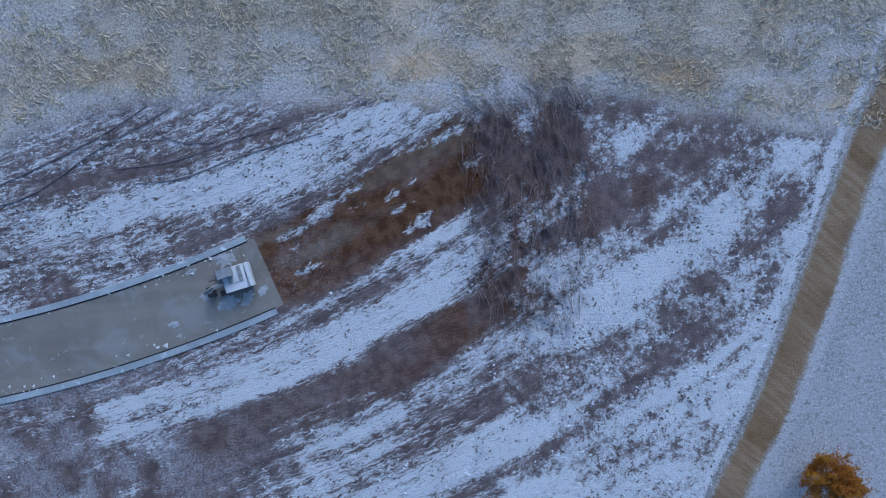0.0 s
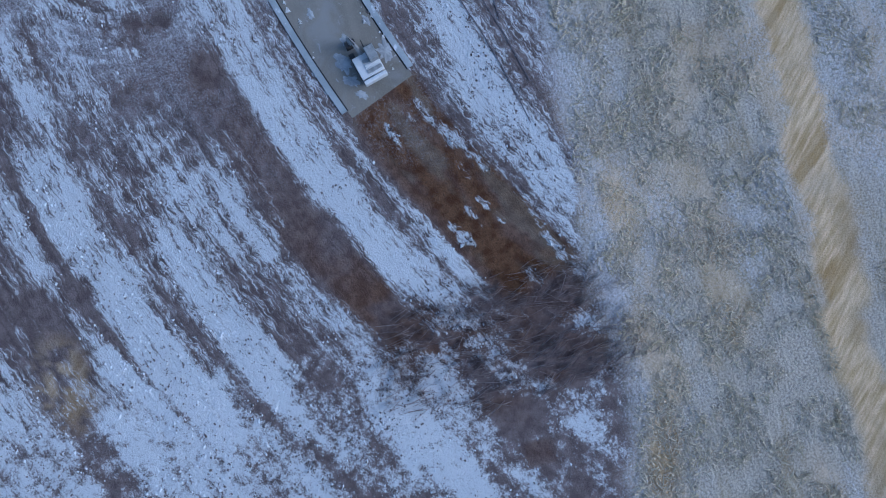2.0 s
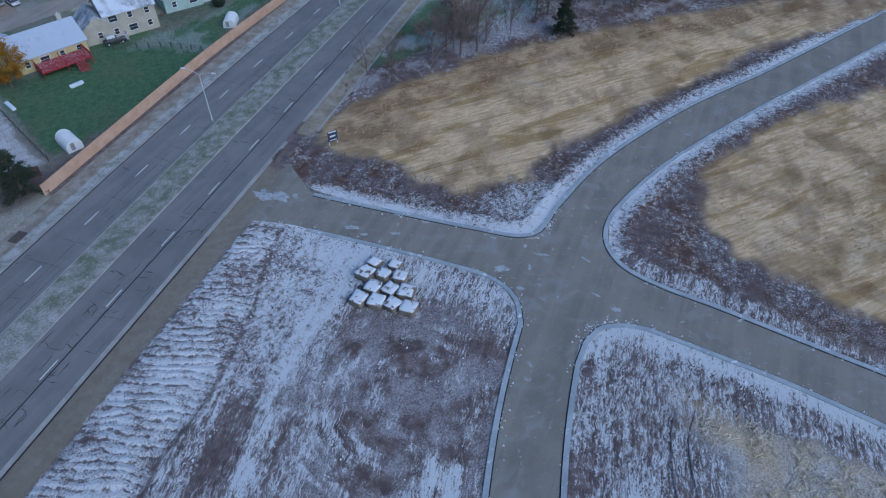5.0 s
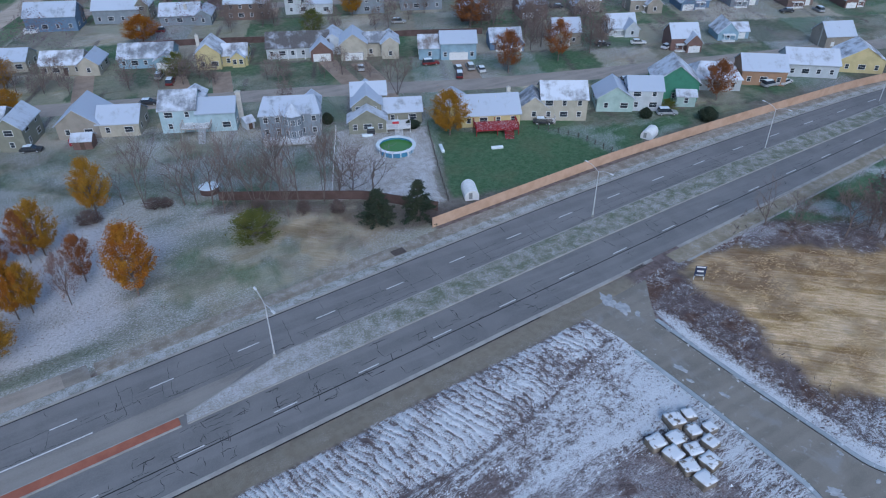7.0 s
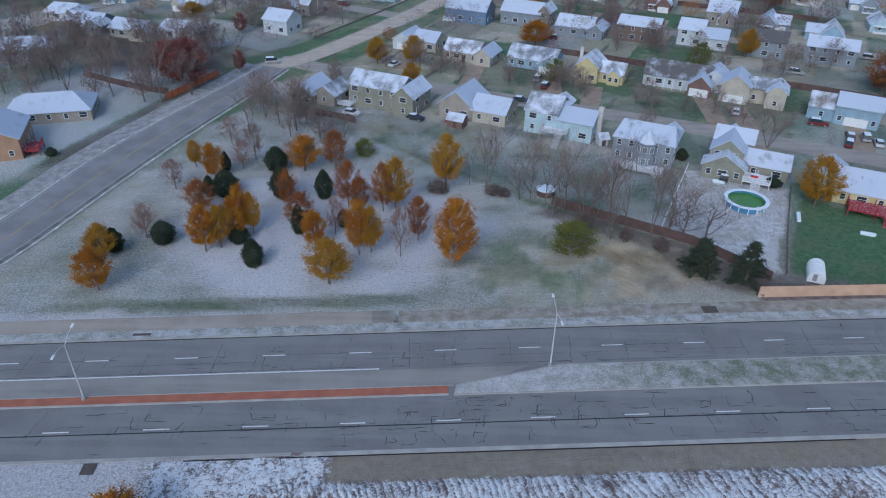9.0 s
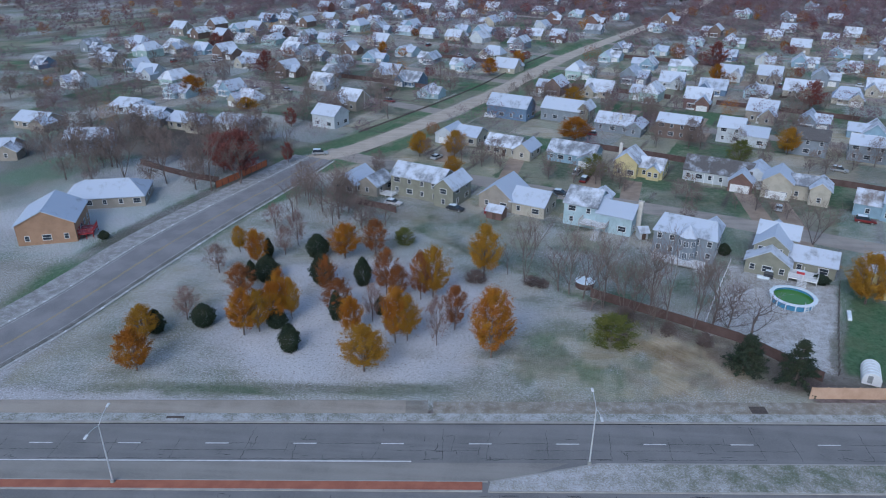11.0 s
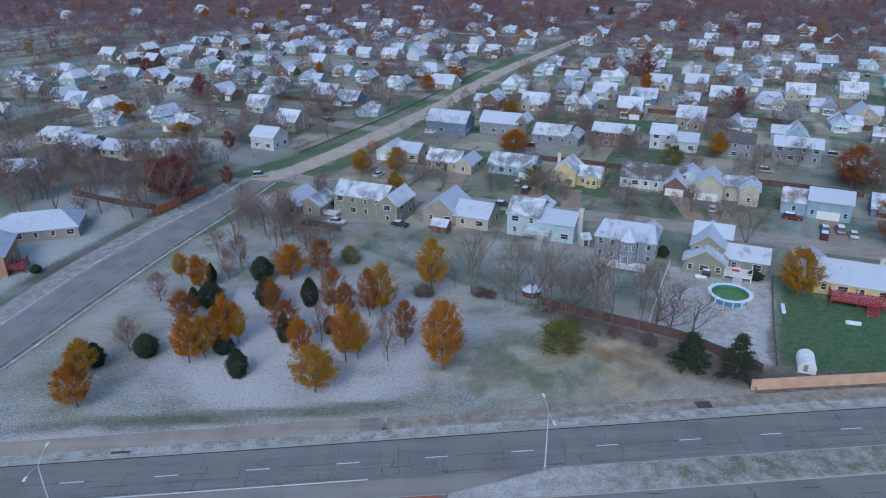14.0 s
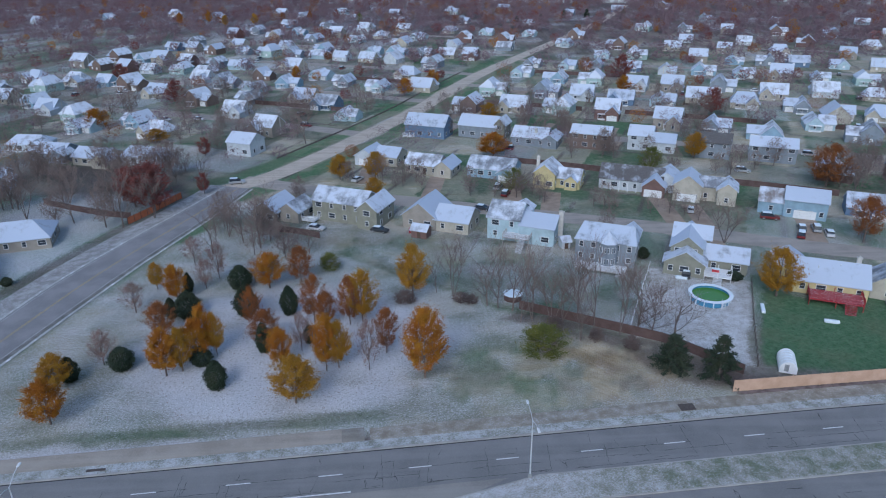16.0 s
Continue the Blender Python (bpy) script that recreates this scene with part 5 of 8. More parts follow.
def excavator(x, y, turn):
    root = thing("excavator", "white tracked excavator parked on the muddy street end", "excavator", pose(x, y, 0.02, 0, 0, turn))
    for side in (-1, 1):
        bm = bmesh.new()
        prof = [(-1.7, 0.35), (-1.5, 0.08), (1.5, 0.08), (1.75, 0.4), (1.5, 0.72), (-1.4, 0.74)]
        a = [bm.verts.new((px, side * 1.0 - 0.25, pz)) for px, pz in prof]
        b = [bm.verts.new((px, side * 1.0 + 0.25, pz)) for px, pz in prof]
        bm.faces.new(a), bm.faces.new(b[::-1])
        for i in range(6):
            bm.faces.new((a[i], b[i], b[(i + 1) % 6], a[(i + 1) % 6]))
        for k in range(14):
            box(bm, -1.45 + k * 0.225, side * 1.0, 0.755, 0.10, 0.56, 0.05)
        track = part("track", bm_mesh("track", bm, M_EXC_DARK), root, "dark muddy crawler track")
        for k in range(4):
            bm = bmesh.new()
            rod(bm, (-1.2 + 0.8 * k, side * 1.0 - 0.27, 0.36), (-1.2 + 0.8 * k, side * 1.0 + 0.27, 0.36), 0.24, 0.24, 12)
            part("roller", bm_mesh("roller", bm, M_EXC_GREY), track)
    bm = bmesh.new()
    box(bm, 0, 0, 0.6, 1.8, 1.5, 0.35)
    rod(bm, (0, 0, 0.7), (0, 0, 0.95), 0.6, 0.6, 16)
    part("undercarriage", bm_mesh("undercarriage", bm, M_EXC_DARK), root)
    bm = bmesh.new()
    box(bm, -0.35, 0, 1.35, 2.3, 2.4, 0.8)
    bevelled(bm, 0.08)
    part("body", bm_mesh("body", bm, M_EXC), root)
    for k in range(4):
        bm = bmesh.new()
        box(bm, -1.05 + 0.52 * k, -0.35 if k < 3 else -0.75, 1.80, 0.36, 1.5 if k < 3 else 0.8, 0.16)
        bevelled(bm, 0.03)
        part("engine_cover", bm_mesh("engine_cover", bm, M_EXC if k % 2 else M_EXC_GREY), root)
    bm = bmesh.new()
    box(bm, -1.85, 0, 1.4, 0.42, 2.4, 0.9)
    bevelled(bm, 0.12)
    part("counterweight", bm_mesh("counterweight", bm, M_EXC), root, "pale counterweight with thin snow on top")
    bm = bmesh.new()
    box(bm, 0.25, -0.72, 2.1, 1.4, 0.95, 1.4)
    bevelled(bm, 0.09)
    cab = part("cab", bm_mesh("cab", bm, M_EXC_GREY), root)
    for px, py, sx, sy in ((0.96, -0.72, 0.02, 0.75), (0.25, -1.205, 1.1, 0.02), (0.25, -0.235, 1.1, 0.02)):
        bm = bmesh.new()
        box(bm, px, py, 2.3, sx, sy, 0.85)
        part("window_pane", bm_mesh("window_pane", bm, M_GLASS), cab, "dark glass cab window")
    bm = bmesh.new()
    pts = [(0.7, 0.1, 1.4), (1.6, 0.35, 2.9), (2.5, 0.6, 2.6)]
    for p, q, w in zip(pts, pts[1:], (0.24, 0.2)):
        rod(bm, p, q, w, w * 0.8, 4)
    part("boom", bm_mesh("boom", bm, M_EXC_GREY), root)
    bm = bmesh.new()
    rod(bm, (2.5, 0.6, 2.7), (2.4, 0.6, 0.9), 0.19, 0.13, 4)
    part("arm", bm_mesh("arm", bm, M_EXC_GREY), root)
    for a, b in (((0.9, -0.4, 1.3), (1.8, -0.4, 2.5)), ((1.5, 0.35, 3.05), (2.4, 0.55, 2.95))):
        bm = bmesh.new()
        rod(bm, a, b, 0.06, 0.045, 8)
        part("ram", bm_mesh("ram", bm, M_EXC_DARK), root, "dark hydraulic ram")
    bm = bmesh.new()
    prof = [(2.2, 0.95), (2.75, 0.95), (3.0, 0.5), (2.75, 0.12), (2.2, 0.08), (2.45, 0.45)]
    a = [bm.verts.new((px, 0.05, pz)) for px, pz in prof]
    b = [bm.verts.new((px, 1.1, pz)) for px, pz in prof]
    bm.faces.new(a), bm.faces.new(b[::-1])
    for i in range(6):
        bm.faces.new((a[i], b[i], b[(i + 1) % 6], a[(i + 1) % 6]))
    part("bucket", bm_mesh("bucket", bm, M_EXC_DARK), root, "dark steel digging bucket")


excavator(26.6, 8.2, 14)


def stone_block(x, y, turn, sx, sy, sz, seed):
    bm = bmesh.new()
    bmesh.ops.create_cube(bm, size=1)
    bmesh.ops.subdivide_edges(bm, edges=bm.edges, cuts=4, use_grid_fill=True)
    for v in bm.verts:
        p = v.co.copy()
        r = 1 - 0.10 * (sum(abs(c) ** 4 for c in p) * 4)
        n = noise.noise_vector(p * 2.1 + Vector((seed * 3.7, 0, 0))) * 0.09
        v.co = Vector(((p.x * r + n.x) * sx, (p.y * r + n.y) * sy, (p.z * r + n.z + 0.44) * sz))
    me = bm_mesh("stone_block", bm, M_STONE)
    me.polygons.foreach_set("use_smooth", [True] * len(me.polygons))
    thing("stone_block", "large rough stone block capped with snow", "stone block", pose(x, y, -0.05, 0, 0, turn), "pile of stone blocks", data=me)


for k, (bx, by, s) in enumerate(((58.2, 41.2, 1.0), (58.7, 38.9, 1.0), (59.0, 36.7, 0.95), (59.1, 34.5, 1.0), (60.7, 40.4, 1.0), (61.2, 38.1, 0.95), (61.6, 35.9, 1.0), (62.7, 42.5, 1.1), (63.5, 40.2, 0.85), (63.9, 37.9, 0.9), (65.1, 42.4, 0.8), (65.7, 39.6, 0.75))):
    stone_block(bx, by, -6 + 11 * math.sin(k * 2.3), 2.05 * s, 2.1 * s, 1.15 * s, k)

M_CLOD = plain("pale_frozen_clod", (0.42, 0.40, 0.38), (0.55, 0.53, 0.51), 3, 20, frost=0.7)


SLUSH = [(27.6, 6.2, 0.9, 21, 1.5, 0.2), (25.6, 10.2, 0.6, 22, 1.6, 0.9), (31.0, 7.2, 0.35, 23, 2.2, 0.3), (72.2, 65.0, 1.3, 1, 1.7, 1.4), (72.9, 62.6, 1.2, 2, 1.5, 1.2), (74.0, 60.5, 0.5, 3, 1.8, 0.9), (27.5, 10.6, 0.8, 4, 1.6, 0.3), (24.0, 9.6, 0.45, 5, 1.8, 1.0), (29.6, 9.8, 0.5, 6, 1.5, 0.2), (33.0, 12.4, 0.4, 7, 2.0, 0.2), (67.2, 24.2, 0.5, 8, 2.6, -0.9), (68.3, 26.8, 0.45, 9, 2.2, -1.2), (64.8, 21.8, 0.35, 10, 2.0, -0.5), (72.5, 22.5, 0.3, 11, 3.0, 0.3), (76.2, 29.0, 0.35, 12, 2.0, 1.5)]


def clods():
    """Frozen lumps that lie in the gutters and on the new streets."""
    pts, fcs = [], []
    r = random.Random(5)
    ring = [(KERB_NW, -1), (KERB_SW, 1), (KERB_N, -1), (KERB_E, -1)]
    for line, side in ring:
        for x, y in smooth(line, 3):
            if r.random() < 0.45 and -40 < y < 62 and x < 120:
                off = abs(r.gauss(0.25, 0.3)) * side
                for _ in range(r.randint(1, 4)):
                    s = 0.06 + 0.16 * r.random() ** 2
                    cx, cy = x + r.gauss(0, 0.5), y + off + r.gauss(0, 0.35)
                    k = len(pts)
                    for dx, dy, dz in ((1, 0, 0.2), (-0.4, 0.9, 0.2), (-0.5, -0.8, 0.2), (0.1, 0.1, 1.0)):
                        pts.append((cx + dx * s * (0.7 + r.random()), cy + dy * s * (0.7 + r.random()), 0.03 + dz * s))
                    fcs.extend([(k, k + 1, k + 3), (k + 1, k + 2, k + 3), (k + 2, k, k + 3)])
    tagged(new("frozen_clods", mesh_of("frozen_clods", pts, fcs, M_CLOD)), "small frozen clods of earth and snow along the kerbs", "clods", kind="stuff")


clods()


def tyre_tracks():
    """Pairs of thin dark tracks pressed into the frosted ground beside the field."""
    parts = []
    for line in ([(57.1, 0.4), (53.2, 0.3), (46.4, -1.4), (40.0, -5.2), (36.1, -7.1), (32.0, -9.2)], [(57.6, -1.6), (53.7, -1.5), (50.2, -2.3), (46.9, -3.5), (39.6, -6.6), (34.5, -9.4)],
                 [(36.0, -1.8), (31.3, -2.1), (27.1, -3.4), (23.1, -4.5), (17.0, -5.8)], [(34.6, -8.4), (33.3, -6.6), (31.0, -5.6), (27.6, -5.5)], [(37.5, -3.4), (32.0, -3.9), (26.0, -5.6), (21.0, -6.8)]):
        fine = smooth(line, 14)
        r = random.Random(len(fine))
        half = [0.06 * r.uniform(0.3, 1.3) for _ in fine]
        left = [(x - 0.2 * h, y + h) for (x, y), h in zip(fine, half)]
        right = [(x + 0.2 * h, y - h) for (x, y), h in zip(fine, half)]
        parts.append(band(left, right, 0.10, 0.2))
    tagged(new("tyre_tracks", mesh_of("tyre_tracks", *joined(parts), plain("pressed_dark_soil", (0.14, 0.12, 0.13), (0.21, 0.185, 0.20), 2, 12))), "thin dark tyre tracks curving over frosted ground", "tyre tracks", kind="stuff")


tyre_tracks()


def slush(x, y, r, seed, stretch=1.0, turn=0.0):
    """A thin ragged patch of trodden snow."""
    rr = random.Random(seed)
    n = 22
    v, f = [(0, 0, 0.05 + 0.06 * r)], []
    for ring in (0.55, 1.0):
        for k in range(n):
            a = 2 * math.pi * k / n
            q = r * ring * rr.uniform(0.55, 1.2)
            px, py = q * stretch * math.cos(a), q * math.sin(a)
            v.append((px * math.cos(turn) - py * math.sin(turn), px * math.sin(turn) + py * math.cos(turn), 0.052 * r if ring < 1 else -0.02))
    for k in range(n):
        a, b = 1 + k, 1 + (k + 1) % n
        f += [(0, a, b), (a, a + n, b + n, b)]
    return [(x + p, y + q, z + 0.03) for p, q, z in v], f


SLUSH += [(75.2, 55.1, 0.4, 61, 2.0, -1.3), (70.7, 49.0, 0.6, 62, 2.2, -1.3), (70.1, 46.6, 0.4, 63, 2.0, -1.3), (71.9, 42.5, 0.45, 64, 2.5, -1.3), (75.9, 43.8, 0.4, 65, 3.0, -1.3), (75.8, 39.2, 0.35, 66, 2.5, -1.3),
          (70.7, 25.9, 0.75, 67, 1.9, -1.0), (68.2, 22.4, 0.4, 68, 1.8, -1.4), (76.2, 24.3, 0.35, 69, 1.6, 0.3), (75.4, 21.6, 0.3, 70, 4.0, -1.3), (76.7, 15.8, 0.3, 71, 4.0, -2.0), (70.7, 12.8, 0.25, 72, 4.0, -1.8), (69.2, 10.0, 0.55, 73, 1.6, -1.6)]
slush_me = joined([slush(*a) for a in SLUSH])
tagged(new("slush_patches", mesh_of("slush_patches", *slush_me, plain("grey_slush", (0.30, 0.31, 0.325), (0.47, 0.48, 0.50), 1.2, 9))), "ragged patches of slush and trodden snow on the street", "snow", kind="stuff")


def lumps(name, label, mat, count, seed, want_snow, size):
    """Loose lumps strewn over the churned lot: snow on the bare soil's edge, soil on the snow."""
    xs, ys, snow = build_ground.snow
    g = np.random.default_rng(seed)
    x, y = g.uniform(-34, 74, count), g.uniform(-12, 62, count)
    at = snow[np.clip(np.searchsorted(ys, y), 0, len(ys) - 1), np.clip(np.searchsorted(xs, x), 0, len(xs) - 1)]
    near = fbm(x / 2.5, y / 2.5, seed, 3)
    keep = (at > 0.05) & (near > 0.47) & ((at > 0.42) if want_snow else (at > 0.30)) & inside(x, y, [(-33, -1), (0, -8), (50, -7), (66, -10), (66, 14), (22, 6), (22, 20), (62, 21), (68, 30), (68, 62), (-12, 60), (-20, 34)])
    x, y = x[keep], y[keep]
    n = len(x)
    s = size * (0.5 + 1.3 * g.random(n) ** 3)
    turn = g.uniform(0, 6.283, n)
    v = np.zeros((n, 5, 3))
    for k in range(4):
        a = turn + k * 1.571 + g.normal(0, 0.25, n)
        r = s * g.uniform(0.6, 1.3, n)
        v[:, k, 0], v[:, k, 1], v[:, k, 2] = x + r * np.cos(a), y + r * np.sin(a) * 0.8, -0.03
    v[:, 4, 0], v[:, 4, 1], v[:, 4, 2] = x + s * g.normal(0, 0.2, n), y + s * g.normal(0, 0.2, n), s * g.uniform(0.7, 1.2, n) + 0.05
    k = np.arange(n)[:, None] * 5
    f = np.concatenate([k + [0, 1, 4], k + [1, 2, 4], k + [2, 3, 4], k + [3, 0, 4]]).tolist()
    tagged(new(name, mesh_of(name, v.reshape(-1, 3).tolist(), f, mat)), label, "clods", kind="stuff")


lumps("soil_clods", "dark frozen clods of soil strewn over the snow", plain("dark_frozen_soil", (0.10, 0.08, 0.078), (0.16, 0.13, 0.125), 3, 20), 42000, 71, True, 0.11)
lumps("snow_lumps", "small white lumps of snow on the bare lot", plain("lump_snow", (0.66, 0.69, 0.74), (0.76, 0.79, 0.83), 3, 20), 26000, 72, False, 0.12)

# notice board at the street's mouth
board = thing("notice_board", "dark notice board with white bars on two posts", "sign", pose(88.1, 61.6, 0, 0, 0, -38))
for sx in (-0.75, 0.75):
    bm = bmesh.new()
    box(bm, sx, 0.08, 1.2, 0.1, 0.1, 2.4)
    part("post", bm_mesh("post", bm, M_TRIM), board)
bm = bmesh.new()
box(bm, 0, 0, 1.75, 1.7, 0.06, 2.0)
panel = part("panel", bm_mesh("panel", bm, plain("dark_blue_panel", (0.03, 0.04, 0.08), (0.045, 0.055, 0.10), 2, 20)), board)
for zz, hh, ww in ((2.55, 0.24, 1.4), (1.75, 0.3, 1.0), (1.0, 0.14, 1.2)):
    bm = bmesh.new()
    box(bm, 0, -0.034, zz, ww, 0.008, hh)
    part("text_bar", bm_mesh("text_bar", bm, M_TRIM), panel, "white bar of lettering")

# kerb inlets, covers and small marks beside the main road
M_GRATE = plain("rusty_dark_iron", (0.075, 0.062, 0.055), (0.115, 0.095, 0.082), 3, 20, rough=0.6)
for x, y, sx, sy in ((51.0, 93.4, 2.4, 1.6), (-34.8, 84.9, 2.6, 0.5), (-32, 60.6, 1.6, 1.6), (82.2, 69.0, 3.2, 0.7)):
    bm = bmesh.new()
    box(bm, 0, 0, 0.03, sx, sy, 0.1)
    for k in range(4):
        box(bm, 0, sy * (-0.3 + 0.2 * k), 0.085, sx * 0.8, sy * 0.05, 0.03)
    thing("drain_cover", "dark iron drain cover set in the verge", "drain cover", pose(x, y, 0.02, 0, 0, 4), "drain covers", data=bm_mesh("drain_cover", bm, M_GRATE))


def street_lamp(x, y, turn):
    root = thing("street_lamp", "tall grey steel street lamp with two arms", "street lamp", pose(x, y, 0.1, 0, 0, turn), "street lamps")
    bm = bmesh.new()
    rod(bm, (0, 0, 0), (0, 0, 0.45), 0.32, 0.27, 12)
    part("base", bm_mesh("base", bm, M_GUTTER), root, "concrete base")
    bm = bmesh.new()
    rod(bm, (0, 0, 0.4), (0, 0, 9.3), 0.12, 0.07, 10)
    part("pole", bm_mesh("pole", bm, M_STEEL), root)
    for side in (-1, 1):
        bm = bmesh.new()
        pts = [(0, 0, 9.1), (0, side * 0.8, 9.55), (0, side * 1.8, 9.85), (0, side * 2.7, 9.95)]
        for p, q in zip(pts, pts[1:]):
            rod(bm, p, q, 0.05, 0.045, 8)
        arm = part("arm", bm_mesh("arm", bm, M_STEEL), root)
        bm = bmesh.new()
        box(bm, 0, side * 3.0, 9.95, 0.32, 0.75, 0.16)
        bevelled(bm, 0.05)
        part("lamp_head", bm_mesh("lamp_head", bm, M_TRIM), arm, "pale lamp head, unlit")


for lx, ly in ((-99.5, 67.3), (-37.4, 71.7), (24.4, 79.9), (86.4, 84.9), (135.5, 86.4), (180, 88.6)):
    street_lamp(lx, ly, 4 if lx < 180 else -10)

# ---------------------------------------------------------------- houses
ROW = -24.6


def window_mesh(w, h, name="window_frame"):
    bm = bmesh.new()
    t = 0.09
    for sx in (-1, 1):
        box(bm, sx * (w / 2 - t / 2), 0, 0, t, 0.10, h)
    for sz in (-1, 1):
        box(bm, 0, 0, sz * (h / 2 - t / 2), w - 2 * t, 0.10, t)
    box(bm, 0, 0, 0, w - 2 * t, 0.07, 0.05)
    return bm_mesh(name, bm, M_TRIM)


def pane_mesh(w, h):
    bm = bmesh.new()
    box(bm, 0, 0, 0, w - 0.16, 0.05, h - 0.16)
    return bm_mesh("pane", bm, M_GLASS)


WIN, PANE = window_mesh(1.05, 1.35), pane_mesh(1.05, 1.35)


def far_window():
    bm = bmesh.new()
    box(bm, 0, 0.02, 0, 1.15, 0.10, 1.45)
    box(bm, 0, -0.02, 0, 0.9, 0.08, 1.2, mat=1)
    return bm_mesh("window", bm, M_TRIM, M_GLASS)


WIN_FAR = far_window()
WIN_WIDE, PANE_WIDE = window_mesh(1.9, 1.4), pane_mesh(1.9, 1.4)


def gable_wall(w, d, h, rise, ridge, mat):
    """Walls of one block with gable ends; ridge along x or y."""
    if ridge == "y":
        w, d = d, w
    v = [(-w / 2, -d / 2, 0), (w / 2, -d / 2, 0), (w / 2, d / 2, 0), (-w / 2, d / 2, 0),
         (-w / 2, -d / 2, h), (w / 2, -d / 2, h), (w / 2, d / 2, h), (-w / 2, d / 2, h), (-w / 2, 0, h + rise), (w / 2, 0, h + rise)]
    f = [(0, 1, 5, 4), (2, 3, 7, 6), (3, 0, 4, 8, 7), (1, 2, 6, 9, 5), (0, 3, 2, 1), (4, 5, 9, 8), (6, 7, 8, 9)]
    if ridge == "y":
        v = [(-y, x, z) for x, y, z in v]
    return mesh_of("wall", v, f, mat)


def gable_roof(w, d, h, rise, ridge, mat, hip=0.0):
    """Two roof slabs with eaves; hip: how far the ridge stops short of the ends."""
    if ridge == "y":
        w, d = d, w
    o, t = 0.45, 0.2
    k = rise / (d / 2)
    a, b, zl, zt = w / 2 + 0.3, d / 2 + o, h - o * k, h + rise
    r = a - hip
    top = [(-a, -b, zl), (a, -b, zl), (a, b, zl), (-a, b, zl), (-r, 0, zt), (r, 0, zt)]
    v = [(x, y, z + t) for x, y, z in top] + [(x, y, z) for x, y, z in top]
    f = [(0, 1, 5, 4), (2, 3, 4, 5), (6, 10, 11, 7), (8, 11, 10, 9), (0, 6, 7, 1), (2, 8, 9, 3)]
    if hip:
        f += [(1, 2, 5), (3, 0, 4), (7, 11, 8), (9, 10, 6), (1, 7, 8, 2), (3, 9, 6, 0)]
    else:
        f += [(1, 7, 11, 5), (5, 11, 8, 2), (3, 9, 10, 4), (4, 10, 6, 0)]
    if ridge == "y":
        v = [(-y, x, z) for x, y, z in v]
    return mesh_of("roof", v, f, mat)


def put_window(wall, x, y, z, turn, wide=False, far=False):
    if far:
        part("window", WIN_FAR, wall, at=pose(x, y, z, 0, 0, turn))
        return
    w = part("window", WIN_WIDE if wide else WIN, wall, at=pose(x, y, z, 0, 0, turn))
    part("pane", PANE_WIDE if wide else PANE, w)


def block(root, cx, cy, w, d, h, ridge="x", pitch=0.55, walls="tan", roof=0, hip=0.0, sides="fblr", per=3.2, turn=0.0, far=False):
    """One body of a house with roof and windows; sides: front (towards -y), back, left, right."""
    rise = (d if ridge == "x" else w) / 2 * pitch
    at = pose(cx, cy, 0, 0, 0, turn)
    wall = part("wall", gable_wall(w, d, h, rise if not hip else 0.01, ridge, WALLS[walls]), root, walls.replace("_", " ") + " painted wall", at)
    part("roof", gable_roof(w, d, h, rise, ridge, ROOFS[roof], hip), root, "", at)
    storeys = max(1, int(h / 2.6))
    for s in range(storeys):
        z = 1.65 + 2.7 * s
        for side in sides:
            length, off, ang = (w, d / 2, 0) if side in "fb" else (d, w / 2, 90)
            n = max(1, int(length / per))
            for k in range(n):
                p = (k + 0.5) / n * length - length / 2
                q = off + 0.02
                x, y = {"f": (p, -q), "b": (p, q), "l": (-q, p), "r": (q, p)}[side]
                if z + 0.7 < h or side in ("lr" if ridge == "x" else "fb"):
                    put_window(wall, x, y, z, ang, far=far, wide=(k + s) % 3 == 1 and length / n > 2.6)
    return wall


def garage(root, x, y, w=4.8, turn=0.0, mat=None):
    bm = bmesh.new()
    for k in range(4):
        box(bm, 0, 0, 0.28 + 0.54 * k, w, 0.08, 0.51)
    part("garage_door", bm_mesh("garage_door", bm, mat or M_TRIM), root, "white panelled garage door", pose(x, y, 0, 0, 0, turn))


def door(root, x, y, turn=0.0, z=0.0):
    bm = bmesh.new()
    box(bm, 0, 0, 1.03, 0.95, 0.08, 2.06)
    box(bm, 0, -0.05, 1.5, 0.6, 0.03, 0.7)
    box(bm, 0, -0.05, 0.55, 0.6, 0.03, 0.7)
    part("door", bm_mesh("door", bm, M_DOOR), root, "", pose(x, y, z, 0, 0, turn))


def chimney(root, x, y, h, s=1.0):
    bm = bmesh.new()
    box(bm, 0, 0, h / 2, 1.1 * s, 0.8 * s, h)
    box(bm, 0, 0, h + 0.06, 1.3 * s, 1.0 * s, 0.14)
    rod(bm, (0, 0, h + 0.1), (0, 0, h + 0.5), 0.14, 0.14, 8)
    part("chimney", bm_mesh("chimney", bm, M_CHIMNEY), root, "", pose(x, y, 0))


def vents(root, *places):
    for x, y, z in places:
        bm = bmesh.new()
        rod(bm, (0, 0, -0.3), (0, 0, 0.4), 0.09, 0.09, 8)
        part("roof_vent", bm_mesh("roof_vent", bm, M_STEEL), root, "", pose(x, y, z))


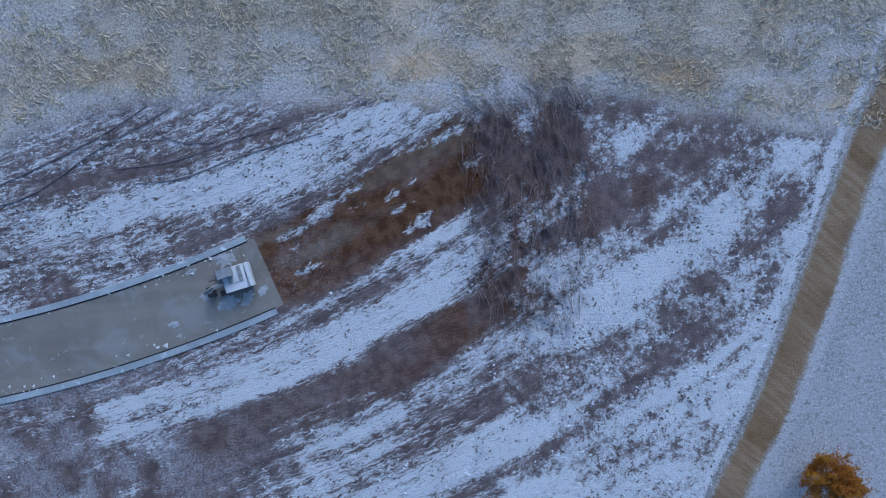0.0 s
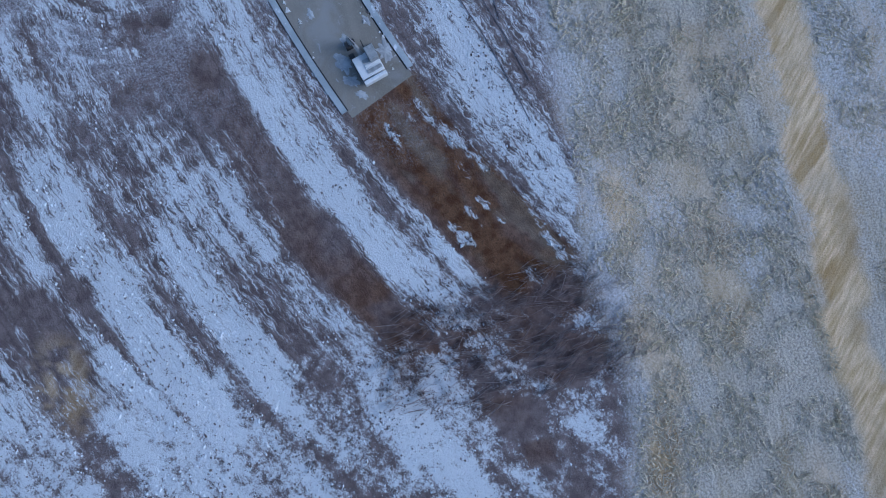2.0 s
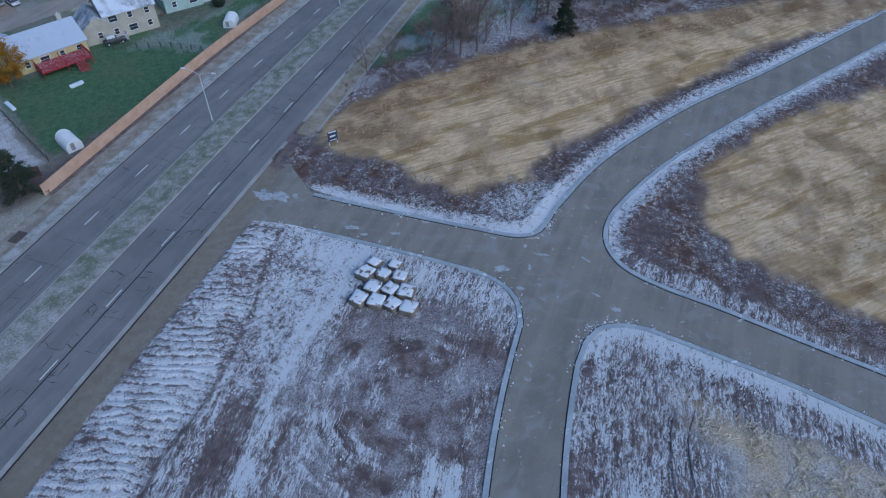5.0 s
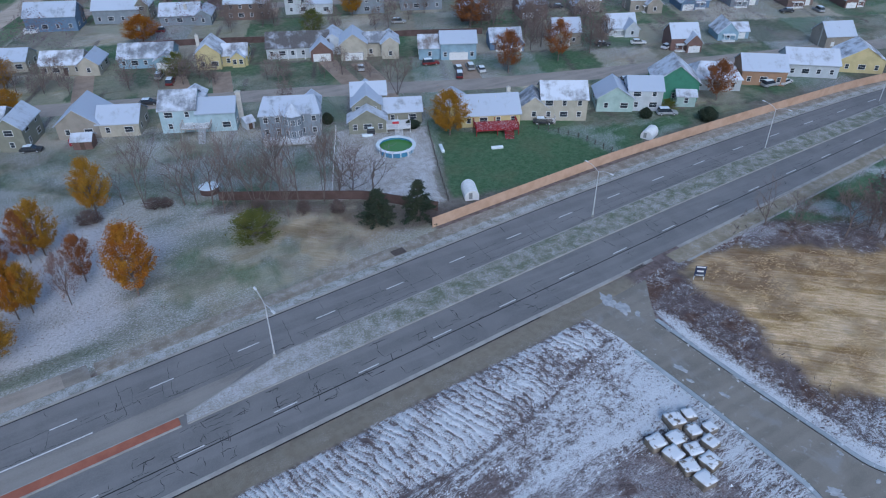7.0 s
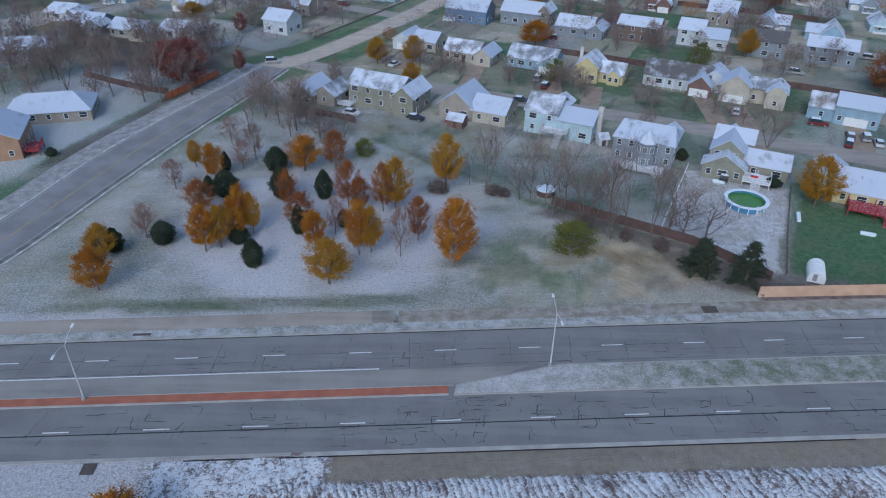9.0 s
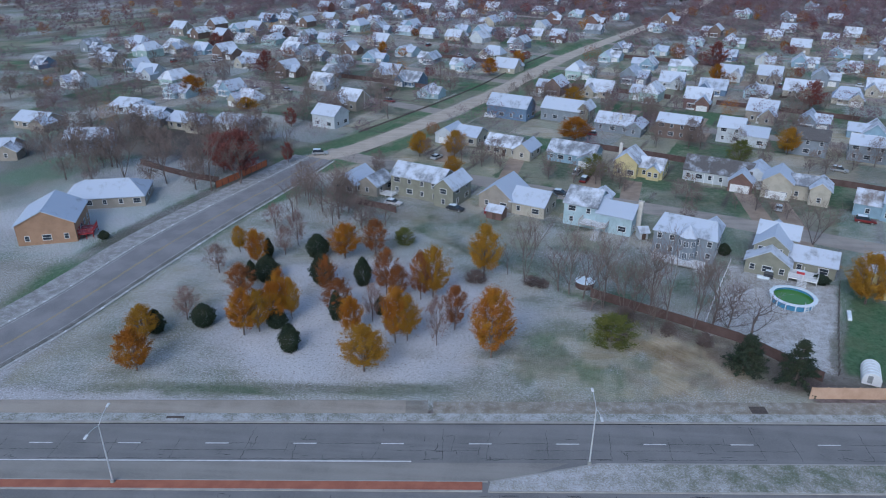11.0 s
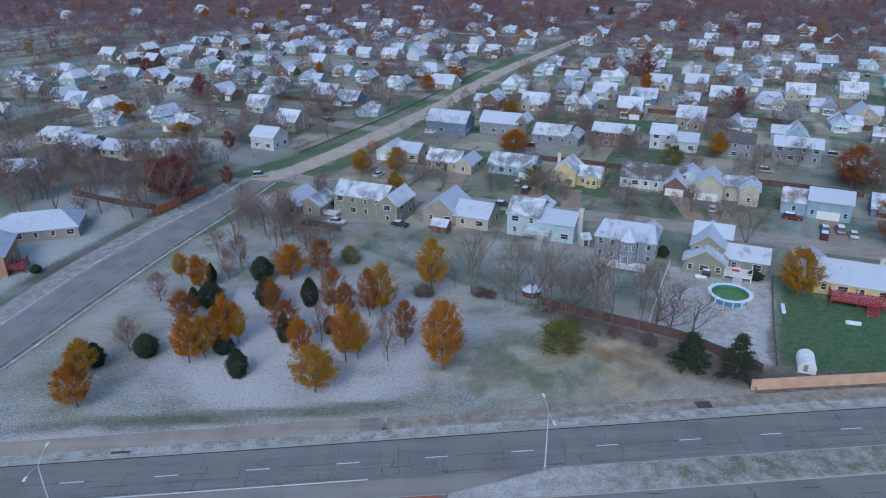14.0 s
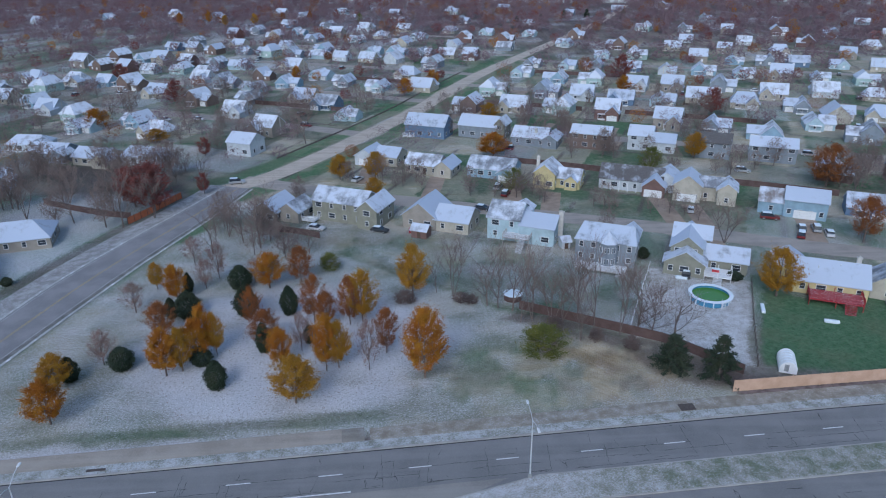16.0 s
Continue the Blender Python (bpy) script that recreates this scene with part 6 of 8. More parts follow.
def deck(root, x, y, w, d, z, mat, stairs=None, turn=0.0):
    """A raised timber deck with posts, rails and a flight of steps."""
    bm = bmesh.new()
    box(bm, 0, 0, z - 0.14, w, d, 0.26)
    dk = part("deck", bm_mesh("deck", bm, mat), root, "raised timber deck with thin snow", pose(x, y, 0, 0, 0, turn))
    for sx in (-1, 0, 1):
        for sy in (-1, 1):
            bm = bmesh.new()
            box(bm, sx * (w / 2 - 0.08), sy * (d / 2 - 0.08), (z + 0.95) / 2, 0.13, 0.13, z + 0.95)
            part("post", bm_mesh("post", bm, mat), dk)
    for k, (ax, ay, bx, by) in enumerate(((-1, -1, 1, -1), (-1, -1, -1, 1), (1, -1, 1, 1))):
        bm = bmesh.new()
        a, b = Vector((ax * w / 2, ay * d / 2, 0)), Vector((bx * w / 2, by * d / 2, 0))
        for hh in (0.25, 0.95):
            rod(bm, a + Vector((0, 0, z + hh)), b + Vector((0, 0, z + hh)), 0.06, 0.06, 4)
        m = int((b - a).length / 0.25)
        for q in range(1, m):
            c = a.lerp(b, q / m)
            box(bm, c.x, c.y, z + 0.6, 0.05, 0.05, 0.72)
        part("railing", bm_mesh("railing", bm, mat), dk)
    if stairs:
        sx, width = stairs
        m = max(3, int(z / 0.18))
        for q in range(m):
            bm = bmesh.new()
            box(bm, sx, -d / 2 - 0.15 - 0.27 * q, z - 0.09 - q * z / m, width, 0.27, 0.06)
            part("stair_tread", bm_mesh("stair_tread", bm, mat), dk)
        bm = bmesh.new()
        for side in (-1, 1):
            rod(bm, (sx + side * width / 2, -d / 2, z + 0.9), (sx + side * width / 2, -d / 2 - 0.27 * m, 0.95), 0.045, 0.045, 4)
            rod(bm, (sx + side * width / 2, -d / 2, z - 0.1), (sx + side * width / 2, -d / 2 - 0.27 * m, 0.05), 0.07, 0.07, 4)
        part("stair_rail", bm_mesh("stair_rail", bm, mat), dk)
    return dk


def house(x, y, label, turn=ROW):
    return thing("house", label, "house", pose(x, y, -0.02, 0, 0, turn), "houses")


# first row, its backs to the park and the main road
h = house(-25, 181, "small tan house with two snowy gables beside the park")
block(h, -1.5, 0, 7, 10, 3.0, "y", 0.7, "tan", 0)
block(h, 4.5, 1, 6, 8, 3.0, "y", 0.7, "tan", 1)

h = house(-6.6, 178.6, "long olive two-storey house with a snow-dusted roof")
block(h, -1, 0, 15, 8.2, 5.5, "x", 0.6, "olive", 1)
block(h, 8.2, -1, 5.5, 10, 5.2, "y", 0.85, "olive", 0, per=4)
deck(h, -8.5, -5.6, 4, 3, 0.7, M_TRIM)

h = house(16.2, 171.5, "tan house with a broad white gable and frosty roof")
block(h, -3.5, 1.5, 9, 11, 3.4, "y", 0.75, "tan", 0)
block(h, 5.0, 0.5, 9.0, 8.5, 3.2, "x", 0.6, "cream", 0)
deck(h, -2.5, -6.3, 4.2, 3, 0.5, M_REDWOOD)

h = house(36.2, 162.6, "pale blue two-storey house with a raised white deck")
block(h, -3.6, 0.8, 8.0, 9.0, 5.6, "x", 0.62, "pale_blue", 1)
block(h, 4.6, 0, 8.4, 8.0, 4.6, "x", 0.5, "pale_blue", 0)
block(h, -1.0, 3.5, 4.6, 6.0, 6.0, "y", 0.6, "pale_blue", 0, sides="b")
chimney(h, 9.4, 0.5, 7.4)
deck(h, 0.4, -5.4, 6.4, 3.2, 2.3, M_DECKWOOD, (1.6, 1.3))

h = house(53.6, 149.2, "grey two-storey house with a turret bay and white deck")
block(h, 0, 0, 13.0, 8.6, 5.6, "x", 0.55, "grey", 1, hip=1.2, per=2.6)
bm = bmesh.new()
bmesh.ops.create_cone(bm, cap_ends=True, segments=8, radius1=2.0, radius2=2.0, depth=5.8, matrix=Matrix.Translation((0.8, -4.6, 2.9)))
bay = part("bay", bm_mesh("bay", bm, WALLS["grey"]), h, "octagonal grey bay")
bm = bmesh.new()
bmesh.ops.create_cone(bm, cap_ends=True, segments=8, radius1=2.4, radius2=0.05, depth=2.3, matrix=Matrix.Translation((0.8, -4.6, 6.95)))
part("bay_roof", bm_mesh("bay_roof", bm, ROOFS[0]), h)
for ang in (-45, 0, 45):
    for zz in (1.7, 4.3):
        put_window(bay, 0.8 + 1.9 * math.sin(radians(ang)), -4.6 - 1.9 * math.cos(radians(ang)), zz, ang)
block(h, 4.6, 2.5, 3.6, 5, 5.8, "y", 0.8, "grey", 0, sides="b")
deck(h, 0, -7.2, 11, 4, 0.7, M_DECKWOOD, (4.2, 1.5))

h = house(73.2, 142.8, "olive house with a tall snowy gable and low wing")
block(h, -3.6, 1.6, 6.6, 9.6, 5.2, "y", 0.75, "olive", 0, per=3.0)
block(h, 4.4, 1.4, 9.0, 7.4, 3.0, "x", 0.5, "olive", 0)
block(h, -3.6, -4.6, 8.4, 4.2, 3.0, "y", 0.62, "olive", 0, per=2.4)
block(h, -3.0, 4.5, 8.0, 5.0, 5.8, "x", 0.8, "olive", 0, sides="b")
deck(h, 3.2, -5.0, 5.4, 4.4, 1.2, M_TRIM, (0.0, 1.6))

h = house(93.2, 131.8, "yellow one-storey house with a large snowy roof")
block(h, 1.5, 0, 13.5, 9.4, 3.0, "x", 0.62, "yellow", 0)
block(h, -6.0, 5.0, 6.0, 7.0, 3.0, "y", 0.75, "yellow", 0, sides="b", hip=1.5)
chimney(h, 6.5, 1.6, 6.6, 0.8)
vents(h, (-1, -2, 5.0), (3, -1, 5.4))
deck(h, 2.2, -7.4, 9.6, 4.6, 1.5, M_REDWOOD, (2.4, 1.8))

h = house(109.5, 125.2, "cream two-storey house with a white chimney wall", -32)
block(h, 1.6, 0, 10.5, 8.6, 5.4, "x", 0.6, "cream", 0)
block(h, -5.2, -0.5, 6.0, 7.4, 3.4, "y", 0.75, "cream", 1)
deck(h, -2.4, -5.4, 4.0, 2.4, 0.6, M_DECKWOOD)
h = house(126.0, 120.5, "mint green house with white trim and snowy roof", -34)
block(h, -2.0, 0, 8.5, 8.0, 3.4, "y", 0.65, "mint", 0)
block(h, 5.0, 0.5, 8.0, 7.5, 5.2, "x", 0.55, "white", 0)
h = house(141.5, 119.0, "dark green house with a steep snow-covered roof", -36)
block(h, 0, 0, 10.5, 9.5, 5.0, "y", 0.75, "green", 0)
block(h, 2.0, -6.0, 4.5, 3.5, 2.8, "x", 0.5, "mint", 0)
h = house(155.5, 118.5, "white house with a snowy hipped roof", -36)
block(h, 0, 0, 12, 9, 3.2, "x", 0.6, "white", 0, hip=2.5)
h = house(168.5, 114.5, "brown brick house with a snowy roof", -38)
block(h, 0, 0, 11, 9, 4.0, "x", 0.6, "orange_brick", 0)
h = house(184, 111.5, "white house with a snowy roof near the fence", -40)
block(h, 0, 0, 13, 9, 3.6, "x", 0.6, "white", 0)
h = house(198, 106.5, "yellow house with a snowy roof near the fence", -42)
block(h, 0, 0, 11, 9, 3.6, "y", 0.6, "yellow", 0)

# second row, facing the first street
h = house(-0.5, 228.5, "white house with a snowy roof behind yellow trees")
block(h, -2.5, -1, 7, 9, 3.2, "y", 0.65, "white", 0)
block(h, 4.0, 0.5, 8, 8, 3.2, "x", 0.55, "cream", 0)
garage(h, -2.5, -5.54, 4.2)
h = house(16.5, 216.8, "cream bungalow with dark shutters and snowy roof")
block(h, -2.0, 0, 11, 8.0, 3.1, "x", 0.6, "cream", 0, per=2.6)
block(h, 5.4, -0.8, 5.4, 8.8, 3.1, "y", 0.75, "cream", 0)
door(h, -1.0, -4.05)
h = house(36.0, 210.8, "pale blue bungalow with a snow-dusted roof and white garage")
block(h, -1, 0.6, 14.5, 8.6, 3.1, "x", 0.6, "sky", 1, per=2.7)
block(h, 4.8, -3.8, 5.6, 4.4, 2.9, "y", 0.5, "sky", 0, sides="r")
garage(h, 4.8, -6.05)
h = house(53.0, 200.6, "bright yellow gabled house with dark shutters")
block(h, -3.2, -0.5, 6.4, 9.0, 4.6, "y", 0.8, "yellow", 0, per=2.6)
block(h, 3.4, 0.6, 6.8, 6.8, 3.2, "x", 0.6, "yellow", 0)
block(h, 4.4, -2.8, 3.4, 2.6, 2.9, "y", 0.8, "yellow", 0, sides="f", per=1.4)
chimney(h, -6.6, 1.5, 7.6, 0.8)
h = house(74.5, 196.3, "large white house with porch and red-gabled garage")
block(h, -1.0, 0.8, 17.5, 9.0, 3.3, "x", 0.66, "white", 2, per=2.6)
block(h, 5.8, -4.6, 6.0, 5.0, 3.0, "y", 0.85, "brick", 0, sides="r")
garage(h, 5.8, -7.15, 4.9)
block(h, 8.8, 2.4, 5.0, 8.6, 4.2, "y", 0.7, "white", 0, sides="rb")
for k in range(5):
    bm = bmesh.new()
    rod(bm, (-8.6 + 2.4 * k, -4.9, 0), (-8.6 + 2.4 * k, -4.9, 2.9), 0.09, 0.09, 8)
    part("porch_post", bm_mesh("porch_post", bm, M_TRIM), h)
h = house(91.0, 186.0, "cream double-gabled house with a white garage")
block(h, -4.6, -0.8, 7.2, 8.4, 4.8, "y", 0.72, "cream", 0)
block(h, 2.2, 0.8, 8.0, 6.6, 4.2, "x", 0.55, "cream", 1)
block(h, 5.6, -1.2, 4.8, 7.6, 4.4, "y", 0.72, "cream", 0)
garage(h, -4.6, -5.04, 5.0)
h = house(109.0, 174.0, "pale blue house with dark shutters and snowy roof", -28)
block(h, -4.6, 0.2, 6.2, 8.0, 3.4, "x", 0.6, "sky", 3)
block(h, 3.4, -0.4, 10.0, 8.4, 4.8, "x", 0.5, "sky", 0, per=2.4)
garage(h, 3.4, -4.66, 5.2)

# third row and beyond, one call each where the house stands out
h = house(17.0, 261.5, "dark blue barn-shaped house with a frosty roof")
block(h, 0, 0, 15.5, 8.6, 4.8, "x", 0.75, "blue", 1)
deck(h, -6, -5.3, 4, 2, 0.6, M_TRIM)
h = house(37.0, 259.0, "grey-green long house with a white dusted roof")
block(h, -1, 0, 14.5, 8.4, 4.6, "x", 0.7, "grey", 0)
block(h, 7.2, 0.3, 4.0, 8.0, 5.4, "y", 1.1, "olive", 0)
h = house(54.5, 246.5, "grey-blue bungalow with a broad snowy roof")
block(h, -1.5, 0, 12.5, 9.0, 3.2, "x", 0.6, "grey", 0)
block(h, 6.0, -1.0, 5.0, 9.4, 3.2, "y", 0.65, "grey", 0)
chimney(h, 0.5, -2.5, 5.8, 0.8)
h = house(73.0, 241.0, "brown two-storey house with a snow-dusted roof")
block(h, 0, 0, 13.5, 8.2, 5.4, "x", 0.5, "brown", 0)
h = house(92.0, 236.5, "white two-storey house with a snowy roof")
block(h, -3, 0.5, 8.0, 8.4, 5.2, "x", 0.6, "white", 0)
block(h, 4.5, -0.5, 8.0, 8.0, 3.6, "x", 0.55, "white", 0)
h = house(109.5, 226.5, "dark purple-grey two-storey house with a dusted roof")
block(h, 0, 0, 11.5, 8.4, 5.4, "x", 0.55, "grey", 2)
h = house(127.0, 220.5, "dark grey two-storey house with a snowy roof")
block(h, 0, 0, 14.0, 8.4, 5.2, "x", 0.5, "grey", 0)

# west of the crossing road
h = house(-87.0, 167.0, "low tan house with a large white hipped roof", 15)
block(h, 0, 0, 19, 11, 2.9, "x", 0.5, "tan", 0, hip=4.5)
h = house(-89.5, 146.5, "orange brick two-storey house with a snowy roof", 18)
block(h, 0, 0, 12, 13, 4.8, "y", 0.5, "orange_brick", 0)
deck(h, 7.6, -3, 3.2, 5.0, 1.4, M_REDWOOD)
for hx, hy, col, turn in ((-124, 255, "white", -10), (-111, 243.5, "grey", -14), (-93.5, 236, "cream", -18), (-78, 236, "white", -14), (-146, 232, "tan", -14), (-118, 214, "grey", 10), (-140, 200, "tan", 12)):
    h = house(hx, hy, col + " bungalow with a wide snowy roof among bare trees", turn)
    block(h, 0, 0, 13, 9, 2.9, "x", 0.5, col, 0, hip=2.0 if col == "white" else 0.0)
    block(h, 5.5, -3.5, 6, 6, 2.8, "y", 0.6, col, 0, sides="f")
h = house(-46.5, 243.5, "white gabled house at the street corner")
block(h, 0, 0, 9.5, 8.5, 4.6, "x", 0.6, "white", 0)


# ---- the rest of the neighbourhood: a dozen kinds of house along the streets
def kinds():
    r = random.Random(3)
    made = []
    specs = [("white", 0, 0.0), ("sky", 0, 0.0), ("cream", 0, 2.5), ("grey", 1, 0.0), ("tan", 0, 0.0), ("pale_blue", 0, 0.0), ("brick", 0, 0.0), ("mint", 0, 2.0),
             ("cream", 0, 0.0), ("grey", 1, 0.0), ("blue", 1, 0.0), ("brown", 0, 0.0)]
    for k, (col, rf, hip) in enumerate(specs):
        root = thing("house", col.replace("_", " ") + " house with a snow-covered roof among bare trees", "house", pose(0, 0, 0), "houses")
        w, d, hh = r.uniform(10.0, 13.5), r.uniform(8, 9.6), r.choice((2.7, 2.9, 3.0, 4.4))
        if k % 2:
            block(root, -1.5, 0, w * 0.62, d + 2, hh, "y", r.uniform(0.75, 0.95), col, rf, hip, sides="fb", per=4.2, far=True)
            block(root, w * 0.30, 0.6, w * 0.55, d - 1.0, min(hh, 3.2), "x", 0.6, col, 0, sides="fb", per=4.2, far=True)
            garage(root, w * 0.30, -d / 2 + 1.05, 4.0)
        else:
            block(root, 0, 0, w, d, hh, "x", r.uniform(0.65, 0.85), col, rf, hip, sides="fb", per=4.2, far=True)
            s = r.choice((-1, 1))
            block(root, s * (w / 2 - 2.4), -d / 2 + 0.2, 5.4, 5.5, min(hh, 3.4), "y", 0.95, col, 0, sides="f", per=6, far=True)
            if k % 4:
                garage(root, s * (w / 2 - 2.4), -d / 2 - 2.6, 4.2)
        bm = bmesh.new()
        box(bm, 0, 0, 2.35, 4.4, 1.8, 0.16)
        for px in (-2.0, 0, 2.0):
            box(bm, px, -0.8, 1.15, 0.13, 0.13, 2.3)
        box(bm, 0, 0, 0.16, 4.4, 1.8, 0.3)
        part("porch", bm_mesh("porch", bm, M_TRIM), root, "white open porch", pose(-w * 0.12 if k % 2 == 0 else -1.5, (-d / 2 if k % 2 == 0 else -d / 2 - 1) - 0.9, 0))
        if k % 4 == 0:
            chimney(root, w / 2 - 0.3, 1.0, hh + 2.8, 0.7)
        made.append(root)
    return made


TAKEN = [(o.matrix_basis.translation.x, o.matrix_basis.translation.y) for o in bpy.data.objects if o.get("category") == "house"]
KINDS = kinds()
TAKEN += [(127.5, 171.5), (145.5, 166.0), (165.0, 163.5), (171.0, 144.0), (190.0, 143.0)]


def rows():
    r = random.Random(11)
    n = 0
    east = [(159, 120, 330, 0), (200, 118, 340, 180), (241, -100, 340, 0), (286, -100, 340, 180), (322, -100, 345, 0), (365, -100, 350, 180), (408, -100, 350, 0), (452, -100, 350, 180), (494, -100, 350, 0), (538, -100, 350, 180), (600, -60, 380, 0), (690, -20, 420, 0)]
    west = [(216, -330, -150, 0), (260, -345, -128, 180), (279, -345, -126, 0), (322, -350, -126, 180), (350, -350, -126, 0), (394, -350, -128, 180), (423, -350, -128, 0), (466, -350, -128, 180), (495, -350, -128, 0), (538, -350, -128, 180), (610, -380, -140, 0)]
    # the nearer rows: front of each house, and its kind
    for x, y, k in ((33.6, 298, 11), (53, 296, 8), (71.4, 290, 7), (88.6, 280, 6), (107, 262, 4), (121.6, 253, 9), (135.6, 241.5, 1), (161.6, 255, 5),
                    (48, 331, 7), (71.7, 324, 3), (87, 317, 0), (101.3, 305, 10), (117.7, 300, 5), (136.4, 305, 8), (151, 293, 2), (169, 283, 9),
                    (68.6, 377, 5), (83.4, 358, 1), (100, 350, 7), (117.8, 336, 0), (132.7, 329, 4), (156, 328, 3), (172, 310, 8)):
        TAKEN.append((x + 1.7, y + 3.6))
        copy_thing(KINDS[k], pose(x + 1.7, y + 3.6, -0.02, 0, 0, ROW + r.uniform(-4, 4)) @ Matrix.Diagonal((0.95 * r.choice((1, -1)), 0.95, 0.95, 1)))
    for x, y, k in ((-45, 265, 4), (-27, 308.6, 10), (-38, 322, 8), (-6.5, 345.7, 5), (8.5, 378, 2), (22.9, 410, 3), (-64, 298.6, 0), (-85, 321.7, 11), (-67, 347, 5), (-98.7, 378, 0), (-83, 362, 3),
                    (-109, 341, 8), (-52, 360, 1), (-100, 284, 1), (-85.6, 265.9, 2), (-118, 277, 5), (-128, 295, 7), (-146, 311, 0), (-160, 326, 1), (-178, 336, 8), (-193, 358, 9), (-188, 389, 2),
                    (-167, 290, 0), (-24, 360.7, 9), (-37.5, 380, 5), (-56, 413, 8), (-64, 322, 9)):
        TAKEN.append((x + 1.7, y + 3.6))
        copy_thing(KINDS[k], pose(x + 1.7, y + 3.6, -0.02, 0, 0, ROW + r.uniform(-6, 6)) @ Matrix.Diagonal((0.92 * r.choice((1, -1)), 0.92, 0.92, 1)))
    for v, u0, u1, turn in east + west:
        u = u0 + r.uniform(0, 6)
        while u < u1:
            x, y = grid(u, v + r.uniform(-3, 3))
            far = y + 0.25 * x
            gap = r.uniform(15.5, 21) * (1 if far < 470 else 1.9 if far < 640 else 3.2)
            u += gap
            if all((x - a) ** 2 + (y - b) ** 2 > 15.5**2 for a, b in TAKEN) and not (x > 150 and y < 118) and r.random() > 0.05 and y > 100 and not (-110 < u < 48 and 262 < v < 372) and not (-190 < x and u < -118 and y < 362):
                TAKEN.append((x, y))
                s = r.uniform(0.80, 1.0)
                m = pose(x, y, -0.02, 0, 0, ROW + turn + r.uniform(-5, 5) + (90 if r.random() < 0.12 else 0)) @ Matrix.Diagonal((s * r.choice((1, -1)), s, s, 1))
                k = r.randrange(len(KINDS))
                copy_thing(KINDS[k], m)
                n += 1
    for x, y, turn in ((206, 62, 20), (229, 61, 30), (220, 29, 10), (201, 18, 15), (243, 24, 5), (213, 70, 0), (246, 12, 0), (236, 45, 20), (262, 40, 20), (270, 5, 0), (255, 70, 40), (285, 60, 30), (190, -14, 0), (240, -20, 0), (127.5, 171.5, -25), (145.5, 166, -26), (165, 163.5, -24), (171, 144, -28), (190, 143, -30)):
        copy_thing(KINDS[(int(x) + 3) % 12], pose(x, y, -0.02, 0, 0, turn if y > 100 else turn + 40 + 90 * (int(y) % 2)) @ Matrix.Diagonal((0.8, 0.8, 0.85, 1)))
        TAKEN.append((x, y))
    return n


rows()
for root in KINDS:  # the patterns themselves stand as ordinary houses far in the rows
    k = KINDS.index(root)
    root.matrix_basis = pose(-330 + 55 * k, 700 + 25 * (k % 3), -0.02, 0, 0, ROW)

# ---------------------------------------------------------------- trees
def tubes(segs, sides=4):
    """Tapered limbs as one mesh: segments of start, end and two radii."""
    verts, faces = [], []
    for a, b, r0, r1 in segs:
        d = (b - a).normalized()
        s = d.orthogonal().normalized()
        t = d.cross(s)
        k = len(verts)
        for p, r in ((a, r0), (b, r1)):
            for q in range(sides):
                ang = 2 * math.pi * q / sides
                verts.append(tuple(p + (s * math.cos(ang) + t * math.sin(ang)) * r))
        faces += [(k + q, k + (q + 1) % sides, k + sides + (q + 1) % sides, k + sides + q) for q in range(sides)]
    return verts, faces


def grow(r, start, heading, length, radius, depth, out, spread, twigs):
    """Branches that fork and thin towards their ends."""
    a = start
    for k in range(3):
        b = a + heading * (length / 3)
        out.append((a, b, radius * (1 - 0.16 * k), radius * (1 - 0.16 * (k + 1))))
        a = b
        heading = (heading + Vector((r.gauss(0, 0.10), r.gauss(0, 0.10), 0.05))).normalized()
        if depth > 0 and k > 0 or depth > 2:
            for _ in range(twigs):
                side = Vector((r.gauss(0, 1), r.gauss(0, 1), r.uniform(0.1, 0.9))).normalized()
                grow(r, a, (heading * (1 - spread) + side * spread).normalized(), length * r.uniform(0.5, 0.75), radius * 0.5, depth - 1, out, spread, twigs)


def leaves(points, size, r, droop=0.0, single=False):
    """Small folded leaf sprays, one at each point."""
    n = len(points)
    g = np.random.default_rng(r.randrange(10**6))
    d1 = g.normal(size=(n, 3))
    d1[:, 2] = d1[:, 2] * 0.6 - droop
    d1 /= np.linalg.norm(d1, axis=1)[:, None]
    d2 = np.cross(d1, g.normal(size=(n, 3)))
    d2 /= np.linalg.norm(d2, axis=1)[:, None] + 1e-9
    s = size * g.uniform(0.6, 1.4, (n, 1))
    p = np.asarray(points)
    up = np.cross(d1, d2) * s * 0.3
    if single:
        v = np.stack([p - d1 * s, p + d2 * s * 0.5 + up, p + d1 * s * 0.8 - d2 * s * 0.3], 1).reshape(-1, 3)
        return v.tolist(), np.arange(3 * n).reshape(-1, 3).tolist()
    v = np.stack([p - d1 * s, p + d2 * s * 0.55 + up, p + d1 * s, p - d2 * s * 0.55 + up], 1).reshape(-1, 3)
    k = np.arange(n)[:, None] * 4
    f = np.concatenate([k + [0, 1, 2], k + [0, 2, 3]]).tolist()
    return v.tolist(), f


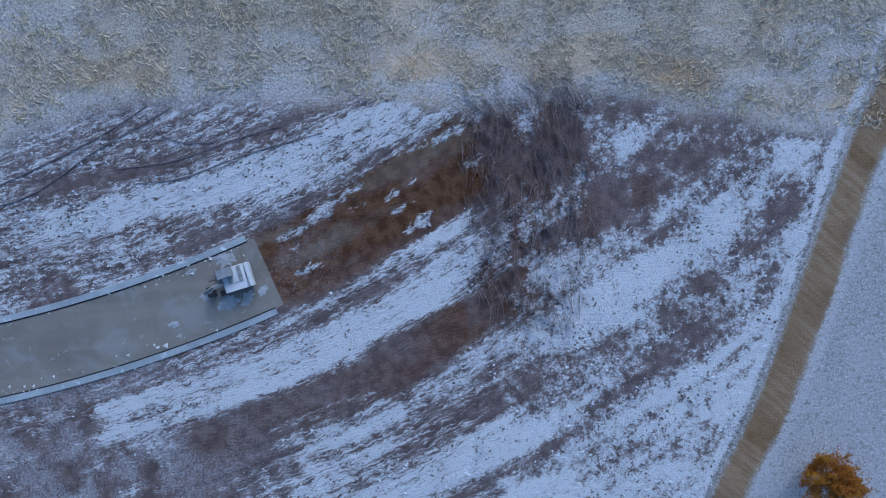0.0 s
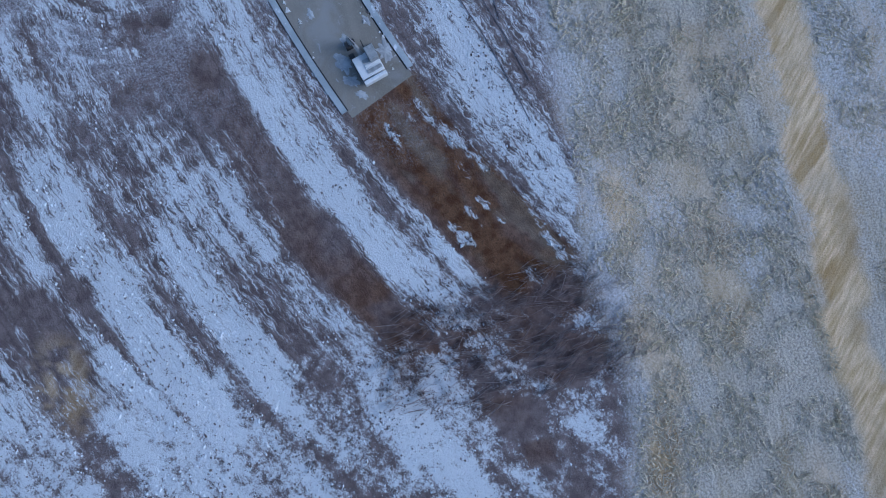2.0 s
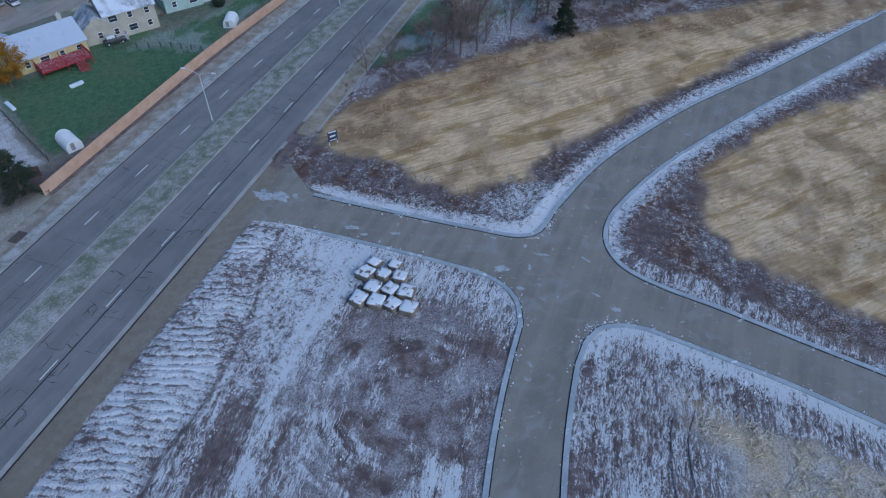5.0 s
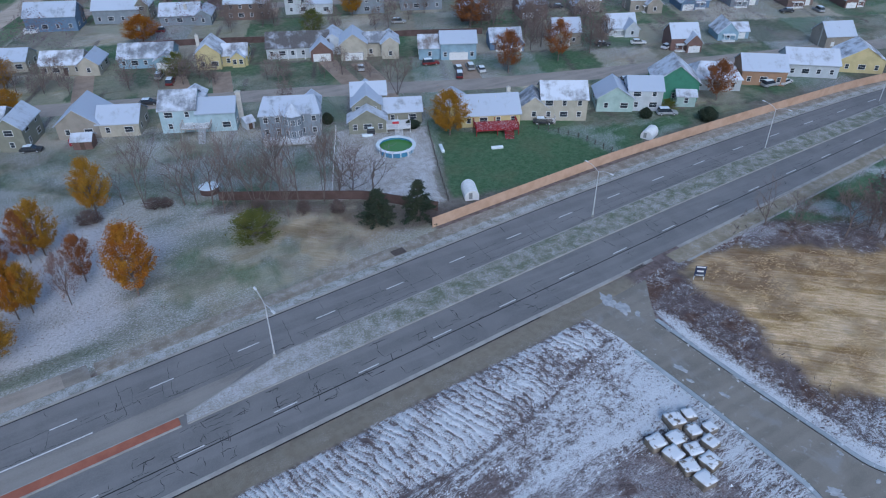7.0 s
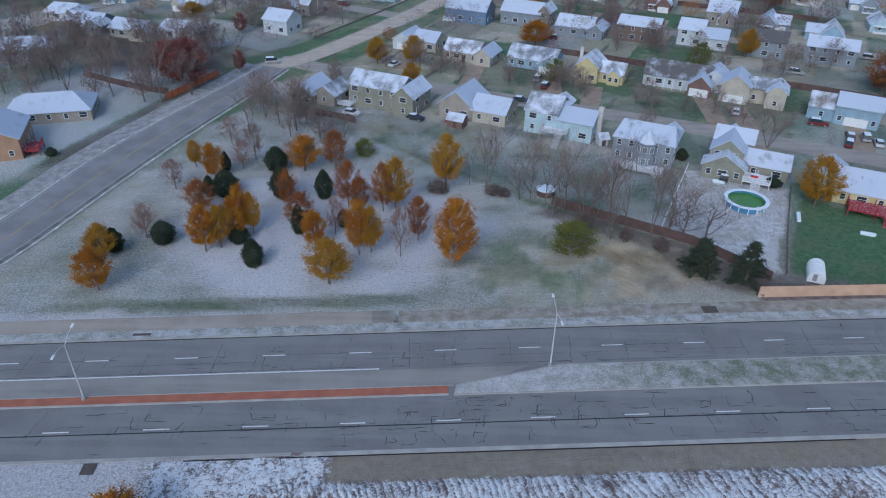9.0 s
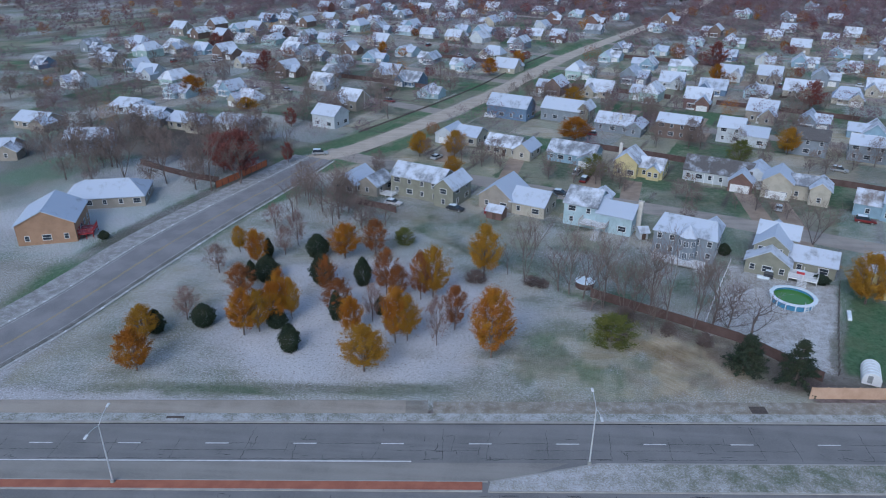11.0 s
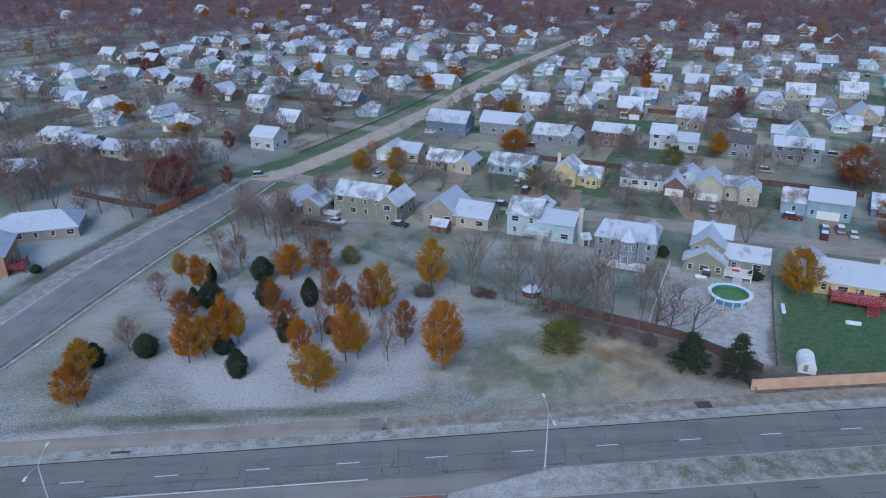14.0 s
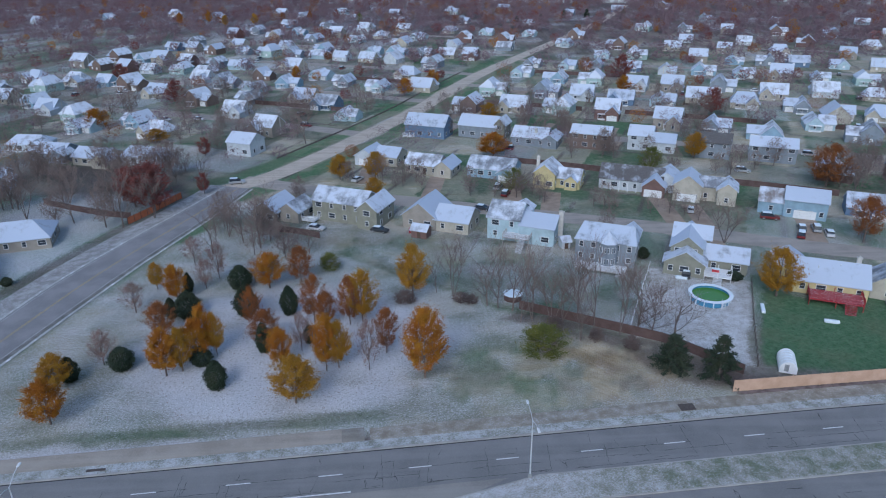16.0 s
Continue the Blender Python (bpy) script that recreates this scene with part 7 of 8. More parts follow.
def crown_points(r, n, lobes, w, lo, hi, peak=0.45):
    """Points in an uneven crown: sprays that reach outwards and up from the stem, with gaps between them and ragged ends."""
    g = np.random.default_rng(r.randrange(10**6))
    side = g.uniform(0.78, 1.18, 7)  # the crown bulges more on some sides
    out = []
    for _ in range(lobes):
        s = g.uniform(0, 1)
        z = lo + (hi - lo) * s
        ang = g.uniform(0, 2 * math.pi)
        bulge = float(np.interp(ang / (2 * math.pi) * 7, np.arange(8), np.r_[side, side[0]]))
        width = bulge * w / 2 * math.sin(math.pi * min(1, 0.12 + 0.88 * (s / (2 * peak) if s < peak else 0.5 + (s - peak) / (2 * (1 - peak))))) ** 0.6
        rad = width * g.uniform(0.1, 1.0) ** 0.55
        c = np.array([rad * math.cos(ang), rad * math.sin(ang), z])
        m = max(3, int(n / lobes * g.uniform(0.5, 1.5)))
        away_ = np.array([math.cos(ang) * rad / w * 1.6, math.sin(ang) * rad / w * 1.6, 0.75])
        along = g.normal(0, 0.5, (m, 1)) * (w / 6.0)
        out.append(c + away_ * along + g.normal(size=(m, 3)) * (w / 6.0) * 0.21 * g.uniform(0.7, 1.3))
    return np.concatenate(out)


def leafy(name, label, mat, seed, h=10.0, w=6.0, lo=2.6, n=10500, lobes=190, size=0.125, peak=0.50, density=1.0, fork=1):
    r = random.Random(seed)
    root = thing(name, label, "tree", pose(0, 0, 0), "trees")
    segs = [(Vector((0, 0, -0.1)), Vector((0.05, 0, lo)), 0.17, 0.13)]
    for k in range(7):
        ang = 2 * math.pi * (k + r.random()) / 7
        base = Vector((0.05, 0, lo * r.uniform(0.75, 1.2)))
        grow(r, base, Vector((math.cos(ang) * 0.5, math.sin(ang) * 0.5, r.uniform(0.7, 1.2))).normalized(), (h - lo) * r.uniform(0.4, 0.62), 0.08, fork, segs, 0.45, 2)
    segs.append((Vector((0.05, 0, lo)), Vector((0, 0, h * 0.85)), 0.13, 0.03))
    part("trunk", mesh_of("trunk", *tubes(segs), M_BARK), root, "dark bare trunk and limbs")
    v, f = leaves(crown_points(r, int(n * density), lobes, w, lo * 0.95, h, peak), size, r)
    part("crown", mesh_of("crown", v, f, mat), root)
    return root


def bare(name, label, seed, h=10.0, w=6.0, depth=3, twigs=3, spread=0.42, mat=None, stems=1):
    r = random.Random(seed)
    root = thing(name, label, "tree", pose(0, 0, 0), "bare trees")
    segs, thin = [], []
    for _ in range(stems):
        lean = Vector((r.gauss(0, 0.08 * stems), r.gauss(0, 0.08 * stems), 1)).normalized()
        grow(r, Vector((0, 0, -0.1)), lean, h * 0.62, 0.17 / stems**0.5, depth, segs, spread, twigs)
    big = [s for s in segs if s[2] > 0.03]
    small = [(a, b, max(p, 0.017), max(q, 0.011)) for a, b, p, q in segs if p <= 0.03]
    part("trunk", mesh_of("trunk", *tubes(big, 5), M_BARK), root)
    part("crown", mesh_of("crown", *tubes(small, 3), mat or M_TWIG), root, "fine bare twigs")
    return root


def evergreen(label, seed, h=5.0, w=3.6, peak=0.3, n=2600):
    r = random.Random(seed)
    root = thing("evergreen_tree", label, "tree", pose(0, 0, 0), "evergreens")
    bm = bmesh.new()
    rod(bm, (0, 0, -0.1), (0, 0, h * 0.8), 0.12, 0.03, 6)
    part("trunk", bm_mesh("trunk", bm, M_BARK), root)
    g = np.random.default_rng(seed)
    k = g.uniform(0, 1, n * 2)
    ang = g.uniform(0, 2 * math.pi, n * 2)
    reach = w / 2 * np.where(k < peak, (0.55 + 0.45 * k / peak), ((1 - k) / (1 - peak)) ** 0.62)
    rad = reach * g.uniform(0.25, 1.0, n * 2) ** 0.4 * (1 + 0.10 * np.sin(ang * 5 + k * 17) + 0.07 * np.sin(ang * 9 - k * 31))
    pts = np.stack([rad * np.cos(ang), rad * np.sin(ang), 0.12 + k * (h - 0.12)], 1) + g.normal(0, 0.11, (n * 2, 3))
    v, f = leaves(pts, 0.15, r, droop=0.3)
    part("crown", mesh_of("crown", v, f, M_NEEDLE), root)
    return root


def pine(label, seed, h=8.0, w=6.5, whorls=15):
    """A dark open pine: whorls of drooping boughs, shorter towards the tip, each a spray of needles."""
    r = random.Random(seed)
    root = thing("pine_tree", label, "tree", pose(0, 0, 0), "evergreens")
    segs = [(Vector((0, 0, -0.1)), Vector((0.1, 0, h * 0.55)), 0.18, 0.10), (Vector((0.1, 0, h * 0.55)), Vector((0, 0, h * 0.98)), 0.10, 0.02)]
    pts = []
    g = np.random.default_rng(seed)
    for k in range(whorls):
        s = (k + 0.5) / whorls
        z = h * (0.08 + 0.88 * s)
        for q in range(r.randint(5, 8)):
            ang = r.uniform(0, 2 * math.pi)
            reach = w / 2 * (1 - s) ** 0.75 * r.uniform(0.55, 1.15) + 0.25
            tip = Vector((reach * math.cos(ang), reach * math.sin(ang), z + 0.22 * reach * r.uniform(-0.6, 1.0)))
            segs.append((Vector((0, 0, z)), tip, 0.045, 0.012))
            m = int(26 + 34 * reach)
            f = g.uniform(0.2, 1.05, (m, 1)) ** 0.7
            pts.append(np.array([0, 0, z]) * (1 - f) + np.array(tip) * f + g.normal(size=(m, 3)) * np.array([0.22, 0.22, 0.13]))
    part("trunk", mesh_of("trunk", *tubes(segs), M_BARK), root)
    part("crown", mesh_of("crown", *leaves(np.concatenate(pts), 0.15, r, droop=0.2), M_NEEDLE), root)
    return root


def plant(kinds, table, size, turn0=0, full=1.0):
    """Copies at (x, y, height, width), scaled from a kind of the given height and width; full: how much wider the crowns are."""
    for k, (x, y, h, w) in enumerate(table):
        kind = kinds[k % len(kinds)]
        sx, sz = w / size[1] * (full if w < 6 else 1 - 0.4 * (full - 1)), h / size[0]
        copy_thing(kind, pose(x, y, 0, 0, 0, turn0 + 67 * k) @ Matrix.Diagonal((sx, sx, sz, 1)))


def away(kinds):
    """The patterns stand in the far wood as trees of their own."""
    for k, root in enumerate(kinds):
        away.n += 1
        root.matrix_basis = pose(-260 + 23.0 * away.n, 640 + 9.0 * (away.n % 5), 0)


away.n = 0
ORANGE = [leafy("maple_tree", "orange-leaved tree standing on thin snow", M_LEAF_ORANGE, 1), leafy("maple_tree", "orange-leaved tree with an uneven crown", M_LEAF_ORANGE, 2, lobes=150)]
YELLOW = [leafy("pear_tree", "golden yellow-leaved tree with an oval crown", M_LEAF_YELLOW, 3, peak=0.45), leafy("pear_tree", "yellow-leaved tree standing on thin snow", M_LEAF_YELLOW, 4, lobes=150)]
RUST = [leafy("oak_tree", "rust brown tree with thinning leaves", M_LEAF_RED, 5, n=7600, lobes=170), leafy("oak_tree", "red-brown tree with thinning leaves", M_LEAF_RED, 6, n=6800, lobes=150)]
CRIMSON = [leafy("maple_tree", "dull crimson tree in the neighbourhood", M_LEAF_CRIMSON, 7, n=4000, lobes=100, size=0.17)]
OLIVE = [leafy("shrub", "olive green rounded shrub", M_LEAF_OLIVE, 8, lo=0.6, n=7000, peak=0.35)]
PALE = [leafy("young_tree", "small tree with pinkish bare twigs", M_TWIG_PINK, 9, h=9.5, w=7.0, n=3000, lobes=100, size=0.13), leafy("young_tree", "small nearly bare tree on thin snow", M_TWIG_PINK, 10, h=9.5, w=7.0, n=2600, lobes=90, size=0.13)]
BARE = [bare("bare_tree", "tall bare grey tree behind the fence", 11, depth=3, twigs=2, spread=0.52), bare("bare_tree", "bare tree with several stems", 12, depth=2, twigs=4, stems=3, spread=0.55), bare("bare_tree", "bare tree with fine spreading twigs", 13, depth=3, twigs=3, spread=0.58)]
CONE = [evergreen("dark green conical evergreen on thin snow", 14, w=4.3, peak=0.40), evergreen("dark green round evergreen bush", 15, w=4.3, peak=0.46)]

plant(ORANGE, [(-45.7, 95.6, 7.7, 6.4), (-32.1, 107.4, 8.6, 4.6), (-28.1, 111.2, 8.2, 3.8), (-27.0, 113.5, 9.6, 3.4), (-38.2, 134.5, 7.6, 3.9), (-20.5, 138.9, 7.8, 5.3), (-13.5, 109.3, 7.2, 3.7), (-5.5, 107.2, 10.4, 3.9), (11.0, 104.0, 12.3, 8.2), (-24.2, 51.6, 6.8, 6.6), (-29.6, 30.4, 6.0, 6.0)], (10, 6), full=1.22)
plant(YELLOW, [(-48.7, 104.8, 6.3, 4.4), (-29.8, 108.7, 8.0, 3.8), (-25.2, 113.4, 8.0, 2.8), (-0.3, 123.5, 10.2, 5.0), (-3.5, 108.0, 8.6, 3.9), (-9.4, 98.5, 8.2, 7.8), (9.3, 132.4, 11.2, 7.0), (82.3, 127.9, 9.9, 8.9), (-43.9, 140.0, 5.8, 2.8), (171, 66, 12.5, 12.0)], (10, 6), full=1.22)
plant(RUST, [(-14.3, 141.3, 7.9, 4.8), (-9.4, 123.9, 9.4, 4.4), (-6.9, 122.7, 6.6, 3.2), (-2.6, 122.5, 9.5, 4.0), (-36.5, 119.8, 7.1, 4.3), (-17.0, 116.0, 6.9, 4.8), (4.5, 112.2, 8.5, 3.6), (-21.0, 123.3, 7.8, 3.2), (115.8, 152.7, 10.9, 8.6), (132.8, 152.8, 11.1, 7.6), (211, 37, 8, 7), (129, 192, 12, 13), (181, 58, 10, 11), (194, 40, 8, 8), (148.0, 110.4, 9.6, 5.8)], (10, 6), full=1.22)
plant(CONE, [(-47.7, 107.2, 4.4, 2.9), (-40.3, 110.2, 4.1, 3.8), (-27.1, 110.7, 3.4, 3.3), (-22.8, 103.4, 5.1, 3.2), (-37.2, 127.4, 4.3, 2.3), (-34.0, 127.7, 5.3, 4.5), (-36.9, 138.3, 4.3, 1.9), (-26.5, 139.2, 5.2, 4.3), (-23.0, 127.9, 6.1, 4.2), (-14.6, 127.5, 5.9, 3.1), (-17.1, 114.0, 5.7, 2.4), (-9.4, 116.6, 3.5, 2.2)], (5, 3.6))
PINE = [pine("dark open pine beside the brown fence", 61), pine("dark pine with a ragged pointed crown", 62, whorls=13)]
plant(PINE, [(52.2, 103.4, 7.2, 7.0), (58.9, 100.4, 8.4, 6.8), (140.3, 36.5, 8.5, 5.4)], (8, 6.5))
SHRUB = [leafy("shrub", "low dark bare shrub in the frosty grass", M_BRUSH, 63, lo=0.3, n=6000, peak=0.4)]
plant(SHRUB, [(7.6, 131.0, 2.2, 5.0), (18.8, 130.2, 1.9, 3.6), (21.0, 129.4, 1.6, 3.0), (35.5, 118.5, 2.4, 3.6), (42.0, 113.6, 2.6, 3.0), (47.5, 110.8, 2.4, 3.4)], (10, 6))
plant(CONE, [ (-76.8, 144.2, 1.9, 2.2), (77.1, 135.8, 1.9, 3.2), (172.5, 62.0, 4.0, 8.0), (137.0, 103.4, 3.2, 4.0), (61.5, 148, 2.6, 2.6), (126, 112, 2.4, 2.6)], (5, 3.6))
plant(PALE, [(-43.9, 111.5, 6.5, 4.4), (-44.9, 130.0, 6.2, 4.5), (-33.7, 139.5, 6.5, 3.8), (-39.7, 152.7, 6.2, 4.7), (-32.1, 144.1, 8.3, 3.9), (-24.0, 141.7, 5.3, 3.2), (-10.5, 113.8, 7.4, 3.2), (1.7, 106.9, 9.3, 3.6)], (9.5, 7), full=1.22)
plant(BARE, [(14.2, 134.2, 7.3, 4), (17.5, 132, 11.9, 6), (26, 126.9, 10.6, 6), (28.6, 125.6, 10.1, 6.8), (31.9, 122.1, 13.1, 7), (40.5, 121.7, 12.2, 7), (42.9, 118.4, 12.4, 6.2), (46.8, 115.2, 12.6, 5.6), (49.9, 115.1, 10.9, 8.1), (55.9, 112.9, 7.3, 9.5), (39.2, 113.6, 8.2, 4.5), (-26.3, 160.1, 11.4, 9.3), (-31.1, 163.8, 10.4, 8.1), (-35.4, 167.6, 7.7, 8.3), (-20.3, 156.5, 5.2, 7.9), (-14.4, 156.2, 5.2, 5.9), (83.3, 154.9, 9.0, 8.5), (-27.6, 253.3, 11.0, 9.1), (-37, 158, 8.0, 7), (35, 119, 10.4, 7)], (9.5, 7))
plant(BARE, [(110.6, 66.7, 6.7, 6.0), (112.1, 62.5, 6.7, 6.0), (123.8, 52.9, 13.3, 8.6), (126.8, 50.5, 11.6, 9.2), (132.8, 45.7, 9.3, 5.0), (156.0, 31.6, 10.3, 7.6), (159.4, 26.5, 11.5, 7.6), (156.8, 35.5, 9.1, 7.8), (162.6, 19.0, 8.4, 7.6), (169.6, 13.4, 9.7, 8.8), (178.3, 7.9, 9.2, 8.8), (166.8, 42.3, 10.9, 8.2), (145, 44, 9, 7), (150, 38, 10, 8), (119, 57, 8, 7), (-64, 176, 12, 9), (-70, 186, 11, 8), (-78, 180, 10, 8), (-62, 192, 12, 8), (-86, 196, 10, 9)], (9.5, 7))
plant(OLIVE, [(31.9, 110.6, 5.0, 8.4), (-8.8, 147.3, 3.8, 5.0), (39.3, 198.2, 6.1, 7.0), (85.3, 214.9, 6.4, 8.0), (133, 112, 3.0, 4.0)], (10, 6))
plant(ORANGE, [(37.5, 232.2, 7.5, 11.0), (-47.6, 374.5, 8, 5), (8.1, 334.4, 7.7, 7.9), (22.0, 354.1, 8.1, 7.0), (-111.6, 282.1, 7.7, 10.0), (110, 330, 8, 7)], (10, 6))
plant(YELLOW, [(-11.7, 210.5, 7.4, 6.9), (-1.1, 211.1, 7.9, 7.4), (-0.7, 193.0, 5.8, 5.6), (41.4, 279.8, 7.1, 7.8), (102.5, 223.2, 8.3, 6.9), (-82.0, 259.0, 5, 9)], (10, 6))
plant(CRIMSON, [(-59.4, 239.2, 6.5, 4.8), (-93.5, 322.8, 10.9, 8.8), (-138.7, 381.4, 9.6, 8.9), (131.8, 280.7, 11.2, 9.0), (118.5, 361.9, 12.4, 12), (-50, 201, 6, 4), (-59.5, 187, 13, 11.5), (-66.0, 191, 11, 10), (-70, 197, 9, 8)], (10, 6))
# thickets of bare trees: behind the straw field, along the crossing road, among the first houses
BUSHY = [leafy("bare_tree", "bare tree with a dense haze of twigs", M_TWIG, 31, h=9.5, w=8.0, n=1300, lobes=100, size=0.18, fork=0), leafy("bare_tree", "spreading bare tree with thin twigs", M_TWIG, 32, h=9.5, w=8.0, n=1050, lobes=85, size=0.18, fork=0)]


def thicket(seed, n, poly, h0, h1):
    r = random.Random(seed)
    xs, ys = [p[0] for p in poly], [p[1] for p in poly]
    k = 0
    while k < n:
        x, y = r.uniform(min(xs), max(xs)), r.uniform(min(ys), max(ys))
        if inside(np.array([x]), np.array([y]), poly)[0] and all((x - a) ** 2 + (y - b) ** 2 > 60 for a, b in TAKEN) and all(far_from(np.array([x]), np.array([y]), w)[0] > 8 for w in (LONG_MID, STREET_ONE)):
            h = r.uniform(h0, h1)
            copy_thing(BUSHY[k % 2], pose(x, y, 0, 0, 0, r.uniform(0, 360)) @ Matrix.Diagonal((h / 10, h / 10, h / 9.5, 1)))
            k += 1


thicket(41, 26, [(117, 60), (137, 43.5), (155, 25), (172, 6), (190, 2), (186, 30), (168, 42), (150, 44), (130, 62)], 7, 12.5)
thicket(42, 34, [(-130, 200), (-110, 178), (-62, 176), (-54, 204), (-70, 240), (-120, 250)], 7, 12)
thicket(43, 9, [(-40, 176), (-38, 160), (-24, 152), (-10, 154), (-16, 166), (-30, 176)], 6, 10)
thicket(44, 22, [(128, 160), (150, 150), (170, 190), (150, 215), (125, 200)], 8, 12)
thicket(47, 60, [(-20, 232), (10, 246), (60, 222), (115, 195), (150, 250), (130, 320), (60, 330), (-10, 300)], 6, 10)
thicket(48, 75, [(-60, 215), (-30, 262), (5, 330), (-60, 345), (-190, 340), (-200, 260), (-110, 205)], 6, 11)
thicket(49, 26, [(-30, 196), (10, 180), (60, 160), (120, 135), (140, 140), (70, 180), (0, 214)], 5, 8)
plant(BARE, [(24, 128, 9, 7), (37.5, 121, 9, 7), (52.5, 114.4, 8, 7), (29.5, 121, 7, 6), (-58, 182, 10, 8), (-66, 196, 11, 9), (-74, 204, 10, 8), (-92, 184, 11, 9), (-100, 196, 10, 8), (-52, 206, 9, 7)], (9.5, 7))
thicket(50, 14, [(188, 60), (215, 55), (250, 40), (250, 10), (215, 0), (190, 10)], 6, 10)
thicket(45, 8, [(172, 62), (186, 66), (200, 50), (190, 36), (176, 46)], 6, 10)
away(BUSHY)
for some in (ORANGE, YELLOW, RUST, CRIMSON, OLIVE, PALE, BARE, CONE, PINE, SHRUB):
    away(some)


def far_wood(name, label, mat, count, seed, h, w, chips, size, ok):
    """Many far trees as one sheet of small sprays."""
    r = random.Random(seed)
    g = np.random.default_rng(seed)
    pts, sizes = [], []
    n = 0
    while n < count:
        x, y = r.uniform(-560, 760), 110 + 880 * r.random() ** 0.8
        if abs(x - 20) > 130 + 0.62 * y or not ok(x, y, r):
            continue
        if any((x - a) ** 2 + (y - b) ** 2 < 64 for a, b in TAKEN):
            continue
        s = r.uniform(0.6, 1.25)
        near = min(1.0, max(0.30, (y - 60) / 420))
        m = int(chips / near**1.25)
        q = g.normal(size=(m, 3))
        q /= np.linalg.norm(q, axis=1)[:, None]
        q *= g.uniform(0.35, 1.0, (m, 1)) ** 0.6
        pts.append(q * [w / 2 * s, w / 2 * s, h * 0.42 * s] + [x, y, h * 0.56 * s])
        sizes.append(np.full((m, 1), size * near))
        n += 1
    v, f = leaves(np.concatenate(pts), np.concatenate(sizes), r, droop=-0.5, single=True)
    tagged(new(name, mesh_of(name, v, f, mat)), label, "trees", kind="stuff")


def lots(x, y, r):
    """Scattered over gardens near by, thicker where the houses end; never in streets or the park."""
    v = 0.416 * x + 0.909 * y
    u = 0.909 * x - 0.416 * y
    if far_from(np.array([x]), np.array([y]), STREET_ONE)[0] < 7 or any(abs(v - w - 3 * math.sin(u / 40)) < 6.5 for w in ((264, 343, 430, 516) if u > -116 else (238, 300, 372, 444, 516))):
        return False
    if x > 150 and 132 < y <= 214:
        return r.random() < 0.7
    if y < 214 or abs(u + 116) < 9 or (x < 62 and y < 172) or (v < 190 and u > -116 and x < 140):
        return False
    thick = (0.55 if y < 300 else 0.48) + 0.58 * min(1, max(0, (y + 0.25 * x - 330) / 260))
    if u < -116:
        thick = max(thick, 0.5)
    return r.random() < thick


far_wood("far_bare_trees", "far bare trees with purple brown twigs, distance haze in their colour", M_TWIG_HAZED, 5200, 21, 9.0, 9.0, 105, 0.66, lots)
far_wood("far_rust_trees", "far trees with rust brown leaves", M_LEAF_RED, 300, 22, 9.5, 8.5, 330, 0.46, lots)
far_wood("far_crimson_trees", "far trees with dull crimson leaves", M_LEAF_CRIMSON, 230, 23, 9.0, 8.0, 330, 0.44, lots)
far_wood("far_golden_trees", "far trees with golden orange leaves", M_LEAF_ORANGE, 80, 24, 8.0, 7.0, 330, 0.42, lots)

# ---------------------------------------------------------------- fences
def fence(name, label, line, h, mat, post_mat, each=2.4, rail=True, boards=0):
    """Posts and panels along a line."""
    root = thing(name, label, "fence", pose(0, 0, 0))
    p = np.array(line)
    s = np.r_[0, np.cumsum(np.linalg.norm(np.diff(p, axis=0), axis=1))]
    n = max(1, int(round(s[-1] / each)))
    q = np.linspace(0, s[-1], n + 1)
    pts = list(zip(np.interp(q, s, p[:, 0]).tolist(), np.interp(q, s, p[:, 1]).tolist()))
    bm = bmesh.new()
    box(bm, 0, 0, h / 2 + 0.05, 0.14, 0.14, h + 0.14)
    post_me = bm_mesh("post", bm, post_mat)
    for a, b in zip(pts, pts[1:]):
        length = math.hypot(b[0] - a[0], b[1] - a[1])
        ang = math.degrees(math.atan2(b[1] - a[1], b[0] - a[0]))
        part("post", post_me, root, at=pose(a[0], a[1], 0, 0, 0, ang))
        bm = bmesh.new()
        if boards:  # one panel of boards, each a little proud of the next, on a single sheet
            ring = []
            for k in range(boards):
                e0, e1 = -length / 2 + k * length / boards, -length / 2 + (k + 1) * length / boards
                ring += [(e0, -0.02), (e1 - 0.03, -0.02), (e1 - 0.03, 0.0), (e1, 0.0)]
            ring += [(length / 2, 0.04), (-length / 2, 0.04)]
            lo = [bm.verts.new((px, py, 0.04)) for px, py in ring]
            hi = [bm.verts.new((px, py, h + 0.04)) for px, py in ring]
            for q in range(len(ring)):
                n2 = (q + 1) % len(ring)
                bm.faces.new((lo[q], lo[n2], hi[n2], hi[q]))
            bm.faces.new(hi)
        else:
            for z in (0.25, 0.6, 0.95):
                box(bm, 0, 0, h * z, length, 0.035, 0.05)
        part("panel", bm_mesh("panel", bm, mat), root, at=pose((a[0] + b[0]) / 2, (a[1] + b[1]) / 2, 0, 0, 0, ang))
    part("post", post_me, root, at=pose(pts[-1][0], pts[-1][1], 0))
    return root


fence("wooden_fence", "long orange-tan board fence beside the main road", smooth([(59.8, 96.9), (81, 98.2), (107, 99.5), (137, 99.2), (165, 98.5), (185, 97.6), (205, 95.0), (225, 90.6)], 4), 2.1, M_FENCE_TAN, M_FENCE_TAN, 2.45, boards=8)
fence("wooden_fence", "dark red-brown board fence behind the gardens", [(30.1, 126.2), (45.2, 117.4), (54.2, 112.0), (63.5, 101.5)], 1.9, M_FENCE_BROWN, M_FENCE_BROWN, 2.4, boards=8)
fence("rail_fence", "white rail fence beside the pool garden", [(61.6, 143.4), (55, 129.5), (48.6, 115.6)], 1.2, M_TRIM, M_TRIM, 2.4)
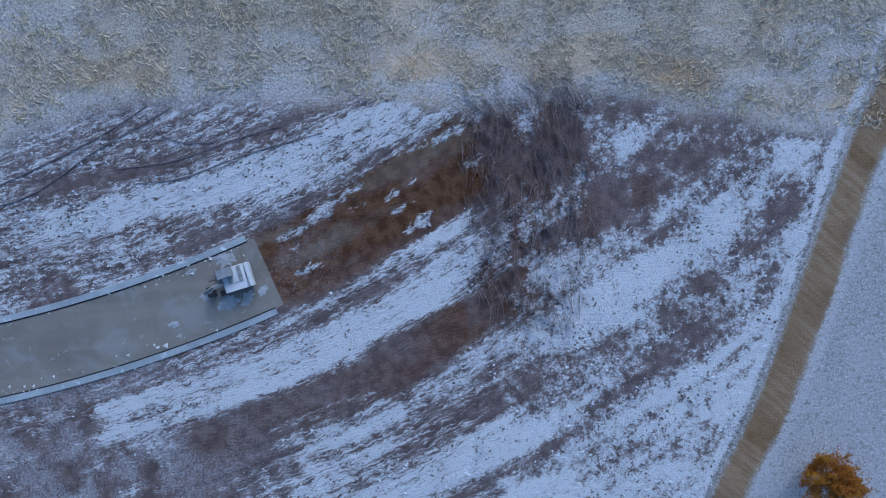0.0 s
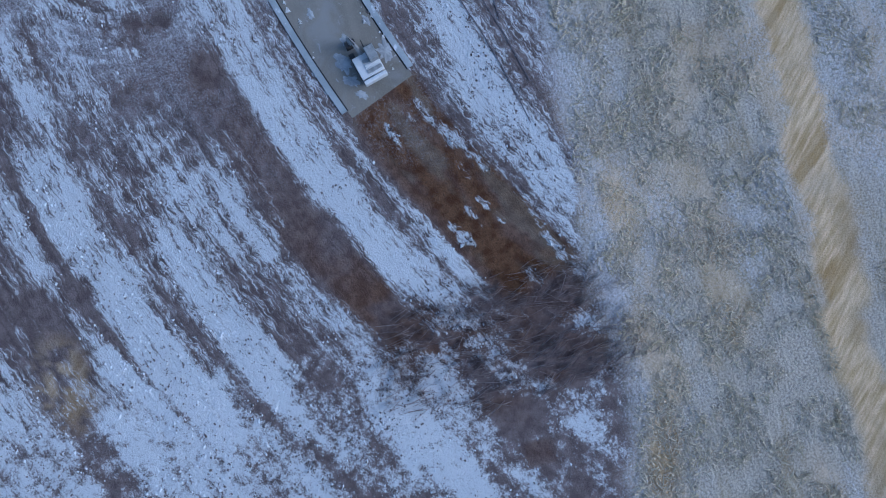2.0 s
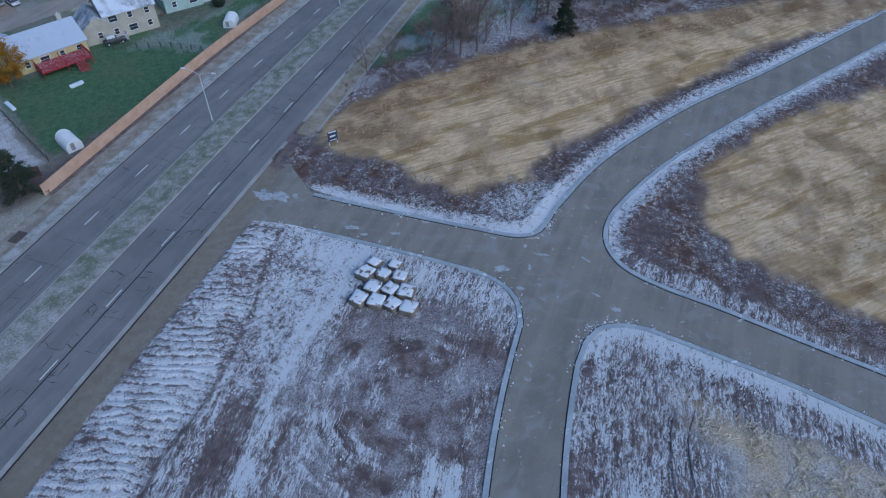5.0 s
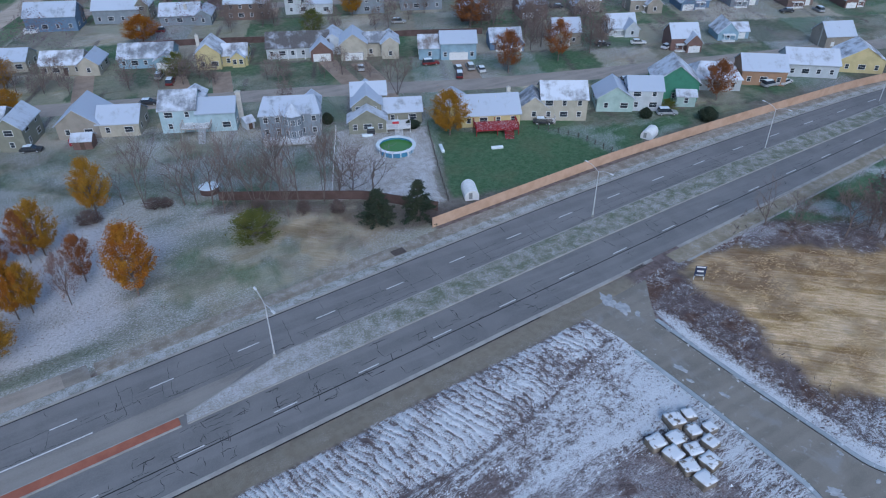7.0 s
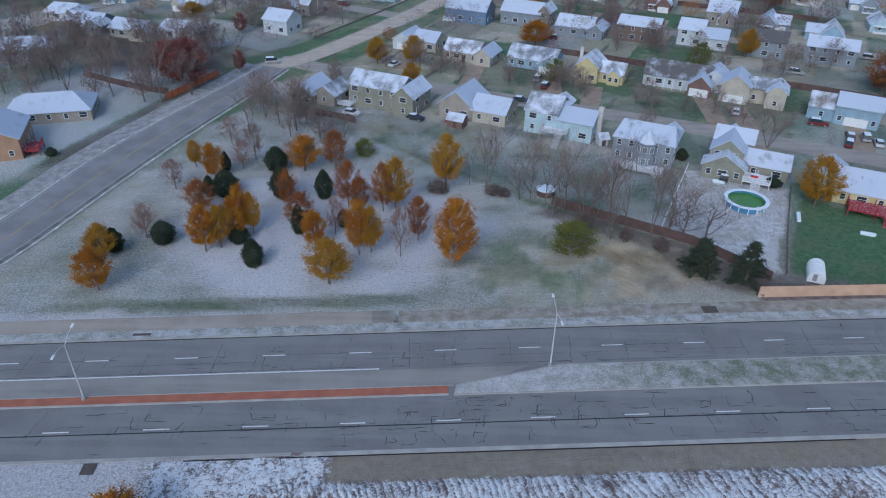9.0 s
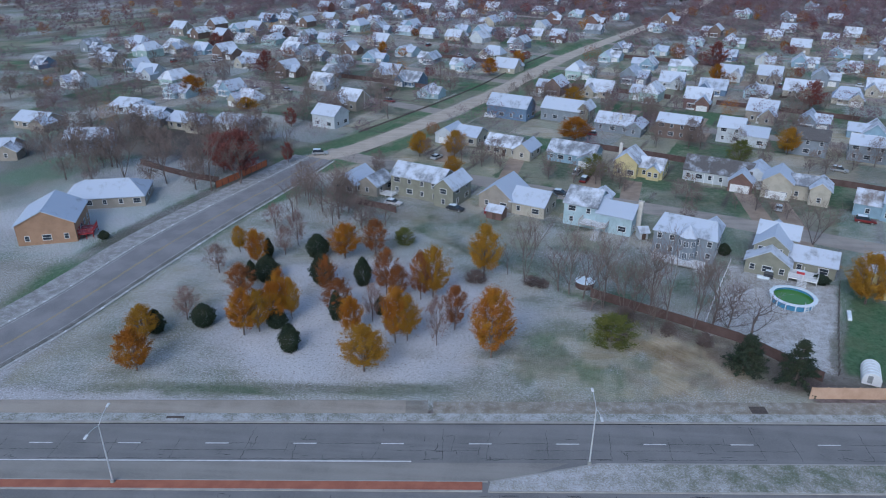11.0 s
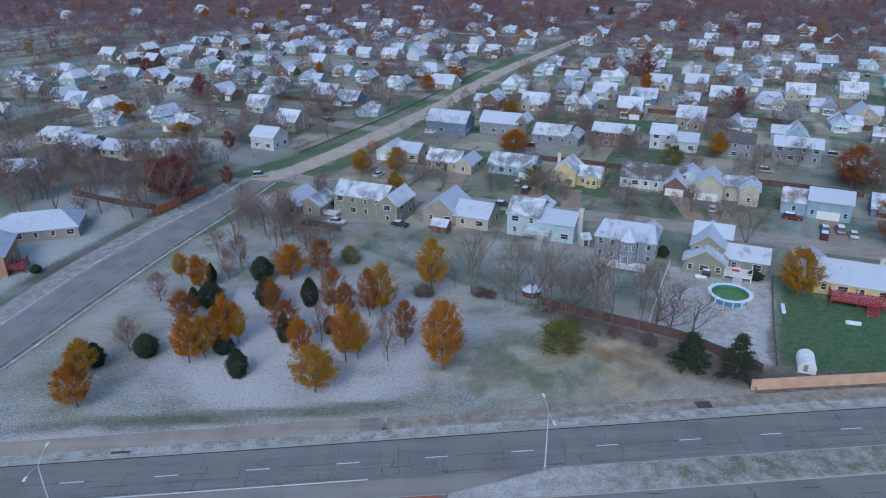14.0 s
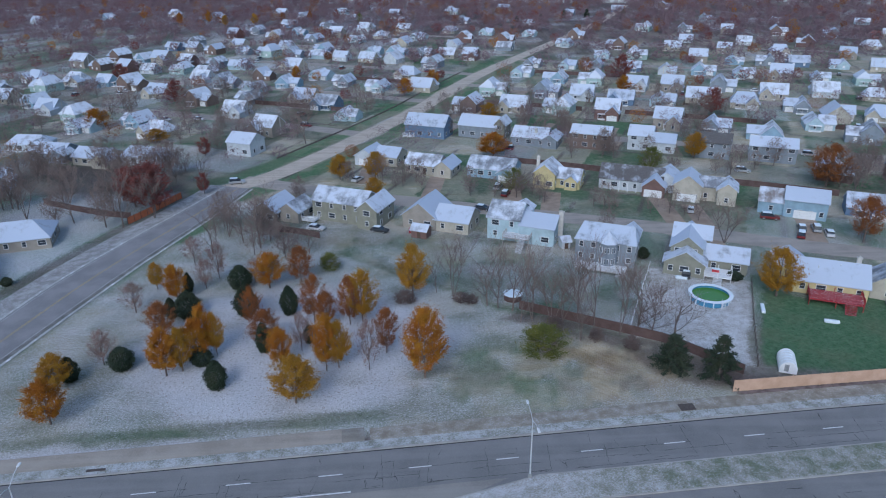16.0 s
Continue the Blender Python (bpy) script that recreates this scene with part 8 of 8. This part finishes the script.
fence("rail_fence", "thin dark wire fence between two gardens", [(80.2, 134.3), (73, 118), (66.9, 103.4)], 1.2, M_GRATE, M_GRATE, 2.4)
fence("rail_fence", "thin dark wire fence between two green gardens", [(101, 120), (106, 111), (107, 102.5)], 1.2, M_GRATE, M_GRATE, 2.4)
fence("wooden_fence", "orange board fence beside the crossing road", [(-55.5, 197.5), (-60, 186), (-63.5, 178)], 1.8, plain("bright_orange_boards", (0.42, 0.13, 0.06), (0.5, 0.17, 0.08), 0.6, 12), M_FENCE_BROWN, 2.4, boards=8)
fence("wooden_fence", "red-brown board fence between the frosty lawn and the scrub", [(-64.2, 182.2), (-72.2, 184.7), (-82, 189.4), (-92.4, 195.2)], 1.7, M_FENCE_BROWN, M_FENCE_BROWN, 2.4, boards=8)
fence("wooden_fence", "low brown board fence behind small houses", [(-24, 170), (-18, 168), (-13, 165)], 1.6, M_FENCE_BROWN, M_FENCE_BROWN, 2.4, boards=8)

fence("wooden_fence", "long low dark board fence along the pale street", [p for p in shifted(LONG_MID, 11.5) if 232 < p[1] < 400], 0.5, M_DECKWOOD_OLD, M_DECKWOOD_OLD, 9.0, boards=12)
for v0, u0, u1 in ((221, -62, -20), (221, -6, 40), (303, -90, -48), (303, -30, 20), (303, 40, 95), (386, -90, -30), (269, -190, -140), (336, -200, -140)):
    fence("wooden_fence", "dark board fence between back gardens", [grid(u0, v0), grid((u0 + u1) / 2, v0 + 0.8), grid(u1, v0)], 1.8, M_FENCE_BROWN, M_FENCE_BROWN, 10.5, boards=12)

# ---------------------------------------------------------------- pool with its frame
M_POOLBLUE = plain("blue_pool_liner", (0.06, 0.20, 0.36), (0.09, 0.26, 0.42), 1.5, 16, rough=0.4)
M_POOLWHITE = plain("frosty_white_pool_rim", (0.66, 0.74, 0.80), (0.74, 0.80, 0.85), 1.5, 16)
M_ALGAE = Nodes("green_still_water", 0.12, spec=0.5).done((0.075, 0.20, 0.03))
pool = thing("swimming_pool", "round above-ground pool with green water and white rim", "pool", pose(68.6, 127.6, 0))
R_POOL = 3.8


def ring_mesh(name, r0, r1, z0, z1, mat, sides=40):
    v, f = [], []
    for k in range(sides):
        c, s = math.cos(2 * math.pi * k / sides), math.sin(2 * math.pi * k / sides)
        v += [(r0 * c, r0 * s, z0), (r1 * c, r1 * s, z0), (r1 * c, r1 * s, z1), (r0 * c, r0 * s, z1)]
        a, b = 4 * k, 4 * ((k + 1) % sides)
        f += [(a + i, a + (i + 1) % 4, b + (i + 1) % 4, b + i) for i in range(4)]
    return mesh_of(name, v, f, mat)


part("pool_wall", ring_mesh("pool_wall", R_POOL - 0.08, R_POOL, 0, 1.25, M_POOLBLUE), pool, "blue pool wall")
part("rim", ring_mesh("rim", R_POOL - 0.28, R_POOL + 0.5, 1.25, 1.36, M_POOLWHITE), pool)
bm = bmesh.new()
bmesh.ops.create_cone(bm, cap_ends=True, segments=40, radius1=R_POOL - 0.09, radius2=R_POOL - 0.09, depth=0.06, matrix=Matrix.Translation((0, 0, 0.72)))
part("water", bm_mesh("water", bm, M_ALGAE), pool, "green still water")
for k in range(14):
    bm = bmesh.new()
    a = 2 * math.pi * k / 14
    box(bm, (R_POOL + 0.12) * math.cos(a), (R_POOL + 0.12) * math.sin(a), 0.62, 0.16, 0.16, 1.24, a)
    part("upright", bm_mesh("upright", bm, M_POOLWHITE), pool)
ladder = thing("pool_ladder", "white plastic ladder leaning on the pool", "ladder", pose(69.6, 123.6, 0, 0, 0, -20))
for sx in (-0.35, 0.35):
    bm = bmesh.new()
    rod(bm, (sx, -0.6, 0), (sx, 0.1, 1.9), 0.05, 0.05, 6)
    part("side_rail", bm_mesh("side_rail", bm, M_TRIM), ladder)
for k in range(5):
    bm = bmesh.new()
    box(bm, 0, -0.53 + 0.11 * k, 0.25 + 0.3 * k, 0.7, 0.16, 0.05)
    part("rung", bm_mesh("rung", bm, M_TRIM), ladder)

# white rounded garden store
store = thing("garden_store", "white ribbed barrel-roofed store beside the fence", "shed", pose(71.8, 103.4, 0, 0, 0, 68))
v, f = [], []
for k in range(13):
    a = math.pi * k / 12
    for x in (-2.3, 2.3):
        v.append((x, -1.35 * math.cos(a), 0.7 + 1.4 * math.sin(a)))
v += [(-2.3, -1.35, 0), (2.3, -1.35, 0), (-2.3, 1.35, 0), (2.3, 1.35, 0)]
f = [(2 * k, 2 * k + 2, 2 * k + 3, 2 * k + 1) for k in range(12)] + [tuple(range(24, -1, -2)) + (26, 28), tuple(range(1, 26, 2)) + (29, 27), (0, 1, 27, 26), (24, 28, 29, 25)]
part("shell", mesh_of("shell", v, f, plain("white_sheet", (0.64, 0.65, 0.66), (0.74, 0.75, 0.76), 1, 12)), store)
for k in range(6):
    bm = bmesh.new()
    for q in range(12):
        a, b = math.pi * q / 12, math.pi * (q + 1) / 12
        rod(bm, (-2.1 + 0.84 * k, -1.38 * math.cos(a), 0.7 + 1.43 * math.sin(a)), (-2.1 + 0.84 * k, -1.38 * math.cos(b), 0.7 + 1.43 * math.sin(b)), 0.04, 0.04, 4)
    part("rib", bm_mesh("rib", bm, M_POOLWHITE), store)
bm = bmesh.new()
box(bm, -2.33, 0.3, 1.0, 0.05, 0.7, 1.3)
part("door", bm_mesh("door", bm, M_EXC_GREY), store)


second_store = copy_thing(store, pose(119.6, 104.3, 0, 0, 0, 25) @ Matrix.Diagonal((0.9, 0.95, 0.9, 1)))

# small sheds, bins and garden things
def shed(x, y, turn, w, d, h, walls, roof, label):
    root = thing("shed", label, "shed", pose(x, y, 0, 0, 0, turn))
    part("wall", gable_wall(w, d, h, w * 0.25, "x", WALLS[walls]), root)
    part("roof", gable_roof(w, d, h, d * 0.3, "x", ROOFS[roof]), root)
    bm = bmesh.new()
    box(bm, 0, -d / 2 - 0.03, 0.95, 0.9, 0.05, 1.85)
    part("door", bm_mesh("door", bm, M_DOOR), root)


shed(11.8, 164.6, -24, 4.0, 3.2, 2.2, "brick", 0, "small dark red shed with a snowy roof")
shed(45.2, 155.6, 10, 2.0, 2.6, 1.9, "white", 0, "small white garden shed")
covered = thing("covered_pool", "small round covered pool with a white snowy lid", "pool", pose(29.4, 130.6, 0))
part("pool_wall", ring_mesh("pool_wall", 1.72, 1.8, 0, 1.25, M_FENCE_BROWN, 28), covered, "dark brown wooden side")
bm = bmesh.new()
bmesh.ops.create_cone(bm, cap_ends=True, segments=28, radius1=1.92, radius2=1.5, depth=0.16, matrix=Matrix.Translation((0, 0, 1.33)))
part("cover", bm_mesh("cover", bm, M_POOLWHITE), covered)
store_box = thing("storage_box", "bright red plastic garden box on the white deck", "storage box", pose(73.6, 137.2, 1.165, 0, 0, ROW))
bm = bmesh.new()
box(bm, 0, 0, 0.4, 1.5, 0.8, 0.75)
bevelled(bm, 0.08)
part("body", bm_mesh("body", bm, plain("red_plastic", (0.42, 0.04, 0.05), (0.5, 0.06, 0.07), 2, 14, rough=0.5)), store_box)
bm = bmesh.new()
box(bm, 0, 0, 0.82, 1.6, 0.9, 0.1)
part("lid", bm_mesh("lid", bm, M_POOLWHITE), store_box, "lid with thin snow")
for x, y, turn, w in ((87.4, 116.8, -20, 2.6), (77.0, 122.6, 70, 3.4), (66.3, 137.0, -20, 2.4), (53.6, 155.6, 0, 1.8)):
    bm = bmesh.new()
    box(bm, 0, 0, 0.35, w, 0.7, 0.5)
    bevelled(bm, 0.08)
    box(bm, 0, 0, 0.05, w * 0.8, 0.5, 0.1)
    thing("garden_bench", "snow-covered pale garden bench on the lawn", "bench", pose(x, y, 0, 0, 0, turn), data=bm_mesh("garden_bench", bm, M_POOLWHITE))

# ---------------------------------------------------------------- driveways
def drive(x0, y0, x1, y1, w=5.0):
    a = [(x0, y0), ((x0 + x1) / 2, (y0 + y1) / 2), (x1, y1)]
    v, f = band(shifted(a, w / 2), shifted(a, -w / 2), 0.028, 0.06)
    tagged(new("driveway", mesh_of("driveway", v, f, M_DRIVE)), "brown leaf-strewn concrete driveway", "driveway", "driveways", kind="structure")


for row in ((-4.5, 206, -3.2, 222), (14, 189, 18, 211), (37, 181, 39.5, 203), (46, 178, 50, 194), (76.5, 166, 78, 187), (83, 162, 85, 181), (105, 153, 110, 168), (25, 183, 21, 176), (43.5, 176, 41, 169), (60, 168, 59, 154), (82, 159, 79, 148)):
    drive(*row)
r_drive = random.Random(9)
for k in range(64):  # drives of the further rows, from house to street
    side, row_v = r_drive.choice((-1, 1)), r_drive.choice((264, 343))
    row_u = -104 + 7.9 * (k % 32) + r_drive.uniform(-2, 2)
    drive(*grid(row_u, row_v + 3.6 * side + 3 * math.sin(row_u / 40)), *grid(row_u + r_drive.uniform(-1, 1), row_v + side * r_drive.uniform(13, 17)), r_drive.choice((3.2, 4.8)))

# ---------------------------------------------------------------- parked cars
def car_kind(label, paint, long=4.5, van=False):
    root = thing("car", label, "car", pose(0, 0, 0), "parked cars")
    l, w = long / 2, 0.88
    prof = [(-l, 0.35), (-l, 0.85), (-l * 0.55, 0.95), (l * 0.45, 0.95), (l, 0.75), (l, 0.35)]
    bm = bmesh.new()
    a = [bm.verts.new((x, -w, z)) for x, z in prof]
    b = [bm.verts.new((x, w, z)) for x, z in prof]
    bm.faces.new(a), bm.faces.new(b[::-1])
    for i in range(6):
        bm.faces.new((a[i], b[i], b[(i + 1) % 6], a[(i + 1) % 6]))
    bevelled(bm, 0.06)
    part("body", bm_mesh("body", bm, paint), root)
    back, top = (-l * 0.92, 1.75) if van else (-l * 0.72, 1.45)
    prof = [(back, 0.92), (back * 0.9, top), (l * 0.12, top), (l * 0.48, 0.92)]
    bm = bmesh.new()
    a = [bm.verts.new((x, -w * (0.96 if z < 1 else 0.8), z)) for x, z in prof]
    b = [bm.verts.new((x, w * (0.96 if z < 1 else 0.8), z)) for x, z in prof]
    bm.faces.new(a), bm.faces.new(b[::-1])
    for i in range(4):
        bm.faces.new((a[i], b[i], b[(i + 1) % 4], a[(i + 1) % 4]))
    part("cabin_glass", bm_mesh("cabin_glass", bm, M_GLASS), root, "dark glass cabin")
    bm = bmesh.new()
    box(bm, (back * 0.9 + l * 0.12) / 2, 0, top + 0.02, (l * 0.12 - back * 0.9) * 0.98, w * 1.6, 0.05)
    part("car_roof", bm_mesh("car_roof", bm, M_POOLWHITE), root, "roof with thin snow")
    for sx in (-0.62, 0.62):
        for sy in (-1, 1):
            bm = bmesh.new()
            rod(bm, (sx * l, sy * (w - 0.2), 0.33), (sx * l, sy * (w + 0.02), 0.33), 0.33, 0.33, 14)
            wheel = part("wheel", bm_mesh("wheel", bm, M_BLACK), root)
            bm = bmesh.new()
            rod(bm, (sx * l, sy * (w - 0.1), 0.33), (sx * l, sy * (w + 0.035), 0.33), 0.2, 0.2, 12)
            part("rim", bm_mesh("rim", bm, M_STEEL), wheel)
    return root


def paint(name, c):
    return plain(name, c, tuple(v * 0.85 for v in c), 1.5, 20, rough=0.35)


CARS = [car_kind("white parked car with thin snow on its roof", paint("white_car_paint", (0.62, 0.63, 0.65))),
        car_kind("dark grey parked car with thin snow on its roof", paint("dark_car_paint", (0.045, 0.048, 0.055))),
        car_kind("dark red parked van with thin snow on its roof", paint("red_car_paint", (0.18, 0.03, 0.03)), 4.7, True),
        car_kind("silver parked van with thin snow on its roof", paint("silver_car_paint", (0.36, 0.38, 0.40)), 4.8, True)]
SPOTS = [(28.6, 181.4, -24, 1), (-6.4, 209, 60, 1), (35.0, 198.6, 66, 0), (36.4, 192.6, 66, 1), (83.2, 175.8, 66, 0), (105.5, 161.5, 70, 1), (108.8, 160.8, 70, 3), (110.3, 157.6, 70, 0), (103.2, 157.2, 60, 2), (101.2, 169.0, -20, 2),
         (-14.5, 170.5, -20, 0), (103.6, 121.8, -35, 1), (162.0, 151.7, -30, 0), (170.6, 163.9, -30, 3), (166.6, 144.5, 10, 0), (1.5, 168.0, -24, 1), (-42.5, 209.5, 10, 3), (68.0, 138.6, 65, 1), (152, 156, -28, 1), (137, 131, 60, 3), (131.5, 110.6, -30, 3), (171.5, 108.6, 5, 0), (167.0, 109.6, -10, 3), (232, 42, 40, 0), (206, 48, 20, 1), (214, 50, 80, 0)]
r_car = random.Random(4)
for k in range(70):
    row_v, row_u = r_car.choice((264, 264, 343, 343, 430, 238, 300, 372)), r_car.uniform(-300, 250)
    cx, cy = grid(row_u, row_v + r_car.choice((-7.5, 7.5, -2.6, 2.6)))
    if abs(row_u + 116) > 12:
        SPOTS.append((cx, cy, ROW + r_car.choice((0, 180, 90, 90)), r_car.randrange(4)))
for k, (cx, cy, turn, which) in enumerate(SPOTS):
    m = pose(cx, cy, 0.04, 0, 0, turn)
    if k < 4:
        which = k
        m = pose(*[(28.6, 181.4), (-6.4, 209), (36.4, 192.6), (35.0, 198.6)][k], 0.04, 0, 0, (-24, 60, 66, 66)[k])
        CARS[(1, 0, 2, 3)[k]].matrix_basis = m
    else:
        copy_thing(CARS[which], m)


# ---------------------------------------------------------------- large pale buildings beyond the woods
def hall(x, y, turn, w, d, h):
    root = thing("warehouse", "large pale flat-roofed building beyond the far woods", "warehouse", pose(x, y, -0.05, 0, 0, turn), "far halls")
    bm = bmesh.new()
    box(bm, 0, 0, h / 2, w, d, h)
    wall = part("wall", bm_mesh("wall", bm, WALLS["white"]), root)
    bm = bmesh.new()
    box(bm, 0, 0, h + 0.35, w + 1, d + 1, 0.7)
    part("roof", bm_mesh("roof", bm, ROOFS[0]), root, "snow-covered flat roof")
    for k in range(int(w / 9)):
        bm = bmesh.new()
        box(bm, -w / 2 + 6 + 9 * k, -d / 2 - 0.05, 2.4, 4.0, 0.1, 4.0)
        part("loading_door", bm_mesh("loading_door", bm, M_EXC_GREY), wall)


for spec in ((150, 872, -6, 110, 45, 12), (258, 850, -10, 40, 30, 9), (455, 826, -14, 90, 50, 11), (560, 770, -20, 110, 50, 12), (380, 868, -12, 50, 40, 10), (-60, 905, 0, 60, 40, 9)):
    hall(*spec)
